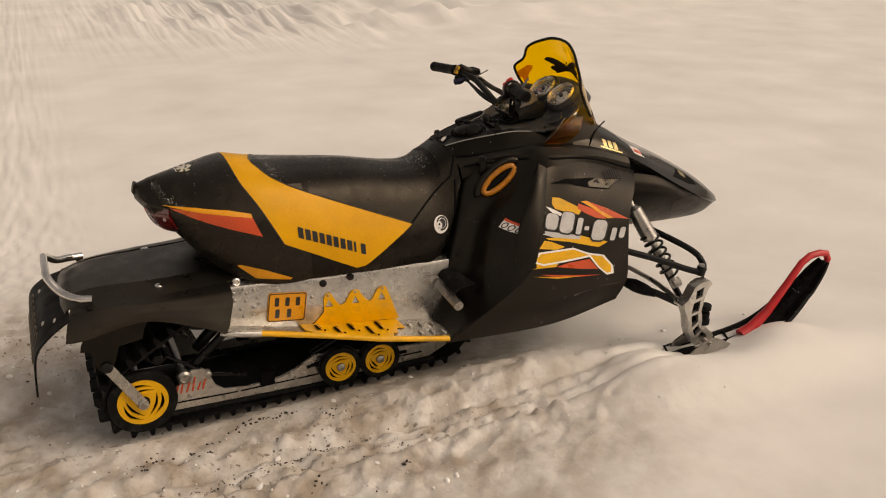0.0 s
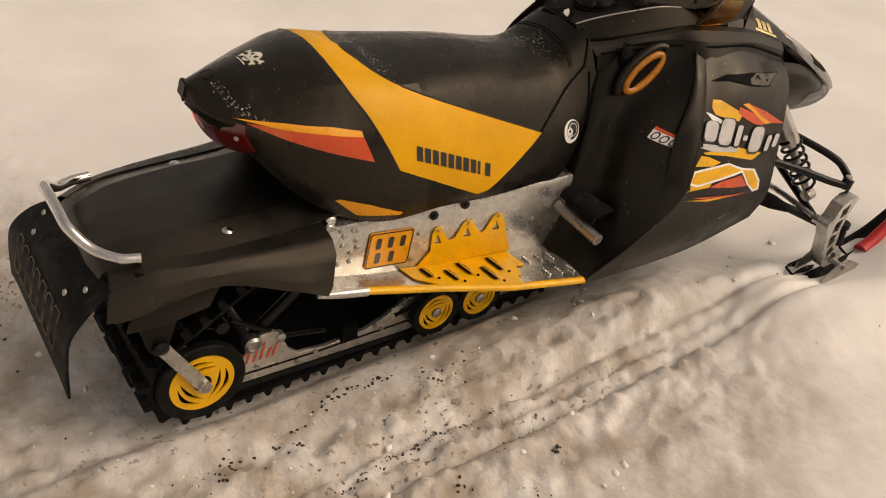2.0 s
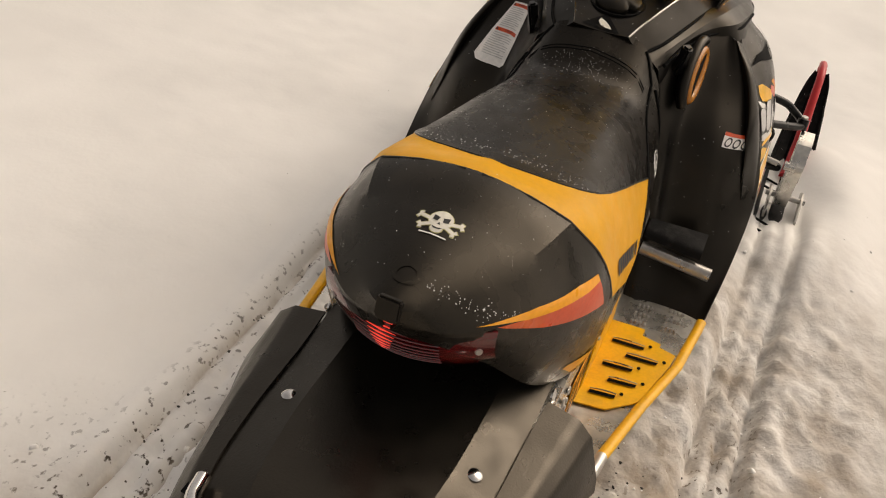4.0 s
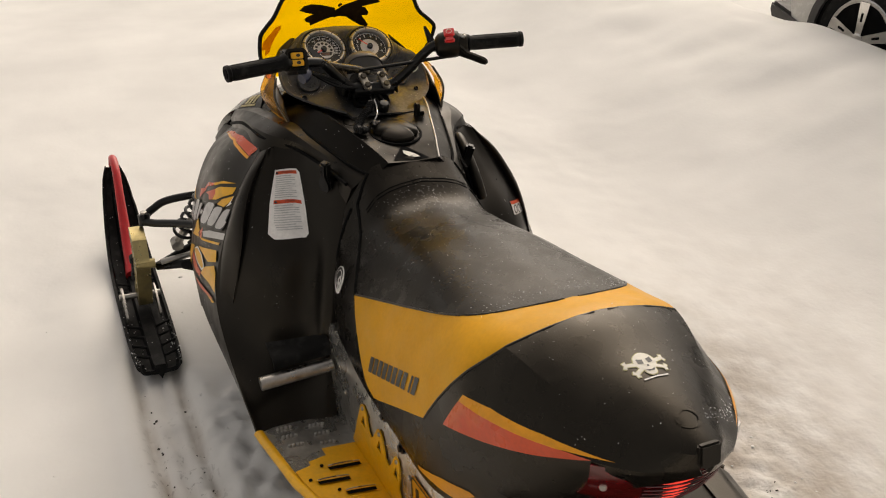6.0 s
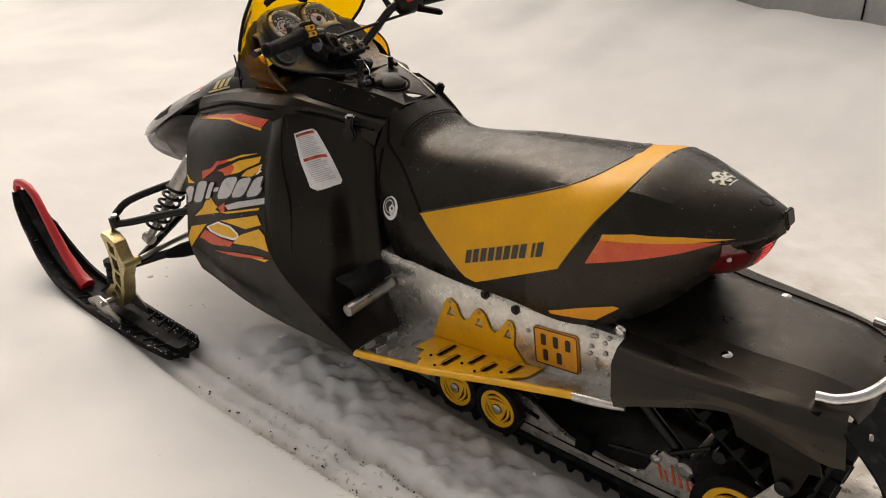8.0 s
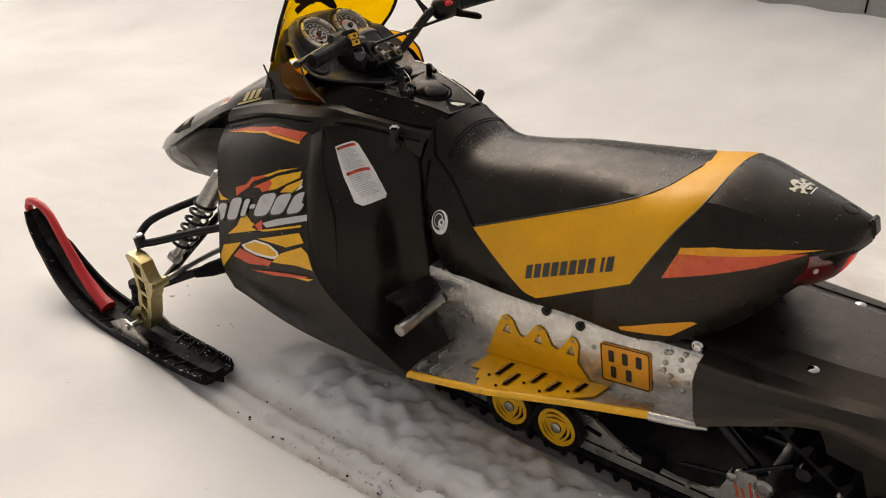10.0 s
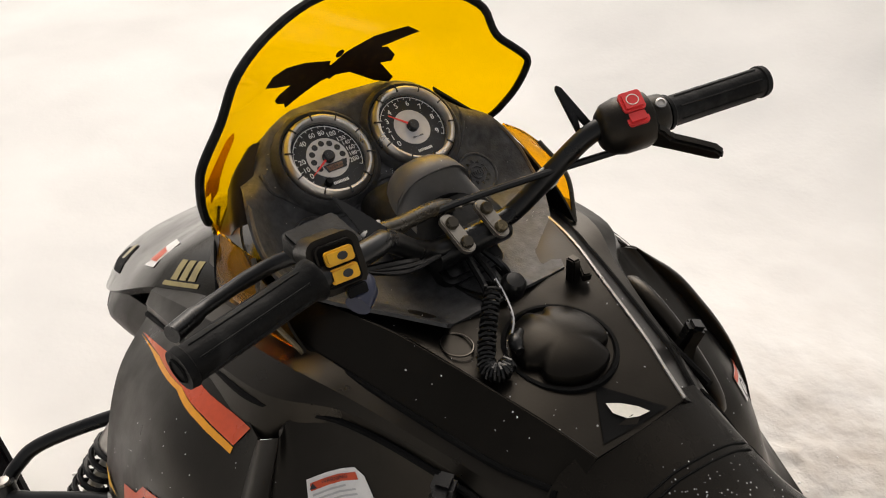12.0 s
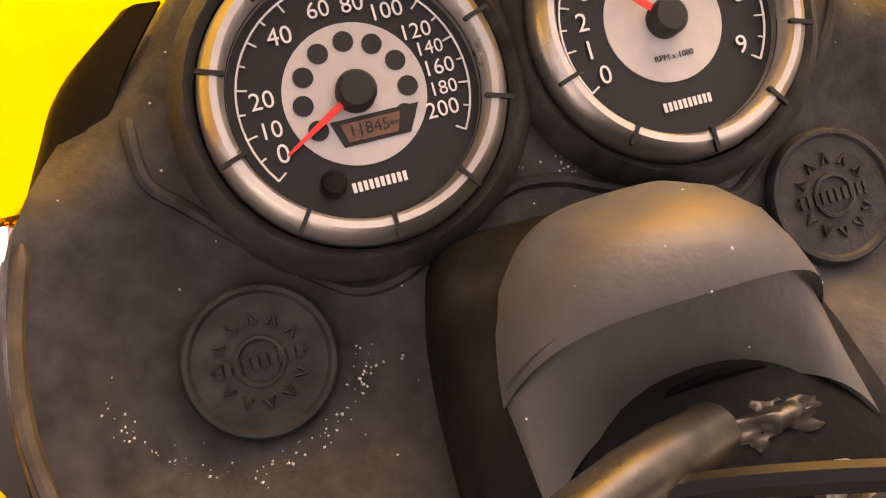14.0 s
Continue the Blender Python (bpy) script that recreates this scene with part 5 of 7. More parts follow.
LOWER_LEFT = [
    (GREY_FILM, [(1.432, 0.527), (1.382, 0.55), (1.286, 0.582), (1.282, 0.568), (1.345, 0.546), (1.415, 0.52)]),
    (RED_FILM, [(1.46, 0.514), (1.433, 0.536), (1.429, 0.513), (1.443, 0.503)]),
    (YELLOW, [(1.443, 0.506), (1.296, 0.555), (1.297, 0.549), (1.424, 0.507)]),
    (YELLOW, [(1.604, 0.413), (1.518, 0.449), (1.614, 0.344), (1.623, 0.376)]),
    (WHITE_FILM, [(1.518, 0.441), (1.456, 0.476), (1.399, 0.48), (1.364, 0.469), (1.36, 0.456), (1.384, 0.444), (1.452, 0.434), (1.499, 0.433)]),
    (YELLOW, [(1.506, 0.445), (1.456, 0.47), (1.403, 0.475), (1.371, 0.465), (1.369, 0.458), (1.385, 0.45), (1.447, 0.441), (1.492, 0.44)]),
    (YELLOW, [(1.445, 0.482), (1.299, 0.535), (1.278, 0.515), (1.336, 0.489), (1.384, 0.487)]),
    (YELLOW, [(1.354, 0.468), (1.284, 0.503), (1.26, 0.493), (1.236, 0.456), (1.298, 0.452), (1.384, 0.435), (1.378, 0.445)]),
    (RED_FILM, [(1.557, 0.396), (1.524, 0.43), (1.448, 0.431), (1.384, 0.438), (1.399, 0.42), (1.487, 0.398)]),
    (RED_FILM, [(1.477, 0.384), (1.376, 0.411), (1.252, 0.436), (1.262, 0.427), (1.377, 0.4)]),
    (YELLOW, [(1.308, 0.417), (1.232, 0.435), (1.251, 0.423)]),
]


def slab(cx, cz, w, h, up, lean, r=0.3, n=4):
    """A rounded block set along a rising, leaning word."""
    out = []
    for a, b in rounded(w, h, min(w, h) * r, 0, 0, n):
        out.append((cx + a + lean * b, cz + up * a + b))
    return out


BLOCKS_LEFT = [slab(x, z, w, h, -0.32, -0.35) for x, z, w, h in (
    (1.612, 0.507, 0.040, 0.052), (1.552, 0.532, 0.048, 0.066), (1.504, 0.549, 0.022, 0.050), (1.474, 0.560, 0.020, 0.012),
    (1.430, 0.575, 0.056, 0.062), (1.376, 0.588, 0.046, 0.054), (1.322, 0.602, 0.046, 0.054))]
UPPER_RIGHT = [
    (YELLOW, [(1.345, 0.667), (1.37, 0.664), (1.421, 0.637), (1.442, 0.623), (1.428, 0.608), (1.386, 0.619), (1.346, 0.633), (1.338, 0.649)]),
    (RED_FILM, [(1.431, 0.643), (1.472, 0.626), (1.528, 0.595), (1.535, 0.579), (1.493, 0.59), (1.453, 0.61), (1.426, 0.628)]),
    (RED_FILM, [(1.463, 0.648), (1.542, 0.614), (1.636, 0.564), (1.565, 0.579), (1.517, 0.608)]),
    (ORANGE, [(1.442, 0.648), (1.465, 0.648), (1.522, 0.606), (1.57, 0.577), (1.54, 0.581), (1.476, 0.627)]),
    (WHITE_FILM, [(1.315, 0.642), (1.33, 0.637), (1.367, 0.618), (1.369, 0.607), (1.334, 0.621)]),
    (YELLOW, [(1.296, 0.548), (1.426, 0.542), (1.538, 0.503), (1.498, 0.492), (1.384, 0.526), (1.305, 0.542)]),
    (YELLOW, [(1.289, 0.541), (1.314, 0.535), (1.363, 0.513), (1.333, 0.507), (1.267, 0.518)]),
    (YELLOW, [(1.235, 0.457), (1.261, 0.505), (1.25, 0.481), (1.282, 0.463), (1.334, 0.462), (1.324, 0.452)]),
]
LOWER_RIGHT = [
    (WHITE_FILM, [(1.254, 0.484), (1.263, 0.507), (1.394, 0.506), (1.456, 0.479), (1.52, 0.461), (1.562, 0.414), (1.565, 0.386), (1.534, 0.387), (1.494, 0.421), (1.458, 0.465), (1.278, 0.462), (1.248, 0.474)]),
    (YELLOW, [(1.253, 0.486), (1.268, 0.501), (1.395, 0.5), (1.457, 0.472), (1.513, 0.457), (1.551, 0.417), (1.553, 0.394), (1.535, 0.394), (1.502, 0.421), (1.46, 0.472), (1.28, 0.468), (1.256, 0.477)]),
    (RED_FILM, [(1.324, 0.452), (1.376, 0.459), (1.457, 0.458), (1.495, 0.416), (1.436, 0.427)]),
    (RED_FILM, [(1.264, 0.435), (1.44, 0.405), (1.51, 0.394), (1.428, 0.402), (1.307, 0.422)]),
    (YELLOW, [(1.234, 0.433), (1.286, 0.424), (1.417, 0.405), (1.329, 0.411)]),
    (GREY_FILM, [(1.279, 0.564), (1.282, 0.573), (1.426, 0.542), (1.422, 0.53), (1.325, 0.547)]),
    (DARK, [(1.352, 0.704), (1.41, 0.715), (1.498, 0.711), (1.647, 0.684), (1.594, 0.678), (1.567, 0.668), (1.483, 0.685), (1.411, 0.703)]),
    (BRONZE, [(1.485, 0.7), (1.52, 0.706), (1.635, 0.684), (1.589, 0.679), (1.566, 0.671), (1.484, 0.688)]),
]
BLOCKS_RIGHT = [slab(x, z, w, h, -0.22, 0.40) for x, z, w, h in (
    (1.326, 0.596, 0.042, 0.046), (1.380, 0.588, 0.046, 0.062), (1.424, 0.572, 0.020, 0.050), (1.451, 0.562, 0.018, 0.012),
    (1.502, 0.548, 0.056, 0.062), (1.562, 0.525, 0.022, 0.040), (1.601, 0.524, 0.024, 0.034))]
for s, strokes, blocks in ((1, UPPER_LEFT + LOWER_LEFT, BLOCKS_LEFT), (-1, UPPER_RIGHT + LOWER_RIGHT, BLOCKS_RIGHT)):
    for k, (m, q) in enumerate(strokes):
        film("graphic_stroke", q, s, m, 0.0010 + 0.00012 * k)
    for q in blocks:
        cx, cz = sum(p[0] for p in q) / len(q), sum(p[1] for p in q) / len(q)
        film("letter_shadow", [(cx + (a - cx) * 1.16, cz + (b - cz) * 1.12 - 0.002) for a, b in q], s, BLACK_FILM, 0.0036)
        film("letter_block", q, s, GREY_FILM, 0.0040)
for k in range(7):
    film("grille_bar", [(1.560 + 0.012 * k, 0.690), (1.563 + 0.012 * k, 0.690), (1.566 + 0.012 * k, 0.716), (1.563 + 0.012 * k, 0.716)], -1, DARK, 0.0042)

# warning label on the left knee panel
lab = drape("warning_label", [(0.260, 0.720), (0.215, 0.728), (0.211, 0.722), (0.216, 0.660), (0.222, 0.612), (0.230, 0.604), (0.300, 0.603), (0.310, 0.611), (0.290, 0.660)],
            knee_skin[1], (1, 0, 0), WHITE_FILM, panels[1][0], "white warning label with red headings", 0.0014)
def label_bar(a, b, c, d, m, lift=0.0022):
    """A strip on the label between fractions a..b down it and c..d across it."""
    tl, tr, br, bl = Vector((0.260, 0.718)), Vector((0.214, 0.726)), Vector((0.224, 0.606)), Vector((0.306, 0.606))
    q = [tuple(tl.lerp(bl, v).lerp(tr.lerp(br, v), u)) for v, u in ((a, c), (a, d), (b, d), (b, c))]
    drape("label_line", q, knee_skin[1], (1, 0, 0), m, lab, lift=lift)


label_bar(0.012, 0.062, 0.04, 0.96, RED_FILM)
label_bar(0.46, 0.515, 0.03, 0.97, RED_FILM)
for k in range(11):
    label_bar(0.085 + 0.033 * k, 0.098 + 0.033 * k, 0.06, 0.86 if k % 3 else 0.72, GREY_FILM)
    label_bar(0.54 + 0.034 * k, 0.553 + 0.034 * k, 0.06 + 0.01 * max(k - 7, 0) * 3, 0.88 if k % 4 else 0.7, GREY_FILM)
def on_label(v, u):
    tl, tr, br, bl = Vector((0.260, 0.718)), Vector((0.214, 0.726)), Vector((0.224, 0.606)), Vector((0.306, 0.606))
    q = tl.lerp(bl, v).lerp(tr.lerp(br, v), u)
    return knee_skin[1].ray_cast(Vector((0.3, q.x, q.y)), Vector((1, 0, 0)))[0]


for text, v, size in (("WARNING", 0.037, 0.0058), ("AVERTISSEMENT", 0.488, 0.0046)):
    c, e, d = on_label(v, 0.55), on_label(v, 0.95) - on_label(v, 0.15), on_label(v - 0.03, 0.5) - on_label(v + 0.03, 0.5)
    e.normalize()
    n_ = e.cross(d).normalized()
    up = n_.cross(e)
    m = Matrix((e, up, n_)).transposed().to_4x4()
    m.translation = c + n_ * 0.0032
    letters(text, size, m, BLACK_FILM, "label_word", lab, 0.0001)
    tri_ = [(-0.004, -0.0025), (0.004, -0.0025), (0.0, 0.0035)]
    own = prism(tri_, on_label(v, 0.10) + n_ * 0.0030, e, up, 0.0002)
    part("label_sign", own, BLACK_FILM, lab)
# small red-rimmed pictogram sticker on the right knee panel
pic = drape("pictogram_sticker", [(-0.316, 0.604), (-0.376, 0.586), (-0.378, 0.560), (-0.318, 0.577)], knee_skin[-1], (1, 0, 0), WHITE_FILM, panels[-1][0], "red and white pictogram sticker", 0.0014)
drape("sticker_band", [(-0.316, 0.604), (-0.376, 0.586), (-0.376, 0.580), (-0.316, 0.598)], knee_skin[-1], (1, 0, 0), RED_FILM, panels[-1][0], lift=0.0022)
for k in range(3):
    c = (-0.329 - 0.018 * k, 0.584 - 0.0055 * k)
    drape("pictogram", ellipse(*c, 0.0078, 0.0085, 14), knee_skin[-1], (1, 0, 0), BLACK_FILM, panels[-1][0], lift=0.0024, holes=[ellipse(*c, 0.0052, 0.0058, 12)])

# starter grip in its recess on the right panel
hb, ht = Vector(((1.161, -0.207, 0.657))), Vector(((1.286, -0.162, 0.728)))
mid, ax = (hb + ht) / 2, (ht - hb).normalized()
near, out, _, _ = knee_skin[-1].find_nearest(mid)
out = out if out.y < 0 else -out
out = (out * 0.35 + Vector((-0.05, -0.65, 0.12))).normalized()
ax = (ax - out * ax.dot(out)).normalized()
mid = near + out * 0.006
side_ = out.cross(ax)
L = (ht - hb).length
well = part("grip_recess", lathe([(0.080, -0.010), (0.080, 0.004), (0.076, 0.007), (0.070, 0.005), (0.001, 0.004)], mid, out, 40), DARK, sled)
for v in well.data.vertices:
    w = v.co - mid
    v.co = mid + ax * w.dot(ax) * 0.95 + side_ * w.dot(side_) * 0.50 + out * w.dot(out)
ring_ = [mid + ax * math.cos(a) * L * 0.44 + side_ * math.sin(a) * 0.023 + out * 0.012 for a in [2 * math.pi * k / 32 for k in range(33)]]
part("starter_grip", tube(ring_, 0.0105, 12), surface("dark_orange_plastic", (0.42, 0.15, 0.012), 0.3, tone=0.2, wear=(0.15, 0.06, 0.01), wear_amount=0.3, wear_scale=30), sled, "dark orange pull-start handle")
rim = [mid + ax * math.cos(a) * L * 0.60 - side_ * math.copysign(1, side_.x) * math.sin(a) * 0.040 + out * 0.008 for a in [math.pi * k / 20 for k in range(21)]]
part("recess_rim", tube(rim, [0.003] + [0.012] * 19 + [0.003], 10), PANEL, sled)
part("grip_core", tube([mid - ax * L * 0.38 + out * 0.008, mid + ax * L * 0.38 + out * 0.008], 0.012, 10), DARK, sled)

# ---------------------------------------------------------------- hood and nose
HX = [1.50, 1.60, 1.70, 1.78, 1.865, 1.98, 2.10, 2.20, 2.27, 2.305]
H_TOP = [0.870, 0.850, 0.820, 0.775, 0.728, 0.674, 0.612, 0.550, 0.492, 0.455]
H_SHY = [0.155, 0.150, 0.150, 0.155, 0.160, 0.165, 0.150, 0.120, 0.070, 0.012]
H_SHZ = [0.852, 0.832, 0.800, 0.758, 0.712, 0.655, 0.592, 0.532, 0.480, 0.452]
H_LPY = [0.222, 0.232, 0.255, 0.270, 0.272, 0.262, 0.232, 0.185, 0.120, 0.016]
H_LPZ = [0.788, 0.776, 0.745, 0.705, 0.655, 0.590, 0.530, 0.488, 0.462, 0.448]


def hood_rows(n=46):
    lines = [curve([(x, y, z) for x, y, z in zip(HX, ys, zs)], n) for ys, zs in (([0.0] * 10, H_TOP), (H_SHY, H_SHZ), (H_LPY, H_LPZ))]
    rows = []
    for i in range(n):
        a, b, c = (l[i] for l in lines)
        half = curve([a, a.lerp(b, 0.6) + Vector((0, 0, 0.004)), b, b.lerp(c, 0.55) + Vector((0, 0.008, 0.008)), c], 14)
        half[0].y = 0
        half.append(c + Vector((-0.004, -0.012, -0.012)))
        rows.append([Vector((p.x, -p.y, p.z)) for p in half[:0:-1]] + half)
    return rows


hood = part("hood", thicken(sheet(hood_rows()), 0.004), GLOSS, sled, "glossy black hood with small stickers", crease=50)
hood_skin = skin(hood)
# lower nose with its chin
for s in (1, -1):
    cols = [[(1.72, s * 0.252, 0.680), (1.74, s * 0.266, 0.615), (1.78, s * 0.19, 0.47), (1.80, s * 0.10, 0.41), (1.80, 0.0, 0.40)],
            [(1.865, s * 0.262, 0.648), (1.88, s * 0.282, 0.590), (1.90, s * 0.20, 0.47), (1.92, s * 0.10, 0.405), (1.92, 0.0, 0.395)],
            [(1.98, s * 0.254, 0.585), (1.99, s * 0.264, 0.540), (2.00, s * 0.20, 0.455), (2.02, s * 0.10, 0.405), (2.02, 0.0, 0.395)],
            [(2.10, s * 0.224, 0.525), (2.10, s * 0.226, 0.492), (2.10, s * 0.18, 0.44), (2.10, s * 0.09, 0.408), (2.10, 0.0, 0.40)],
            [(2.20, s * 0.178, 0.484), (2.195, s * 0.168, 0.462), (2.18, s * 0.14, 0.432), (2.17, s * 0.07, 0.414), (2.165, 0.0, 0.41)],
            [(2.27, s * 0.112, 0.458), (2.26, s * 0.100, 0.448), (2.235, s * 0.08, 0.432), (2.22, s * 0.04, 0.424), (2.215, 0.0, 0.422)],
            [(2.302, s * 0.012, 0.447), (2.295, s * 0.012, 0.444), (2.27, s * 0.01, 0.434), (2.25, s * 0.005, 0.43), (2.245, 0.0, 0.43)]]
    nose = part("nose_cowl", thicken(patch(cols, 30, 18), 0.004), PLASTIC, sled, "black lower nose cowl")
    nose_skin = skin(nose)
    drape("chin_edge", [(1.93, 0.428), (2.02, 0.424), (2.10, 0.424), (2.20, 0.436), (2.24, 0.446), (2.18, 0.424), (2.08, 0.410), (1.95, 0.414)], nose_skin, (0, -s, 0), YELLOW, nose, "yellow edge under the nose")
    drape("side_lamp_shape", [(1.93, 0.55), (2.02, 0.56), (2.08, 0.535), (2.02, 0.50), (1.95, 0.49)], nose_skin, (0, -s, 0), GLOSS, nose)
    # gold word sticker as three blocks and a fine line, and a red and white sticker
    for k in range(3):
        a = 1.622 + 0.020 * k
        drape("sticker_block", [(a, 0.782 - 0.007 * k), (a + 0.015, 0.777 - 0.007 * k), (a + 0.017, 0.797 - 0.007 * k), (a + 0.003, 0.802 - 0.007 * k)], hood_skin, (0, -s, 0), GOLD, hood)
    drape("sticker_line", [(1.61, 0.779), (1.69, 0.752), (1.69, 0.757), (1.61, 0.784)], hood_skin, (0, -s, 0), GOLD, hood)
    drape("sticker_block", [(1.748, 0.744), (1.798, 0.721), (1.803, 0.739), (1.753, 0.762)], hood_skin, (0, -s, 0), WHITE_FILM, hood, "white and red sticker")
    drape("sticker_line", [(1.755, 0.746), (1.793, 0.729), (1.796, 0.737), (1.757, 0.754)], hood_skin, (0, -s, 0), RED_FILM, hood, lift=0.0018)
    drape("hood_mark", [(1.93, 0.640), (2.02, 0.595), (2.08, 0.575), (2.06, 0.600), (1.98, 0.645)], hood_skin, (0, -s, 0), DARK, hood)
    drape("hood_mark", [(1.985, 0.628), (2.015, 0.612), (2.02, 0.622), (1.99, 0.640)], hood_skin, (0, -s, 0), GOLD, hood, lift=0.002)
    # seam and the ledge between hood, console and side panel
    cols = [[(1.09, s * 0.095, 0.764), (1.10, s * 0.122, 0.752), (1.105, s * 0.140, 0.735), (1.11, s * 0.150, 0.70)],
            [(1.20, s * 0.142, 0.780), (1.20, s * 0.157, 0.772), (1.20, s * 0.163, 0.763), (1.20, s * 0.166, 0.735)],
            [(1.30, s * 0.170, 0.794), (1.30, s * 0.192, 0.789), (1.303, s * 0.203, 0.779), (1.305, s * 0.207, 0.755)],
            [(1.385, s * 0.193, 0.806), (1.385, s * 0.226, 0.803), (1.385, s * 0.260, 0.784), (1.383, s * 0.285, 0.737)],
            [(1.55, s * 0.218, 0.790), (1.555, s * 0.252, 0.783), (1.555, s * 0.277, 0.766), (1.555, s * 0.282, 0.728)],
            [(1.70, s * 0.244, 0.750), (1.705, s * 0.262, 0.740), (1.71, s * 0.272, 0.720), (1.71, s * 0.272, 0.682)]]
    part("panel_ledge", thicken(crisp_patch(cols, 40), 0.003), PANEL, sled, crease=18)
    part("ledge_groove", tube([(1.115, s * 0.148, 0.744), (1.20, s * 0.167, 0.752), (1.305, s * 0.206, 0.765), (1.385, s * 0.264, 0.772), (1.47, s * 0.274, 0.768), (1.555, s * 0.278, 0.756), (1.71, s * 0.273, 0.703)], 0.0042, 7, 50), DARK, sled)
    # dark inner wall between hood and side panel
    cols = [[(1.64, s * 0.232, 0.750), (1.64, s * 0.232, 0.600)], [(1.76, s * 0.238, 0.712), (1.76, s * 0.238, 0.590)], [(1.87, s * 0.240, 0.655), (1.87, s * 0.236, 0.570)]]
    part("inner_wall", thicken(patch(cols, 10, 6), 0.003), DARK, hood)
    part("hood_seam", tube([(1.562, s * 0.224, 0.786), (1.60, s * 0.20, 0.83), (1.66, s * 0.165, 0.852)], 0.0025, 6, 14), DARK, hood)

# ---------------------------------------------------------------- console
CX = [1.085, 1.12, 1.16, 1.24, 1.32, 1.42, 1.52]
C_TOP = [0.792, 0.802, 0.812, 0.824, 0.828, 0.812, 0.775]
C_SHY = [0.062, 0.072, 0.085, 0.108, 0.132, 0.160, 0.172]
C_SHZ = [0.795, 0.805, 0.815, 0.829, 0.840, 0.834, 0.798]
C_EDY = [0.092, 0.110, 0.128, 0.152, 0.174, 0.200, 0.216]
C_EDZ = [0.766, 0.770, 0.775, 0.786, 0.797, 0.808, 0.795]
rows = []
lines = [curve([(x, y, z) for x, y, z in zip(CX, ys, zs)], 30) for ys, zs in (([0.0] * 7, C_TOP), (C_SHY, C_SHZ), (C_EDY, C_EDZ))]
for i in range(30):
    a, b, c = (l[i] for l in lines)
    half = [a.lerp(b, t) for t in (0, 0.3, 0.6, 0.85, 0.97, 1.0)] + [b.lerp(c, t) for t in (0.05, 0.35, 0.7, 1.0)]
    rows.append([Vector((p.x, -p.y, p.z)) for p in half[:0:-1]] + half)
console = part("console", thicken(sheet(rows), 0.004), CONSOLE, sled, "glossy black faceted console in front of the seat", crease=22)
console_skin = skin(console)
drape("emblem_recess", [(1.092, 0.046), (1.088, -0.040), (1.146, 0.004)], console_skin, (0, 0, -1), DARK, console, lift=0.0012)
# the emblem's glint is painted: a cream film over the dark triangle
drape("emblem_glint", [(1.124, 0.012), (1.112, 0.014), (1.101, 0.006), (1.096, -0.006), (1.094, -0.020), (1.104, -0.014), (1.116, -0.002)], console_skin, (0, 0, -1), CREAM_FILM, console, "pale triangular glint, laid on as cream film", lift=0.003)
for s in (1, -1):
    # bright highlight on the right plastic edge, drawn as a thin steel tube
    part("console_edge_glint", tube([(x, s * y, z + 0.0005) for x, y, z in zip(CX[:6], C_SHY, C_SHZ)], 0.0022 if s < 0 else 0.0012, 8, 30), STEEL if s < 0 else GLOSS, console)
    part("console_groove", tube([(x, s * (y + 0.002), z - 0.001) for x, y, z in zip(CX[:6], C_EDY, C_EDZ)], 0.0040, 7, 40), DARK, console)
# domed fuel cap in a round recess, tether cord and key
CAP = Vector((1.203, -0.002, 0.819))
CAP_N = Vector((-0.14, 0, 1)).normalized()
part("cap_recess", lathe([(0.063, -0.004), (0.062, 0.0035), (0.058, 0.0040), (0.054, -0.002), (0.001, -0.002)], CAP, CAP_N, 44), DARK, console)
bm = lathe([(0.052, -0.004), (0.053, 0.006), (0.051, 0.011), (0.044, 0.015), (0.030, 0.019), (0.015, 0.021), (0.0005, 0.0215)], CAP, CAP_N, 72)
for v in bm.verts:
    d = v.co - CAP
    an = math.atan2(d.y, d.x)
    out = math.hypot(d.x, d.y)
    v.co -= (d - CAP_N * d.dot(CAP_N)) * 0.20 * max(math.cos(3 * an + 0.6), 0) ** 10 * smoothstep(0.020, 0.050, out)
cap = part("fuel_cap", bm, CONSOLE, sled, "domed black screw cap sunk in the console")
part("cap_tab", tube([CAP + Vector((0.030, 0.030, 0.017)), CAP + Vector((0.018, 0.046, 0.022)), CAP + Vector((0.004, 0.052, 0.020))], [0.006, 0.008, 0.005], 10, 8), TUBE, cap)
coil = []
axis = curve([(1.272, 0.030, 0.874), (1.252, 0.052, 0.860), (1.230, 0.074, 0.846), (1.212, 0.088, 0.836), (1.200, 0.082, 0.834), (1.204, 0.068, 0.836)], 190)
for k, p in enumerate(axis):
    d = (axis[min(k + 1, 189)] - axis[max(k - 1, 0)]).normalized()
    a = Vector((0, 1, 0)) - d * d.y
    a.normalize()
    b = d.cross(a)
    coil.append(p + (a * math.cos(k * 0.95) + b * math.sin(k * 0.95)) * 0.0082)
part("tether_cord", tube(coil, 0.0021, 6), TUBE, sled, "coiled black tether cord")
part("tether_clip", tube([(1.278, 0.022, 0.878), (1.262, 0.022, 0.864), (1.240, 0.030, 0.852), (1.228, 0.044, 0.840)], 0.0018, 6, 16), CHROME, sled)
part("tether_switch", lathe([(0.014, 0), (0.014, 0.014), (0.010, 0.020), (0.003, 0.021)], (1.278, 0.000, 0.852), (-0.4, 0, 1), 18), TUBE, sled)
part("console_clip", prism(rounded(0.030, 0.012, 0.003), (1.266, -0.096, 0.838), Vector((0.8, -0.35, 0.2)).normalized(), Vector((0.3, 0.9, 0)).normalized(), 0.012, 0.002), PLASTIC, sled)
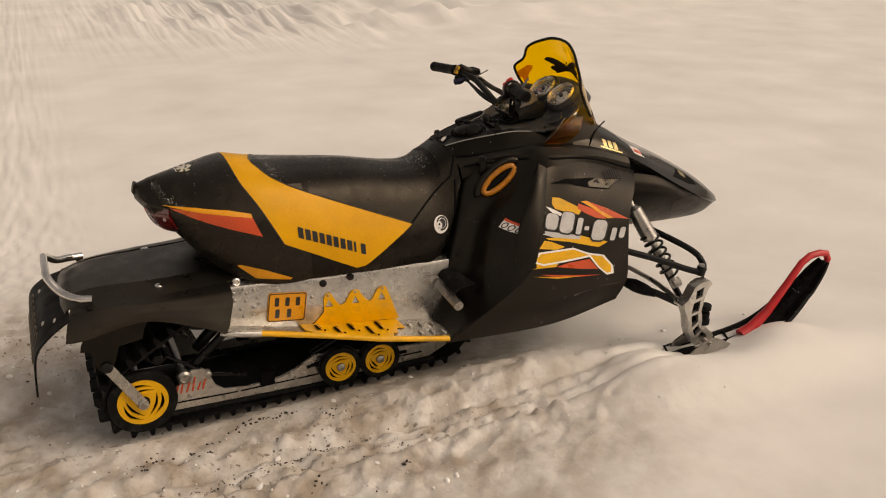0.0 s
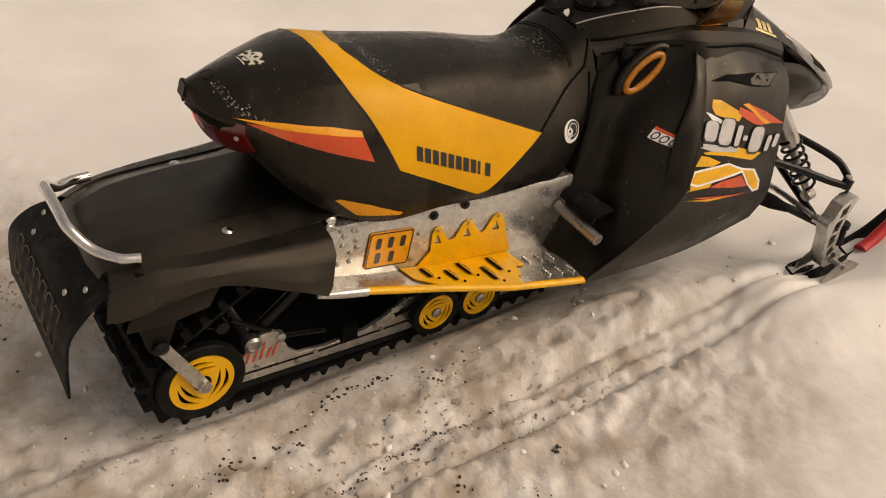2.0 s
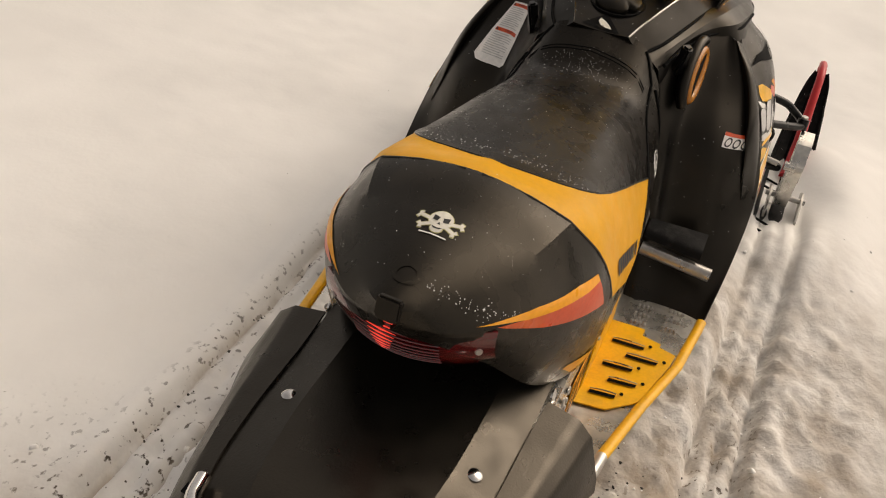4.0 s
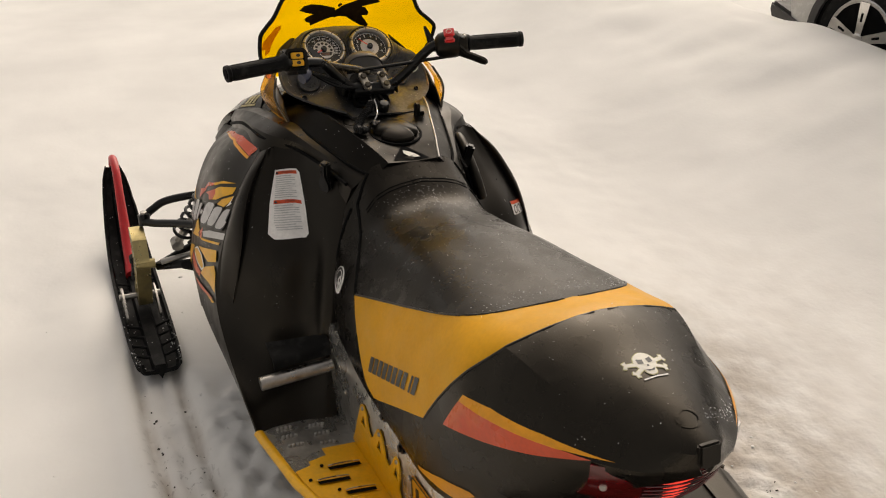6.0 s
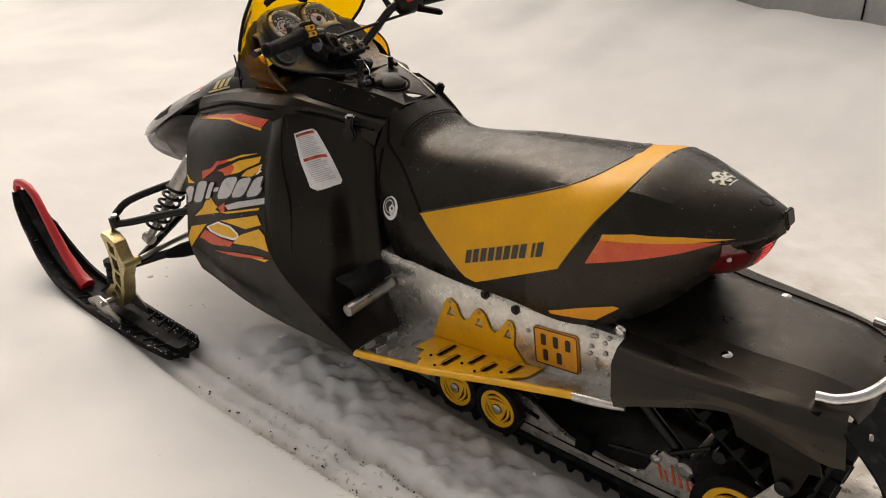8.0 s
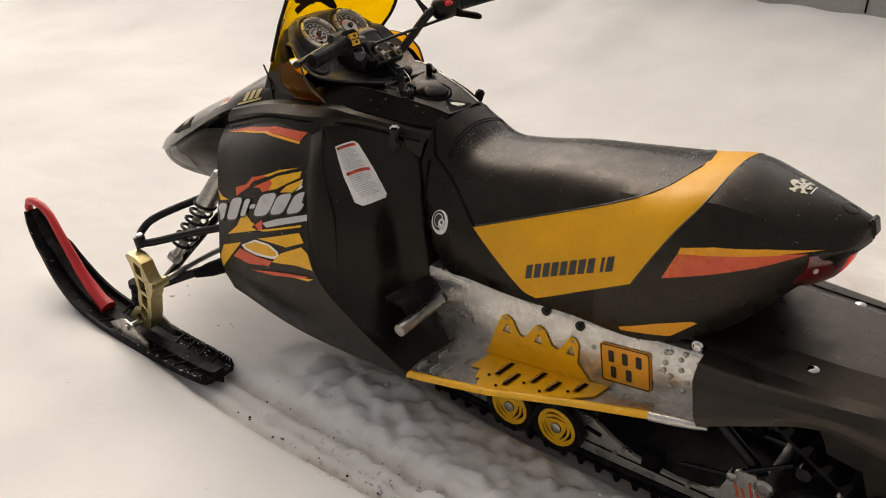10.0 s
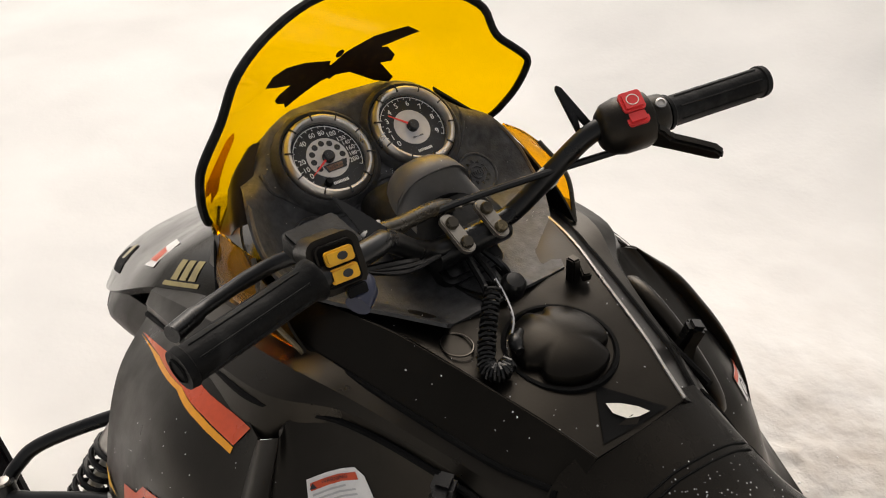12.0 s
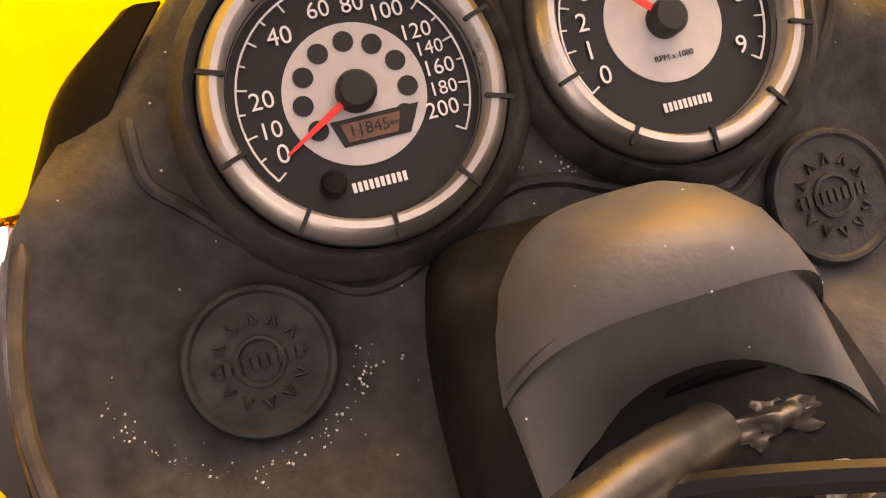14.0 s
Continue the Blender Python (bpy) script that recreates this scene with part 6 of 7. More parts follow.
part("clip_post", block(1.262, 1.276, -0.090, -0.078, 0.828, 0.862, 0.002), PLASTIC, sled)
ring_mark = [Vector((1.262 + 0.020 * math.cos(a), 0.088 + 0.016 * math.sin(a), 0.8335)) for a in [k * math.pi / 12 for k in range(25)]]
part("console_ring", tube(ring_mark, 0.0012, 6), GLOSS, console)
for k in range(3):
    y = -0.016 + 0.016 * k
    part("cable", tube([(1.345, y * 0.6, 0.872), (1.312 - 0.008 * k, y * 1.2, 0.856 - 0.004 * k), (1.318, y * 1.6, 0.838), (1.37, y * 2.0, 0.834)], 0.0042, 7, 16), TUBE, sled)

# ---------------------------------------------------------------- dash, gauges
SLOPE = radians(39)
DU, DV = Vector((0, -1, 0)), Vector((math.cos(SLOPE), 0, math.sin(SLOPE)))
DN = DU.cross(DV)
DC = Vector((1.541, 0.0, 0.930))


def dash_point(u, v, h=0.0):
    """A place on the dash: u to the right, v up the slope, h out of it."""
    return DC + DU * u + DV * v + DN * h


D_V = [0.082, 0.065, 0.030, -0.010, -0.050, -0.090, -0.130, -0.170, -0.215, -0.255]
D_W = [0.085, 0.125, 0.158, 0.179, 0.192, 0.197, 0.190, 0.163, 0.122, 0.090]
rows = []
for v, w in [(p.x, p.y) for p in curve([(a, b, 0) for a, b in zip(D_V, D_W)], 34)]:
    row = []
    for k in range(33):
        f = k / 16 - 1
        u = f * w
        fold = smoothstep(0.05, -0.03, v) * (1.0 if f < 0 else 0.65)
        h = 0.13 * max(abs(f) - 0.80, 0) * fold - 0.22 * max(abs(f) - 0.82, 0) * (1 - fold) + 0.003 * math.cos(f * 3)
        h -= 0.010 * math.exp(-((abs(u) - 0.122) / 0.05) ** 6 - ((v + 0.081) / 0.05) ** 6)
        h += 0.057 * (max(-0.105 - v, 0) / 0.108) ** 1.4
        row.append(dash_point(u, v, h - 0.004 - 0.4 * max(v - 0.06, 0)))
    rows.append(row)
dash = part("dash_panel", thicken(sheet(rows), 0.004), DASH, sled, "grimy black plastic dash panel with frost in its corners", crease=60)
dash_skin = skin(dash)
for s in (1, -1):
    # raised surround of each gauge
    part("gauge_surround", lathe([(0.070, -0.022), (0.066, 0.004), (0.060, 0.010), (0.057, 0.006)], dash_point(0.062 * s, 0.0), DN, 48, caps=False), DASH, dash)


def gauge(s, top, marks, lit_from, grey_r, needle_deg, name, label):
    """A round dial with a satin ring, printed scale, needle and lens."""
    c = dash_point(0.062 * s, 0.0, 0.004)
    ring = part(name, lathe([(0.0463, 0.004), (0.0468, 0.0105), (0.0480, 0.0128), (0.0505, 0.0132), (0.0535, 0.0108), (0.0558, 0.004), (0.0565, -0.014), (0.046, -0.014), (0.046, 0.004)], c, DN, 64, caps=False), SILVER_RING, sled, label)
    part("dial_face", lathe([(0.0005, 0.001), (0.047, 0.001), (0.047, -0.003), (0.0005, -0.003)], c, DN, 48), DIAL_BLACK, ring)
    part("dial_centre", lathe([(0.0005, 0.0016), (grey_r, 0.0016), (grey_r, 0.0008), (0.0005, 0.0008)], c, DN, 44), DIAL_GREY, ring)
    turn = Matrix((DU, DV, DN)).transposed().to_4x4()
    turn.translation = c
    for k in range(10):
        a = radians(18 + 36 * k)
        m = turn @ pose(0.0505 * math.cos(a), 0.0505 * math.sin(a), 0.0118, 0, 0, math.degrees(a))
        own = prism(rounded(0.010, 0.0016, 0.0004), (0, 0, 0), (1, 0, 0), (0, 1, 0), 0.0022)
        own.transform(m)
        part("ring_notch", own, DIAL_BLACK, ring)
    for text, deg, size, r in marks:
        a = radians(deg)
        letters(text, size * 1.18, turn @ pose(r * math.cos(a), r * math.sin(a), 0.0022), DIAL_WHITE, "dial_number", ring, 0.0001)
    arc = []
    lo, hi = lit_from
    for k in range(41):
        a = radians(lo + (hi - lo) * k / 40)
        arc.append((turn @ Vector((0.0425 * math.cos(a), 0.0425 * math.sin(a), 0.0018))))
    part("scale_arc", tube(arc, 0.00045, 5), DIAL_WHITE, ring)
    for k in range(21):
        a = radians(lo + (hi - lo) * k / 20)
        r0 = 0.0385 if k % 2 == 0 else 0.0400
        part("scale_tick", tube([turn @ Vector((r * math.cos(a), r * math.sin(a), 0.0018)) for r in (r0, 0.0425)], 0.0004, 5), DIAL_WHITE, ring)
    a = radians(needle_deg)
    rows_ = [[turn @ (Vector((r * math.cos(a), r * math.sin(a), 0.005)) + Vector((-math.sin(a), math.cos(a), 0)) * w * k) for k in (-1, 1)] for r, w in ((-0.006, 0.0014), (0.012, 0.0013), (0.034, 0.0004))]
    part("needle", thicken(sheet(rows_), 0.0008), NEEDLE, ring, "red needle")
    part("needle_hub", lathe([(0.0075, 0.001), (0.0075, 0.007), (0.006, 0.009), (0.0005, 0.009)], c, DN, 24), DIAL_BLACK, ring)
    # seven-and-three plain bars for the maker's name below the dial
    for k in range(10):
        own = prism(rounded(0.0014, 0.0036, 0.0002, -0.0095 + 0.0021 * k, -0.0335), (0, 0, 0.0016), (1, 0, 0), (0, 1, 0), 0.0003)
        own.transform(turn)
        part("name_bar", own, DIAL_WHITE, ring)
    lens = part("lens", lathe([(0.0465, 0.0085), (0.030, 0.0105), (0.0005, 0.0112)], c, DN, 40, caps=False), LENS, ring, "clear gauge lens")
    lens.visible_shadow = False
    return ring, turn


speed_marks = [("0", 207, 0.0085, 0.0345), ("10", 191, 0.0075, 0.0335), ("20", 172, 0.0078, 0.0335), ("40", 129, 0.0080, 0.0335), ("60", 99, 0.0075, 0.0330), ("80", 77, 0.0075, 0.0330),
               ("100", 55, 0.0075, 0.0330), ("120", 32, 0.0070, 0.0325), ("140", 18, 0.0062, 0.0325), ("160", 4, 0.0070, 0.0325), ("180", -10, 0.0062, 0.0325), ("200", -24, 0.0072, 0.0325)]
ring1, turn1 = gauge(-1, 0, speed_marks, (215, -32), 0.0265, 210, "speedometer", "round speedometer with satin ring, red needle at zero")
for k in range(9):
    a = radians(212 - 31 * k)
    own = lathe([(0.0038, 0.0017), (0.0038, 0.0022), (0.0003, 0.0022)], (0.0195 * math.cos(a), 0.0195 * math.sin(a), 0), (0, 0, 1), 16)
    own.transform(turn1)
    part("warning_lamp", own, DIAL_BLACK, ring1)
own = prism([(-0.012, -0.0085), (0.0215, -0.0085), (0.016, -0.0185), (-0.009, -0.0185)], (0, 0, 0.0017), (1, 0, 0), (0, 1, 0), 0.0004)
own.transform(turn1)
part("display_frame", own, DIAL_BLACK, ring1)
own = prism([(-0.0085, -0.0102), (0.014, -0.0102), (0.0115, -0.0172), (-0.007, -0.0172)], (0, 0, 0.0022), (1, 0, 0), (0, 1, 0), 0.0003)
own.transform(turn1)
part("display", own, LCD, ring1, "dim brown odometer display")
letters("11845", 0.0062, turn1 @ pose(0.0015, -0.0137, 0.0027), DIAL_BLACK, "odometer_digits", ring1, 0.0001)
letters("km", 0.003, turn1 @ pose(0.0112, -0.0137, 0.0027), DIAL_BLACK, "odometer_unit", ring1, 0.0001)
own = lathe([(0.0048, 0.001), (0.0048, 0.007), (0.0038, 0.009), (0.0005, 0.009)], (-0.0165, -0.0305, 0), (0, 0, 1), 18)
own.transform(turn1)
part("reset_knob", own, RUBBER, ring1)
rev_marks = [(str(k), a, 0.0088, 0.0335) for k, a in enumerate((208, 189, 170, 149, 125, 100, 71, 41, 6, -30))]
ring2, turn2 = gauge(1, 0, rev_marks, (210, -34), 0.0245, 138, "rev_counter", "round rev counter with satin ring and red needle")
letters("RPM x 1000", 0.0034, turn2 @ pose(0.0, -0.0145, 0.0020), DIAL_BLACK, "dial_text", ring2, 0.0001)

# embossed discs below the gauges
for s in (1, -1):
    c = dash_point(s * 0.120, -0.084, -0.010)
    disc = part("embossed_disc", lathe([(0.0290, -0.004), (0.0288, 0.0010), (0.0275, 0.0026), (0.0258, 0.0026), (0.0245, 0.0010), (0.0005, 0.0010)], c, DN, 40), DASH, sled, "black disc with an embossed cog shape")
    for k in range(12):
        a = radians(30 * k)
        p0, p1 = [c + DN * 0.0016 + (DU * math.cos(a + o) + DV * math.sin(a + o)) * r for r, o in ((0.0135, 0.10), (0.0175, 0.0))]
        p2 = c + DN * 0.0016 + (DU * math.cos(a - 0.16) + DV * math.sin(a - 0.16)) * 0.0135
        part("cog_tooth", tube([p0, p1, p2], 0.0009, 5), DASH, disc)
    part("cog_ring", tube([c + DN * 0.0016 + (DU * math.cos(a) + DV * math.sin(a)) * 0.0085 for a in [k * math.pi / 12 for k in range(25)]], 0.0011, 5), DASH, disc)
    for k in range(10):
        own = prism(rounded(0.0022, 0.0052, 0.0003, -0.0150 + 0.0033 * k, 0.0), c + DN * 0.0012, DU, DV, 0.0012)
        part("name_bar", own, DASH, disc)

for s in (1, -1):
    part("dash_screw", lathe([(0.0065, -0.006), (0.0065, 0.003), (0.005, 0.005), (0.003, 0.002), (0.001, 0.002)], dash_skin.ray_cast(dash_point(0.148 * s, -0.142, 0.2), -DN)[0], DN, 16), TUBE, dash)

# steering column cowl: a raised hood with a crease across
COWL_X = [1.47, 1.464, 1.454, 1.44, 1.425, 1.413, 1.405, 1.4025]
COWL_T = [0.893, 0.922, 0.940, 0.950, 0.955, 0.954, 0.951, 0.949]
COWL_W = [0.010, 0.025, 0.036, 0.046, 0.052, 0.055, 0.0565, 0.057]


def cowl_rows(xs, tops, widths, low, power):
    rows = []
    for x, t, w in zip(xs, tops, widths):
        row = []
        for j in range(37):
            a = math.pi * j / 36
            f = math.copysign(abs(math.cos(a)) ** 0.8, math.cos(a))
            rise = math.sin(a) ** power if power > 0 else (1 - 0.24 * f * f) * max(1 - abs(f) ** 5, 0) ** 0.5
            row.append(Vector((x + 0.010 * f * f, -0.001 - w * f, low + (t - low) * rise)))
        rows.append(row)
    return rows


# below the crease the shell steps in and drops towards the opening, its cheeks reaching back
under_crease = []
for q in (0.0, 0.05, 0.2, 0.45, 0.7, 1.0):
    row = []
    for p in cowl_rows([1.404], [0.948], [0.0565], 0.880, 0)[0]:
        f = (p.y + 0.001) / 0.0565
        top = 0.880 + (0.910 - 0.880) * (p.z - 0.880) / 0.068
        step = Vector((0.0035, 0, -0.0025)) * (smoothstep(0.96, 0.82, abs(f)) if q else 0)
        row.append(Vector((p.x - q * (0.008 + 0.034 * f * f), p.y, p.z + (top - p.z) * q * (1 - 0.5 * f * f))) + step)
    under_crease.append(row)
cowl = part("column_cowl", thicken(sheet(cowl_rows(COWL_X, COWL_T, COWL_W, 0.880, 0) + under_crease), 0.0025), COWL, sled, "smooth grey-black steering column cowl with a stepped crease", crease=35)
cowl_skin = skin(cowl)
# collar in matt black, so its colour carries the shade of the gully
COLLAR_X = [1.496, 1.49, 1.478, 1.458, 1.433, 1.403, 1.37, 1.353]
part("cowl_collar", thicken(sheet(cowl_rows(COLLAR_X, [0.876, 0.896, 0.910, 0.919, 0.922, 0.916, 0.906, 0.896], [0.034, 0.046, 0.056, 0.062, 0.066, 0.069, 0.071, 0.071], 0.862, 0.5)), 0.003), RUBBER, sled, "shell round the column cowl, blackened for the shaded gully", crease=50)
part("cowl_opening", prism(ellipse(-0.006, 0.884, 0.036, 0.033, 28), (1.3955, 0, 0), (0, 1, 0), (0, 0, 1), 0.002), DARK, cowl, "dark opening for the steering post")
boot = bmesh.new()
bmesh.ops.create_icosphere(boot, subdivisions=4, radius=1.0)
for v in boot.verts:
    w = v.co * (1 + 0.35 * noise.fractal(v.co * 2.6, 0.6, 2.2, 4))
    v.co = Vector((1.383 + w.x * 0.009, -0.017 + w.y * 0.019, 0.902 + w.z * 0.009))
part("crumpled_boot", boot, BRONZE, cowl, "crumpled shiny cable boot", crease=70)
# rim of the gauge pod and worn dash edges
RIDGE = [(-0.143, 0.012), (-0.142, -0.011), (-0.130, -0.024), (-0.113, -0.041), (-0.095, -0.057), (-0.080, -0.068), (-0.065, -0.069), (-0.048, -0.062), (-0.030, -0.053), (-0.012, -0.047), (0.006, -0.049), (0.022, -0.056), (0.045, -0.064),
         (0.062, -0.068), (0.078, -0.072), (0.098, -0.060), (0.120, -0.039), (0.140, -0.012), (0.146, 0.010)]


def on_dash(u, v, lift=0.0):
    spot = dash_skin.ray_cast(dash_point(u, v, 0.2), -DN)[0]
    return (spot or dash_point(u, v)) + DN * lift


part("pod_rim", tube([on_dash(p.x, p.y, -0.0008) for p in curve([(a, b, 0) for a, b in RIDGE], 90)], 0.0030, 8), DASH, dash)
for s, vs in ((-1, (-0.165, -0.140, -0.115, -0.085, -0.055, -0.025)), (1, (-0.135, -0.110, -0.080, -0.045, -0.01))):
    edge = []
    for v in vs:
        w = float(np.interp(v, D_V[::-1], D_W[::-1]))
        edge.append(on_dash(s * w * 0.992, v, -0.001))
    part("worn_edge", tube(edge, [0.0008] + [0.0032] * 28 + [0.0008], 8, 30), WORN_EDGE, dash, "edge rubbed brown")

# dark shroud between the dash and the windshield on the left
shroud = []
for v in (0.055, 0.040, 0.025, 0.010, -0.005, -0.020, -0.035):
    w = float(np.interp(v, D_V[::-1], D_W[::-1]))
    wide = 0.009 * smoothstep(0.058, 0.030, v) + 0.002
    shroud.append([dash_point(-w * 0.90, v, -0.014), dash_point(-w - wide * 0.6, v + 0.002, -0.018), dash_point(-w - wide, v + 0.004, -0.040)])
part("dash_shroud", thicken(patch(shroud, 16, 8), 0.002), PLASTIC, dash, "dark shroud beside the dash")

# ---------------------------------------------------------------- windshield
def shield_point(y, z, out=0.0):
    return Vector((1.684 - 0.45 * (z - 0.84) - 2.1 * y * y + out, y, z))


W_EDGE = [(0.0, 1.097), (0.06, 1.093), (0.115, 1.079), (0.16, 1.062), (0.190, 1.042), (0.207, 1.013), (0.219, 0.997), (0.240, 0.981), (0.256, 0.966), (0.259, 0.948),
          (0.256, 0.917), (0.250, 0.895), (0.244, 0.878), (0.238, 0.868)]
edge_half = [(p.x * 0.89, p.y + 0.022) for p in curve([(a, b, 0) for a, b in W_EDGE], 40)]


def base_z(y):
    return 0.835 + 0.012 * abs(y) / 0.25 + 0.25 * y * y


n_v = 18
cols_ = []
for sgn in (-1, 1):
    for i, (y, z) in enumerate(edge_half[::-1] if sgn < 0 else edge_half[1:]):
        zb = base_z(y * 0.86)
        cols_.append([shield_point(sgn * y * (0.86 + 0.14 * k / n_v), zb + (z - zb) * k / n_v) for k in range(n_v + 1)])
shield = part("windshield", thicken(sheet(cols_), 0.003), AMBER, sled, "amber see-through windshield with black edge bead", crease=70)
shield.visible_shadow = False
bead = [shield_point(-y, z) for y, z in edge_half[::-1]] + [shield_point(y, z) for y, z in edge_half[1:]]
part("edge_bead", tube(bead, 0.005, 8), RUBBER, shield, "black rubber edge bead")
shield_skin = skin(shield)
MARKS = [[(0.112, 1.043), (0.101, 1.051), (0.08, 1.053), (0.052, 1.049), (0.014, 1.037), (0.016, 1.028), (0.032, 1.023), (0.061, 1.028), (0.093, 1.036)],
         [(0.095, 1.017), (0.089, 1.021), (0.066, 1.027), (0.015, 1.029), (-0.003, 1.011), (0.024, 1.013), (0.05, 1.008), (0.076, 1.001), (0.079, 1.007), (0.09, 1.011)],
         [(0.015, 1.027), (-0.011, 1.037), (-0.045, 1.043), (-0.084, 1.047), (-0.099, 1.039), (-0.073, 1.032), (-0.042, 1.025), (-0.016, 1.019), (0.008, 1.013)],
         [(-0.003, 1.024), (-0.029, 1.028), (-0.065, 1.021), (-0.076, 1.01), (-0.074, 1.003), (-0.06, 1.003), (-0.08, 0.982), (-0.076, 0.977), (-0.057, 0.982), (-0.021, 1.004), (0.002, 1.01)],
         ellipse(0.0, 1.042, 0.0055, 0.004, 12)]
for k, q in enumerate(MARKS):
    my, mz = sum(p[0] for p in q) / len(q), sum(p[1] for p in q) / len(q)
    q = [(my + (y - my) * 1.06, mz + (z - mz) * 1.28 - 0.016 * smoothstep(-0.06, 0.05, y)) for y, z in q]
    drape("cross_decal", q, shield_skin, (1, 0, 0), DECAL, shield, lift=0.0012 + 0.0004 * k, step=0.02)
for s in (1, -1):
    if s > 0:
        drape("flame_decal", [(0.169, 0.999), (0.168, 0.989), (0.186, 0.966), (0.195, 0.948), (0.197, 0.933), (0.213, 0.925), (0.213, 0.943), (0.225, 0.946), (0.224, 0.965), (0.21, 0.977), (0.183, 0.998)],
              shield_skin, (1, 0, 0), FLAME, shield, "burnt-orange flame decal", lift=0.0012, step=0.02)
    # amber side deflector
    cols = [[(1.385, s * 0.203, 0.806), (1.422, s * 0.222, 0.852), (1.462, s * 0.208, 0.892)],
            [(1.425, s * 0.213, 0.807), (1.464, s * 0.233, 0.848), (1.500, s * 0.212, 0.893)],
            [(1.470, s * 0.220, 0.808), (1.508, s * 0.237, 0.845), (1.538, s * 0.212, 0.890)]]
    ob = part("side_deflector", thicken(patch(cols, 14, 20), 0.003), AMBER_DARK, sled, "dark amber side wind deflector")
    ob.visible_shadow = False
    part("deflector_edge", tube(cols[0], 0.003, 6, 20), BRONZE, ob)
    # inner wall from console to windshield
    cols = [[(1.38, s * 0.202, 0.808), (1.405, s * 0.205, 0.828), (1.425, s * 0.203, 0.848)], [(1.50, s * 0.214, 0.800), (1.50, s * 0.204, 0.85), (1.512, s * 0.199, 0.888)],
            [(1.62, s * 0.212, 0.785), (1.61, s * 0.185, 0.86), (1.59, s * 0.135, 0.950)]]
    part("dash_side", thicken(patch(cols, 14, 12), 0.003), PANEL, sled)

# ---------------------------------------------------------------- handlebar
bar_pts = [(1.262, -0.215, 1.000), (1.282, -0.160, 0.998), (1.300, -0.125, 0.984), (1.336, -0.070, 0.910), (1.345, -0.040, 0.892), (1.346, 0.040, 0.890),
           (1.336, 0.078, 0.908), (1.302, 0.135, 0.962), (1.282, 0.165, 0.976), (1.256, 0.250, 0.985)]
bars = part("handlebar", tube(bar_pts, 0.0115, 14, 70), TUBE, sled, "black tubular handlebar with rubber grips")
for s, a, b in ((-1, (1.262, -0.205, 1.001), (1.232, -0.336, 1.010)), (1, (1.262, 0.236, 0.986), (1.237, 0.372, 0.977))):
    a, b = Vector(a), Vector(b)
    prof = [a, a.lerp(b, 0.03), a.lerp(b, 0.06), a.lerp(b, 0.4), a.lerp(b, 0.94), a.lerp(b, 0.95), a.lerp(b, 1.0)]
    grip = part("grip", tube(prof, [0.020, 0.020, 0.0168, 0.0165, 0.0168, 0.0185, 0.0175], 20), RUBBER, bars, "worn black rubber grip")
    d = (b - a).normalized()
    part("grip_end", lathe([(0.0115, 0.0005), (0.010, 0.002), (0.009, -0.004), (0.0005, -0.004)], b, d, 18), DARK, grip)
    for k in range(7):
        an = 2 * math.pi * k / 7
        up = Vector((0, 0, 1)) - d * d.z
        up.normalize()
        si = d.cross(up)
        o = (up * math.cos(an) + si * math.sin(an)) * 0.0166
        part("grip_rib", tube([a.lerp(b, 0.1) + o, a.lerp(b, 0.9) + o], 0.0012, 5), RUBBER, grip)
# clamps with bolts
for y in (0.023, -0.025):
    clamp = part("bar_clamp", prism(rounded(0.050, 0.018, 0.008), (1.343, y, 0.900), Vector((0.55, 0.1, 0.42)).normalized(), (0, 1, 0), 0.009, 0.0015), CLAMP, bars, "steel clamp plate with rusty bolts")
    for f in (0.012, -0.014):
        p = Vector((1.343, y, 0.900)) + Vector((0.55, 0.1, 0.42)).normalized() * f + Vector((-0.42, 0, 0.55)).normalized() * 0.009
        part("clamp_bolt", lathe([(0.0075, 0), (0.0075, 0.004), (0.006, 0.006), (0.001, 0.006)], p, (-0.42, 0, 0.55), 10), BRONZE, clamp)
part("steering_post", tube([(1.358, 0.0, 0.878), (1.398, 0.0, 0.845)], [0.030, 0.034], 18), TUBE, sled)
part("post_block", prism(rounded(0.085, 0.055, 0.012), (1.353, 0.0, 0.866), (0, 1, 0), Vector((0.7, 0, 0.5)).normalized(), 0.030, 0.006), TUBE, sled)
part("bar_pad", tube([(1.350, -0.050, 0.882), (1.350, 0.050, 0.881)], 0.018, 14), TUBE, bars)

# left switch block with two yellow rockers
sn = Vector((-0.88, 0.10, 0.42)).normalized()
SW = Vector((1.254, 0.211, 0.994)) - sn * 0.0245
su = Vector((0.05, 1, 0)) - sn * Vector((0.05, 1, 0)).dot(sn)
su.normalize()
su = -su
sv = sn.cross(su)
block_l = part("switch_block", prism(rounded(0.050, 0.052, 0.012), SW - sn * 0.034, su, sv, 0.050, 0.006), PLASTIC, bars, "black switch block with two yellow rockers")
part("reservoir", prism(rounded(0.058, 0.050, 0.006), Vector((1.312, 0.200, 0.972)), Vector((0.05, -1, 0)).normalized(), Vector((1, 0.05, 0.16)).normalized(), 0.022, 0.003), RUBBER, bars, "brake fluid reservoir with flat lid")
part("switch_face", prism(rounded(0.034, 0.038, 0.005), SW + sn * 0.0155, su, sv, 0.002, 0.0006), DARK, block_l)
for k, v in enumerate((0.0080, -0.0080)):
    r = part("rocker_switch", prism(rounded(0.027, 0.0135, 0.003), SW + sn * 0.0175 + sv * v, su, sv, 0.007, 0.002), YELLOW, block_l, "yellow rocker switch")
    part("rocker_mark", prism(ellipse(0.002, 0, 0.0048, 0.0036, 16), SW + sn * 0.0247 + sv * v, su, sv, 0.0006), BLACK_FILM, r)
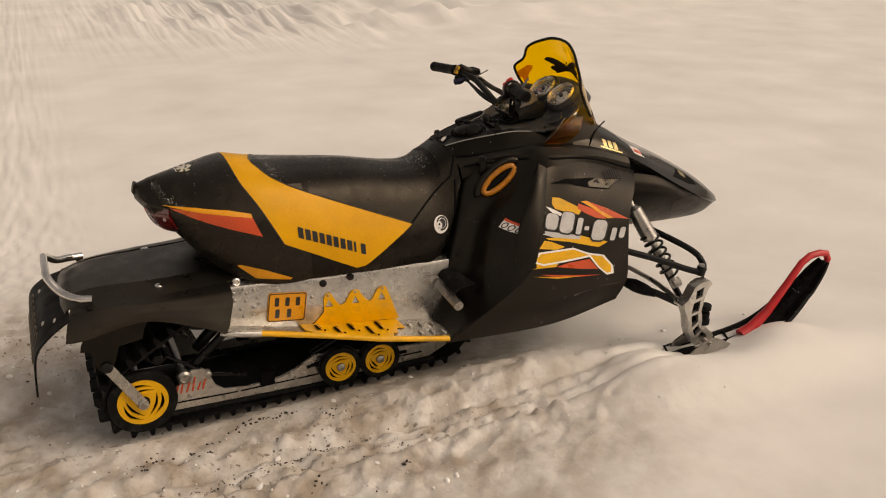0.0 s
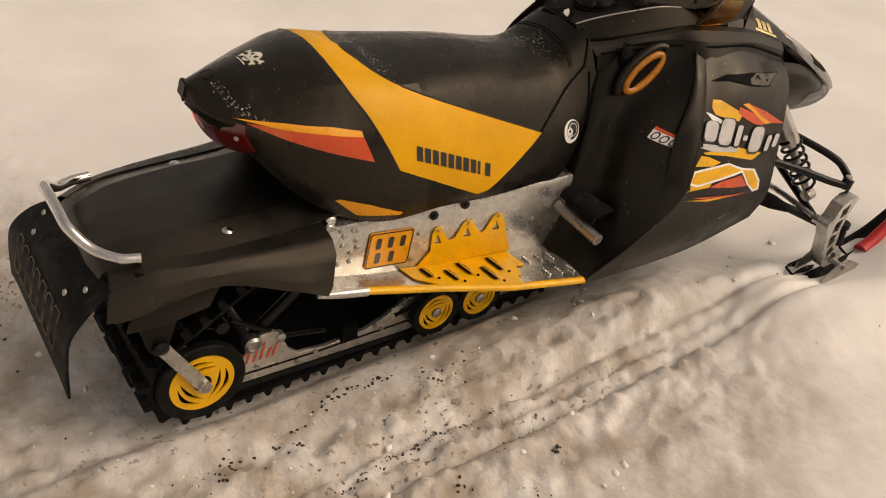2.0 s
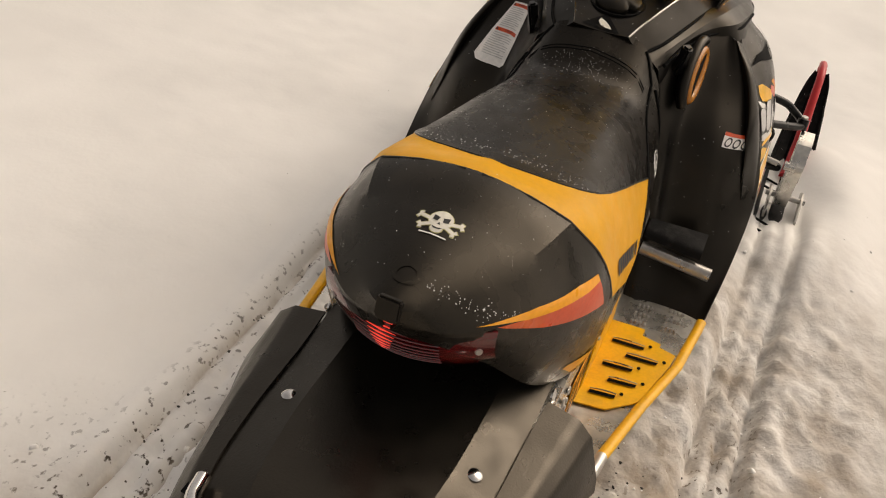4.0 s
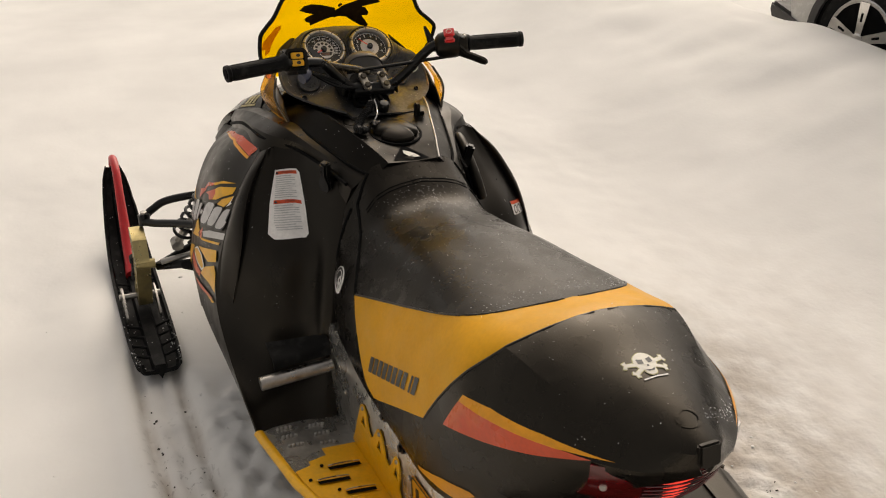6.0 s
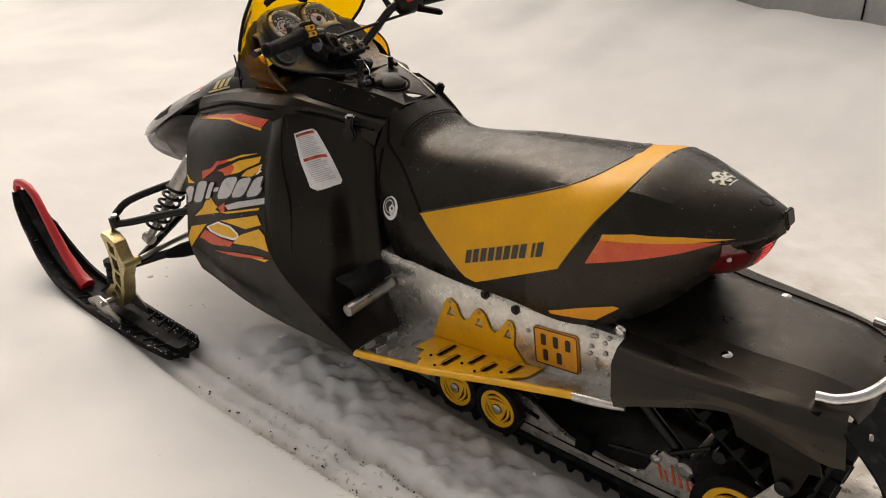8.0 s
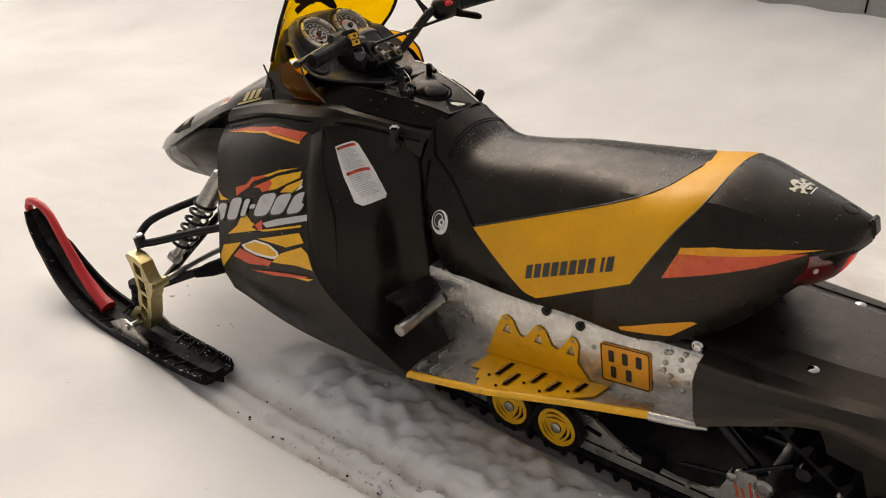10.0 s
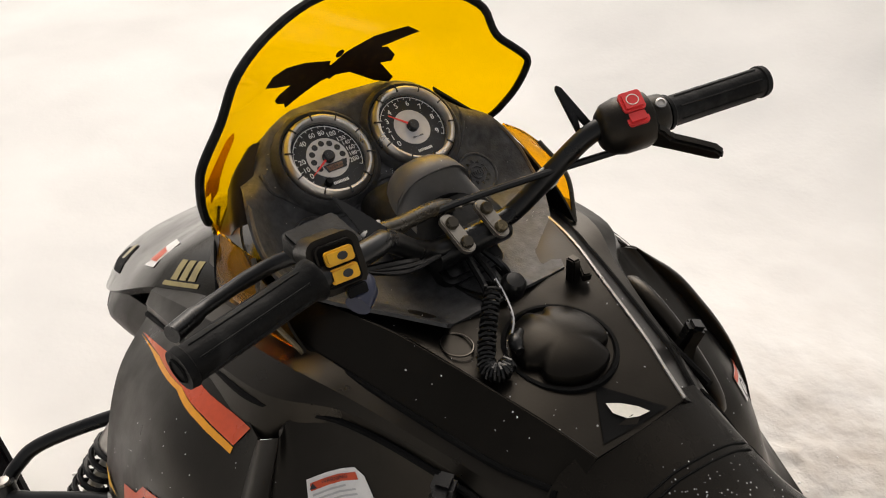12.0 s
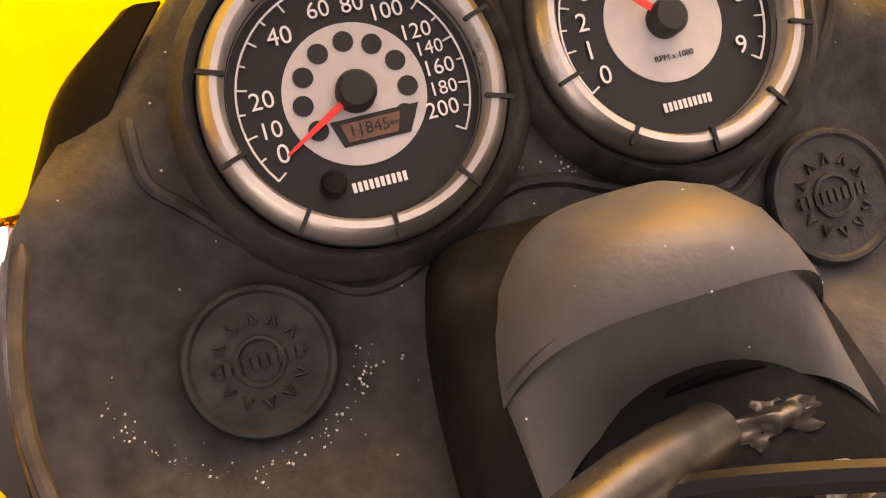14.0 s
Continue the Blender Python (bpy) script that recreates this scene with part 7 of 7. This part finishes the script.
part("small_button", prism(rounded(0.020, 0.011, 0.003), SW + sn * 0.012 - sv * 0.027 + su * 0.008, su, sv, 0.006, 0.0015), RUBBER, block_l)
part("brake_lever", tube([(1.318, 0.205, 0.975), (1.345, 0.240, 0.958), (1.338, 0.305, 0.950), (1.316, 0.350, 0.952)], [0.008, 0.008, 0.007, 0.009], 10, 20), TUBE, bars, "black brake lever")
part("lever_fin", prism([(0, -0.010), (0.020, -0.006), (0.064, 0.0), (0.062, 0.003), (0.030, 0.010), (0, 0.014)], Vector((1.298, 0.150, 0.976)), Vector((0.059, 0.010, 0.020)).normalized(), Vector((-0.15, -0.95, 0.3)).normalized(), 0.004, 0.001), TUBE, bars)
part("pin_plate", prism(rounded(0.036, 0.016, 0.006), Vector((1.316, 0.148, 0.973)), Vector((0.35, -0.8, 0.0)).normalized(), Vector((-0.4, -0.1, 0.6)).normalized(), 0.004, 0.001), STEEL, bars)
part("blue_connector", tube([(1.248, 0.205, 0.950), (1.258, 0.192, 0.955), (1.282, 0.185, 0.966)], [0.012, 0.013, 0.010], 12, 10), surface("blue_plastic", (0.012, 0.016, 0.04), 0.4), bars, "dark blue connector")
# right throttle block with red stop switch
TB = Vector((1.278, -0.164, 0.996))
TD = Vector((-0.385, -0.910, 0.155)).normalized()
block_r = part("throttle_block", tube([TB - TD * 0.032, TB - TD * 0.030, TB - TD * 0.022, TB - TD * 0.008, TB + TD * 0.016, TB + TD * 0.024, TB + TD * 0.027], [0.012, 0.020, 0.028, 0.0315, 0.0315, 0.029, 0.024], 22), PLASTIC, bars, "rounded black throttle housing")
part("housing_collar", tube([TB + TD * 0.024, TB + TD * 0.030, TB + TD * 0.042, TB + TD * 0.046], [0.024, 0.0225, 0.0215, 0.018], 20), PLASTIC, block_r)
SO = Vector((-0.52, 0.10, 0.85))
SO = (SO - TD * SO.dot(TD)).normalized()
SS = SO.cross(TD)
switch = part("stop_switch", prism(rounded(0.025, 0.024, 0.004, 0.0, 0.007), TB + TD * 0.004 + SO * 0.024, TD, SS, 0.0125, 0.003), RED_SWITCH, block_r, "red stop switch with a stepped face")
part("switch_step", prism(rounded(0.024, 0.016, 0.004, 0.0, -0.011), TB + TD * 0.004 + SO * 0.022, TD, SS, 0.0105, 0.003), RED_SWITCH, switch)
part("switch_mark", tube([TB + TD * (0.004 + 0.0065 * math.cos(a)) + SS * (0.007 + 0.0060 * math.sin(a)) + SO * 0.0366 for a in [k * math.pi / 12 for k in range(25)]], 0.0006, 5), CREAM_FILM, switch)
part("housing_screw", lathe([(0.006, 0), (0.006, 0.004), (0.004, 0.005), (0.003, 0.003), (0.001, 0.003)], TB + TD * 0.036 + SO * 0.020, SO, 14), STEEL, block_r)
part("throttle_lever", prism([(0.0, 0.020), (0.010, 0.016), (0.020, 0.007), (0.045, 0.005), (0.070, 0.002), (0.080, -0.006), (0.080, -0.014), (0.070, -0.016), (0.030, -0.013), (0.0, -0.012)],
     Vector((1.258, -0.184, 0.988)), Vector((-0.80, -0.58, -0.10)).normalized(), Vector((-0.45, 0.15, 0.75)).normalized(), 0.012, 0.003), PLASTIC, bars, "black thumb throttle lever")
part("lever_guard", prism([(-0.002, -0.004), (0.024, -0.004), (0.020, 0.012), (0.004, 0.060), (-0.001, 0.064), (-0.004, 0.058)], Vector((1.318, -0.136, 0.974)), Vector((-0.3, -0.9, 0)).normalized(), Vector((0.62, 0.0, 0.72)).normalized(), 0.005, 0.001, holes=[[(0.002, 0.003), (0.014, 0.003), (0.006, 0.022)]]), TUBE, bars)
tie = Vector((1.322, -0.091, 0.938))
part("cable_tie", tube([tie + Vector((0.35 * math.sin(a), 0.8 * math.sin(a), math.cos(a))).normalized() * 0.0135 for a in [k * math.pi / 10 for k in range(21)]], 0.0016, 6), CREAM_FILM, bars, "pale cable tie")
part("brake_line", tube([(1.276, -0.160, 0.968), (1.325, -0.070, 0.945), (1.360, 0.012, 0.928), (1.368, 0.060, 0.920)], 0.0042, 8, 30), TUBE, bars)
part("bar_bend", tube([(1.318, 0.150, 0.968), (1.338, 0.100, 0.948), (1.362, 0.052, 0.932), (1.374, 0.022, 0.922), (1.382, 0.002, 0.912)], [0.0085, 0.0088, 0.0092, 0.0095, 0.0090], 12, 30), BRONZE, bars)
for k in range(3):
    part("control_cable", tube([(1.286, 0.178, 0.955), (1.312, 0.11, 0.922 - 0.006 * k), (1.345, 0.06 - 0.01 * k, 0.885), (1.38, 0.05, 0.852)], 0.0038, 7, 20), TUBE, bars)

# ---------------------------------------------------------------- front suspension and skis
SKIS = []
for s in (1, -1):
    M = GOLD if s > 0 else ALUMINIUM
    up_o, up_i1, up_i2 = (1.880, s * 0.512, 0.374), (1.800, s * 0.22, 0.470), (1.655, s * 0.36, 0.430)
    part("upper_arm", tube([up_i2, (1.75, s * 0.42, 0.405), (1.845, s * 0.492, 0.376), up_o, (1.908, s * 0.482, 0.392), (1.89, s * 0.42, 0.425), up_i1], 0.0115, 12, 60), TUBE, sled, "black tubular upper suspension arm")
    part("arm_bush", lathe([(0.017, -0.016), (0.017, 0.016)], up_o, (0.3, 0, 1), 14), TUBE, sled)
    part("arm_bolt", lathe([(0.010, 0), (0.010, 0.010), (0.002, 0.011)], (up_o[0], up_o[1], up_o[2] + 0.016), (0, 0, 1), 8), STEEL, sled)
    part("lower_arm", tube([(1.64, s * 0.24, 0.300), (1.76, s * 0.39, 0.268), (1.845, s * 0.492, 0.235)], 0.013, 12, 20), TUBE, sled, "black lower suspension arm")
    part("lower_arm", tube([(1.92, s * 0.20, 0.330), (1.88, s * 0.36, 0.278), (1.845, s * 0.492, 0.235)], 0.012, 12, 20), TUBE, sled)
    part("tie_rod", tube([(1.72, s * 0.20, 0.325), (1.80, s * 0.34, 0.285), (1.815, s * 0.485, 0.262)], 0.009, 10, 20), STEEL, sled)
    part("rod_boot", tube([(1.690, s * 0.30, 0.285), (1.72, s * 0.355, 0.280), (1.735, s * 0.39, 0.277), (1.76, s * 0.43, 0.270)], [0.012, 0.024, 0.022, 0.012], 14), RUBBER, sled)
    # shock absorber with coil spring
    top, bot = Vector((1.700, s * 0.300, 0.590)), Vector((1.845, s * 0.430, 0.300))
    d = (bot - top).normalized()
    shock = part("shock_absorber", tube([top, top.lerp(bot, 0.06), top.lerp(bot, 0.10), top.lerp(bot, 0.45), top.lerp(bot, 0.47), top.lerp(bot, 0.94), bot], [0.012, 0.012, 0.027, 0.029, 0.012, 0.012, 0.016], 16), STEEL, sled, "shock absorber with black coil spring")
    e1 = d.orthogonal().normalized()
    e2 = d.cross(e1)
    part("spring", tube([top.lerp(bot, 0.40 + 0.50 * k / 90) + (e1 * math.cos(k * 0.42) + e2 * math.sin(k * 0.42)) * 0.030 for k in range(91)], 0.0048, 7), TUBE, shock)
    part("shock_boot", tube([top.lerp(bot, 0.12 + 0.05 * k) for k in range(7)], [0.024, 0.026, 0.026, 0.023, 0.026, 0.026, 0.022], 16), SHOCK_BODY, shock)
    part("shock_end", lathe([(0.018, -0.014), (0.018, 0.014)], bot, (1, 0, 0.3), 14), STEEL, shock)
    # spindle: a pierced forged leg
    leg = [(1.822, 0.338), (1.850, 0.352), (1.886, 0.354), (1.898, 0.342), (1.884, 0.322), (1.872, 0.290), (1.866, 0.24), (1.878, 0.19), (1.912, 0.155), (1.938, 0.128),
           (1.93, 0.108), (1.86, 0.102), (1.838, 0.120), (1.818, 0.17), (1.806, 0.225), (1.790, 0.256), (1.784, 0.282), (1.800, 0.292), (1.810, 0.310)]
    gaps = [[(1.826, 0.276), (1.856, 0.284), (1.853, 0.244), (1.822, 0.236)], [(1.824, 0.226), (1.852, 0.232), (1.858, 0.200), (1.832, 0.180)],
            [(1.838, 0.168), (1.860, 0.188), (1.874, 0.164), (1.850, 0.140)], [(1.862, 0.136), (1.882, 0.156), (1.906, 0.136), (1.898, 0.122)], [(1.832, 0.322), (1.864, 0.334), (1.860, 0.298), (1.832, 0.290)]]
    spindle = part("spindle", prism(leg, (0, s * 0.518, 0), (1, 0, 0), (0, 0, 1), -0.040 * s, 0.0, holes=gaps), M, sled, "forged pierced ski leg" if s < 0 else "gold-tinted forged pierced ski leg")
    part("spindle_core", prism([(1.828, 0.334), (1.862, 0.338), (1.858, 0.20), (1.90, 0.138), (1.89, 0.118), (1.848, 0.125), (1.822, 0.185), (1.816, 0.25)], (0, s * 0.526, 0), (1, 0, 0), (0, 0, 1), -0.018 * s), DARK, spindle)
    part("leg_boss", lathe([(0.014, -0.026), (0.014, 0.026)], (1.795, s * 0.530, 0.272), (0, 1, 0), 14), M, spindle)
    for z, r in ((0.245, 0.022), (0.215, 0.019), (0.19, 0.022)):
        part("rubber_stop", lathe([(r * 0.5, -0.012), (r, -0.009), (r, 0.009), (r * 0.5, 0.012)], (1.892, s * 0.545, z), (0, 0, 1), 16), RUBBER, spindle)
    # ski: a keeled plastic blade with turned-up tip, saddle, runner and red loop
    XS = [1.535, 1.57, 1.70, 1.88, 2.05, 2.18, 2.28, 2.36, 2.42, 2.455]
    ZS = [0.066, 0.055, 0.050, 0.052, 0.060, 0.085, 0.140, 0.215, 0.285, 0.325]
    WS = [0.050, 0.062, 0.068, 0.070, 0.070, 0.068, 0.062, 0.052, 0.040, 0.024]
    base = curve([(x, w, z) for x, w, z in zip(XS, WS, ZS)], 40)
    rows = []
    for i, p in enumerate(base):
        q0, q1 = base[max(i - 1, 0)], base[min(i + 1, 39)]
        t = Vector((q1.x - q0.x, 0, q1.z - q0.z)).normalized()
        n = Vector((-t.z, 0, t.x))
        o = Vector((p.x, s * 0.545, p.z))
        w = p.y
        row = []
        for a, h in ((-1, 0.030), (-0.88, 0.030), (-0.80, 0.010), (-0.35, 0.008), (-0.25, 0.022), (0.25, 0.022), (0.35, 0.008), (0.80, 0.010), (0.88, 0.030), (1, 0.030), (1, 0.012), (0.8, -0.002), (0.15, -0.004), (0, -0.018), (-0.15, -0.004), (-0.8, -0.002), (-1, 0.012)):
            row.append(o + Vector((0, a * w, 0)) + n * h * (0.6 if i > 30 else 1))
        rows.append(row)
    bm = sheet(rows, closed=True)
    bm.verts.ensure_lookup_table()
    bm.faces.new([bm.verts[i] for i in range(17)])
    bm.faces.new([bm.verts[len(bm.verts) - 17 + i] for i in range(17)][::-1])
    ski = part("ski", bm, RUBBER, sled, "black plastic ski with moulded ribs, snow in its channels")
    SKIS.append((ski, s))
    for k in range(9):
        x = 1.60 + 0.055 * k
        if abs(x - 1.88) > 0.09:
            for a in (-1, 1):
                part("ski_rib", tube([(x, s * 0.545 + a * 0.020, 0.078), (x + 0.015, s * 0.545 + a * 0.060, 0.082)], 0.004, 6), RUBBER, ski)
    part("ski_saddle", prism([(1.80, 0.082), (1.97, 0.092), (1.985, 0.105), (1.93, 0.135), (1.90, 0.145), (1.86, 0.135), (1.80, 0.10)], (0, s * (0.545 - 0.045), 0), (1, 0, 0), (0, 0, 1), -0.006 * s, 0.001), STEEL, ski, "steel ski saddle plate")
    part("ski_saddle", prism([(1.80, 0.082), (1.97, 0.092), (1.985, 0.105), (1.93, 0.135), (1.90, 0.145), (1.86, 0.135), (1.80, 0.10)], (0, s * (0.545 + 0.050), 0), (1, 0, 0), (0, 0, 1), -0.006 * s, 0.001), STEEL, ski)
    part("saddle_bolt", tube([(1.885, s * 0.49, 0.125), (1.885, s * 0.61, 0.125)], 0.009, 10), STEEL, ski)
    loop_ = [(2.085, s * 0.545, 0.090), (2.13, s * 0.545, 0.112), (2.20, s * 0.545, 0.170), (2.28, s * 0.543, 0.268), (2.335, s * 0.541, 0.340), (2.375, s * 0.540, 0.362), (2.42, s * 0.540, 0.366), (2.455, s * 0.540, 0.358), (2.468, s * 0.541, 0.335), (2.458, s * 0.543, 0.318)]
    part("ski_loop", tube(loop_, [0.026, 0.021, 0.017, 0.014, 0.013, 0.013, 0.013, 0.013, 0.013, 0.012], 14), RED_PLASTIC, ski, "red plastic ski tip loop")

# ---------------------------------------------------------------- frost flecks
def flecks(name, over, area, n, size, parent, seed, way=(0, 0, -1), label="scattered frost crystals"):
    rnd = random.Random(seed)
    vs, fs = [], []
    way = Vector(way).normalized()
    for _ in range(n):
        c = area(rnd)
        spot, no, _, _ = over.ray_cast(Vector(c) - way * 1.0, way)
        if spot is None:
            continue
        if no.dot(way) > 0:
            no = -no
        r = size * rnd.uniform(0.45, 1.5)
        a = no.orthogonal().normalized() * r
        b = no.cross(a)
        t = rnd.uniform(0, 6)
        a, b = a * math.cos(t) + b * math.sin(t), b * math.cos(t) - a * math.sin(t)
        k = len(vs)
        vs += [spot + a, spot + b * rnd.uniform(0.6, 1.2), spot - a * rnd.uniform(0.6, 1.2), spot - b, spot + no * r * 0.9]
        fs += [(k, k + 1, k + 4), (k + 1, k + 2, k + 4), (k + 2, k + 3, k + 4), (k + 3, k, k + 4)]
    me = bpy.data.meshes.new(name)
    me.from_pydata(vs, [], fs)
    me.materials.append(FROST)
    ob = tagged(new(name, me), label, kind="stuff")
    ob.parent = parent
    return ob


flecks("frost", seat_skin, lambda r: (r.uniform(0.45, 1.03), r.uniform(-0.16, 0.16), 0.8), 260, 0.0007, seat, 1)
flecks("frost", seat_skin, lambda r: (1.0 + r.gauss(0, 0.025), r.gauss(0.0, 0.045), 0.8), 170, 0.0008, seat, 2)
flecks("frost", seat_skin, lambda r: (0.46 + abs(r.gauss(0, 0.02)), r.uniform(-0.15, 0.15), 0.8), 120, 0.0010, seat, 3)
flecks("frost", seat_skin, lambda r: (r.uniform(0.10, 0.36), r.uniform(-0.16, 0.16), 0.8), 90, 0.0007, tail, 4)
flecks("frost", seat_skin, lambda r: (lambda y: (0.118 + 3.0 * y * y + r.gauss(0, 0.006), -y, 0.8))(r.uniform(0.03, 0.15)), 80, 0.0010, tail, 5)
for s in (1, -1):
    flecks("frost", panel_skin[s], lambda r: (r.uniform(1.3, 1.62), 0, r.uniform(0.32, 0.74)), 90, 0.0008, panels[s][1], 6 + s, (0, -s, 0))
    flecks("frost", knee_skin[s], lambda r: (0, s * r.uniform(0.2, 0.4), r.uniform(0.3, 0.74)), 45, 0.0007, panels[s][0], 9 + s, (1, 0, 0))
for ski_, s in SKIS:
    ski_skin = skin(ski_)
    flecks("snow_crust", ski_skin, lambda r: (1.55 + 0.30 * r.random() ** 2, s * 0.545 + r.choice((-1, 1)) * 0.058 + r.gauss(0, 0.008), 0.3), 110, 0.0022, ski_, 20 + s, label="snow caked on the ski")
    flecks("snow_crust", ski_skin, lambda r: (r.uniform(1.6, 2.4), s * 0.545 + r.uniform(-0.06, 0.06), 0.5), 50, 0.0014, ski_, 23 + s, label="snow caked on the ski")
flecks("frost", console_skin, lambda r: (r.uniform(1.1, 1.35), r.uniform(-0.15, 0.15), 0.8), 90, 0.0010, console, 12)


def dash_spot(u, v):
    p = dash_point(u, v, 0.0)
    return (p.x, p.y, p.z)


flecks("frost", dash_skin, lambda r: dash_spot(r.uniform(-0.17, 0.17), r.uniform(-0.2, 0.04)), 160, 0.0005, dash, 13, -DN)
flecks("frost", dash_skin, lambda r: (lambda a: dash_spot(-0.125 + 0.048 * math.cos(a) + r.gauss(0, 0.002), -0.076 + 0.046 * math.sin(a) + r.gauss(0, 0.002)))(r.uniform(-3.0, -0.3)), 90, 0.0005, dash, 14, -DN)
flecks("frost", dash_skin, lambda r: (lambda p: dash_spot(p[0] + r.gauss(0, 0.003), p[1] + 0.005 + r.gauss(0, 0.004)))(RIDGE[r.randrange(4, 14)]), 160, 0.0005, dash, 17, -DN)
flecks("frost", dash_skin, lambda r: (lambda a: dash_spot(-0.062 + 0.062 * math.cos(a), 0.066 * math.sin(a)))(r.uniform(-2.4, -0.1) + r.gauss(0, 0.03)), 150, 0.0007, dash, 15, -DN)
flecks("frost", cowl_skin, lambda r: (r.uniform(1.33, 1.44), r.uniform(-0.05, 0.07), 1.0), 40, 0.0005, cowl, 16)

# ---------------------------------------------------------------- parked car behind the snow bank
def car_at(x0, y0, z0):
    """A silver estate car side-on: body, dark cladding, glass, alloy wheels."""
    car = thing("car", "silver estate car parked behind a low snow bank", "car", (x0, y0, z0))
    wheelbase, half = 2.6, 0.88
    # side outline from the rear bumper forwards along -x; the body is lofted across the car
    def side_x(z):
        return 0.66 - 0.10 * abs(z - 0.55) ** 1.5

    rows = []
    outline = [(0.62, 0.26), (0.68, 0.40), (0.70, 0.62), (0.68, 0.85), (0.62, 1.00), (0.50, 1.30), (0.34, 1.44), (-0.60, 1.50), (-1.70, 1.47), (-2.05, 1.36), (-2.55, 1.02), (-3.15, 0.90), (-3.42, 0.76), (-3.50, 0.55), (-3.46, 0.30), (-3.40, 0.22), (0.55, 0.22)]
    for k in range(13):
        f = k / 12 * 2 - 1
        y = f * half
        pull = 1 - 0.06 * abs(f) ** 4
        rows.append([(-1.4 + (x + 1.4) * pull, -half + y, 0.22 + (z - 0.22) * (1 - (0.05 if z > 1.0 else 0.02) * abs(f) ** 3) ) for x, z in outline])
    bm = sheet(rows, closed=True)
    bm.verts.ensure_lookup_table()
    n = len(outline)
    bm.faces.new([bm.verts[i] for i in range(n)][::-1])
    bm.faces.new([bm.verts[len(rows) * n - n + i] for i in range(n)])
    part("body", bm, CAR_PAINT, car, "silver painted car body", crease=45)
    part("bumper_cladding", prism([(0.72, 0.40), (0.725, 0.34), (0.66, 0.22), (0.36, 0.20), (0.33, 0.30)], (0, 0.012, 0), (1, 0, 0), (0, 0, 1), 1.7, 0.02), CAR_TRIM, car, "dark grey bumper cladding")
    part("sill", prism([(-0.36, 0.20), (-2.25, 0.20), (-2.25, 0.27), (-0.36, 0.27)], (0, 0.010, 0), (1, 0, 0), (0, 0, 1), 0.05, 0.008), CAR_PAINT, car)
    for x0_, x1_ in ((-0.35, -1.15), (-1.20, -1.95)):
        part("side_window", prism([(x0_, 0.98), (x1_, 0.98), (x1_ - 0.0, 1.38), (x0_ - 0.05, 1.38)], (0, 0.004, 0), (1, 0, 0), (0, 0, 1), 0.03, 0.004), CAR_GLASS, car)
        part("door_seam", tube([(x1_ - 0.02, 0.006, 0.3), (x1_ - 0.03, 0.008, 0.95)], 0.006, 6), DARK, car)
        part("door_handle", tube([(x1_ + 0.25, 0.01, 0.86), (x1_ + 0.18, 0.03, 0.87), (x1_ + 0.10, 0.01, 0.86)], 0.012, 8, 10), CAR_PAINT, car)
    part("tail_lamp", prism([(0.66, 0.62), (0.70, 0.90), (0.52, 0.94), (0.50, 0.66)], (0, 0.006, 0), (1, 0, 0), (0, 0, 1), 0.06, 0.01), RED_LENS, car)
    for wx in (0.0, -wheelbase):
        for wy, s in ((0.0, 1), (-2 * half, -1)):
            o = (wx, wy - s * 0.085, 0.31)
            part("wheel_arch", lathe([(0.385, 0.0), (0.385, 0.103), (0.33, 0.106), (0.33, -0.05)], o, (0, s, 0), 40, caps=False), CAR_TRIM, car)
            part("arch_void", lathe([(0.34, 0.0), (0.34, 0.086), (0.001, 0.086)], o, (0, s, 0), 30), DARK, car)
            wheel = part("wheel", lathe([(0.225, -0.09), (0.29, -0.09), (0.315, -0.06), (0.315, 0.07), (0.30, 0.092), (0.235, 0.097), (0.225, 0.09)], o, (0, s, 0), 48, caps=False), RUBBER, car)
            part("rim", lathe([(0.205, 0.06), (0.208, 0.094), (0.226, 0.100), (0.234, 0.094), (0.232, 0.06)], o, (0, s, 0), 48, caps=False), CHROME, wheel)
            part("brake_disc", lathe([(0.001, 0.088), (0.205, 0.088), (0.205, 0.086)], o, (0, s, 0), 30, caps=False), DARK, wheel)
            for k in range(5):
                a = radians(72 * k + 90)
                d, w = Vector((math.cos(a), 0, math.sin(a))), Vector((-math.sin(a), 0, math.cos(a)))
                q = [Vector(o) + d * r + w * t + Vector((0, s * 0.090, 0)) for r, t in ((0.03, -0.02), (0.215, -0.034), (0.215, 0.034), (0.03, 0.02))]
                own = bmesh.new()
                own.faces.new([own.verts.new(p) for p in q])
                made = bmesh.ops.extrude_face_region(own, geom=own.faces[:])
                bmesh.ops.translate(own, verts=[g for g in made["geom"] if isinstance(g, bmesh.types.BMVert)], vec=(0, s * 0.012, 0))
                part("spoke", own, CHROME, wheel)
                own = prism(rounded(0.05, 0.014, 0.004), Vector(o) + d * 0.13 + Vector((0, s * 0.1025, 0)), d, w, -0.001 * s)
                part("spoke_gap", own, DARK, wheel)
            part("hub_cap", lathe([(0.045, 0.09), (0.042, 0.104), (0.03, 0.108), (0.001, 0.109)], o, (0, s, 0), 20), CHROME, wheel)
    return car


car_at(3.0, -3.58, 0.07)
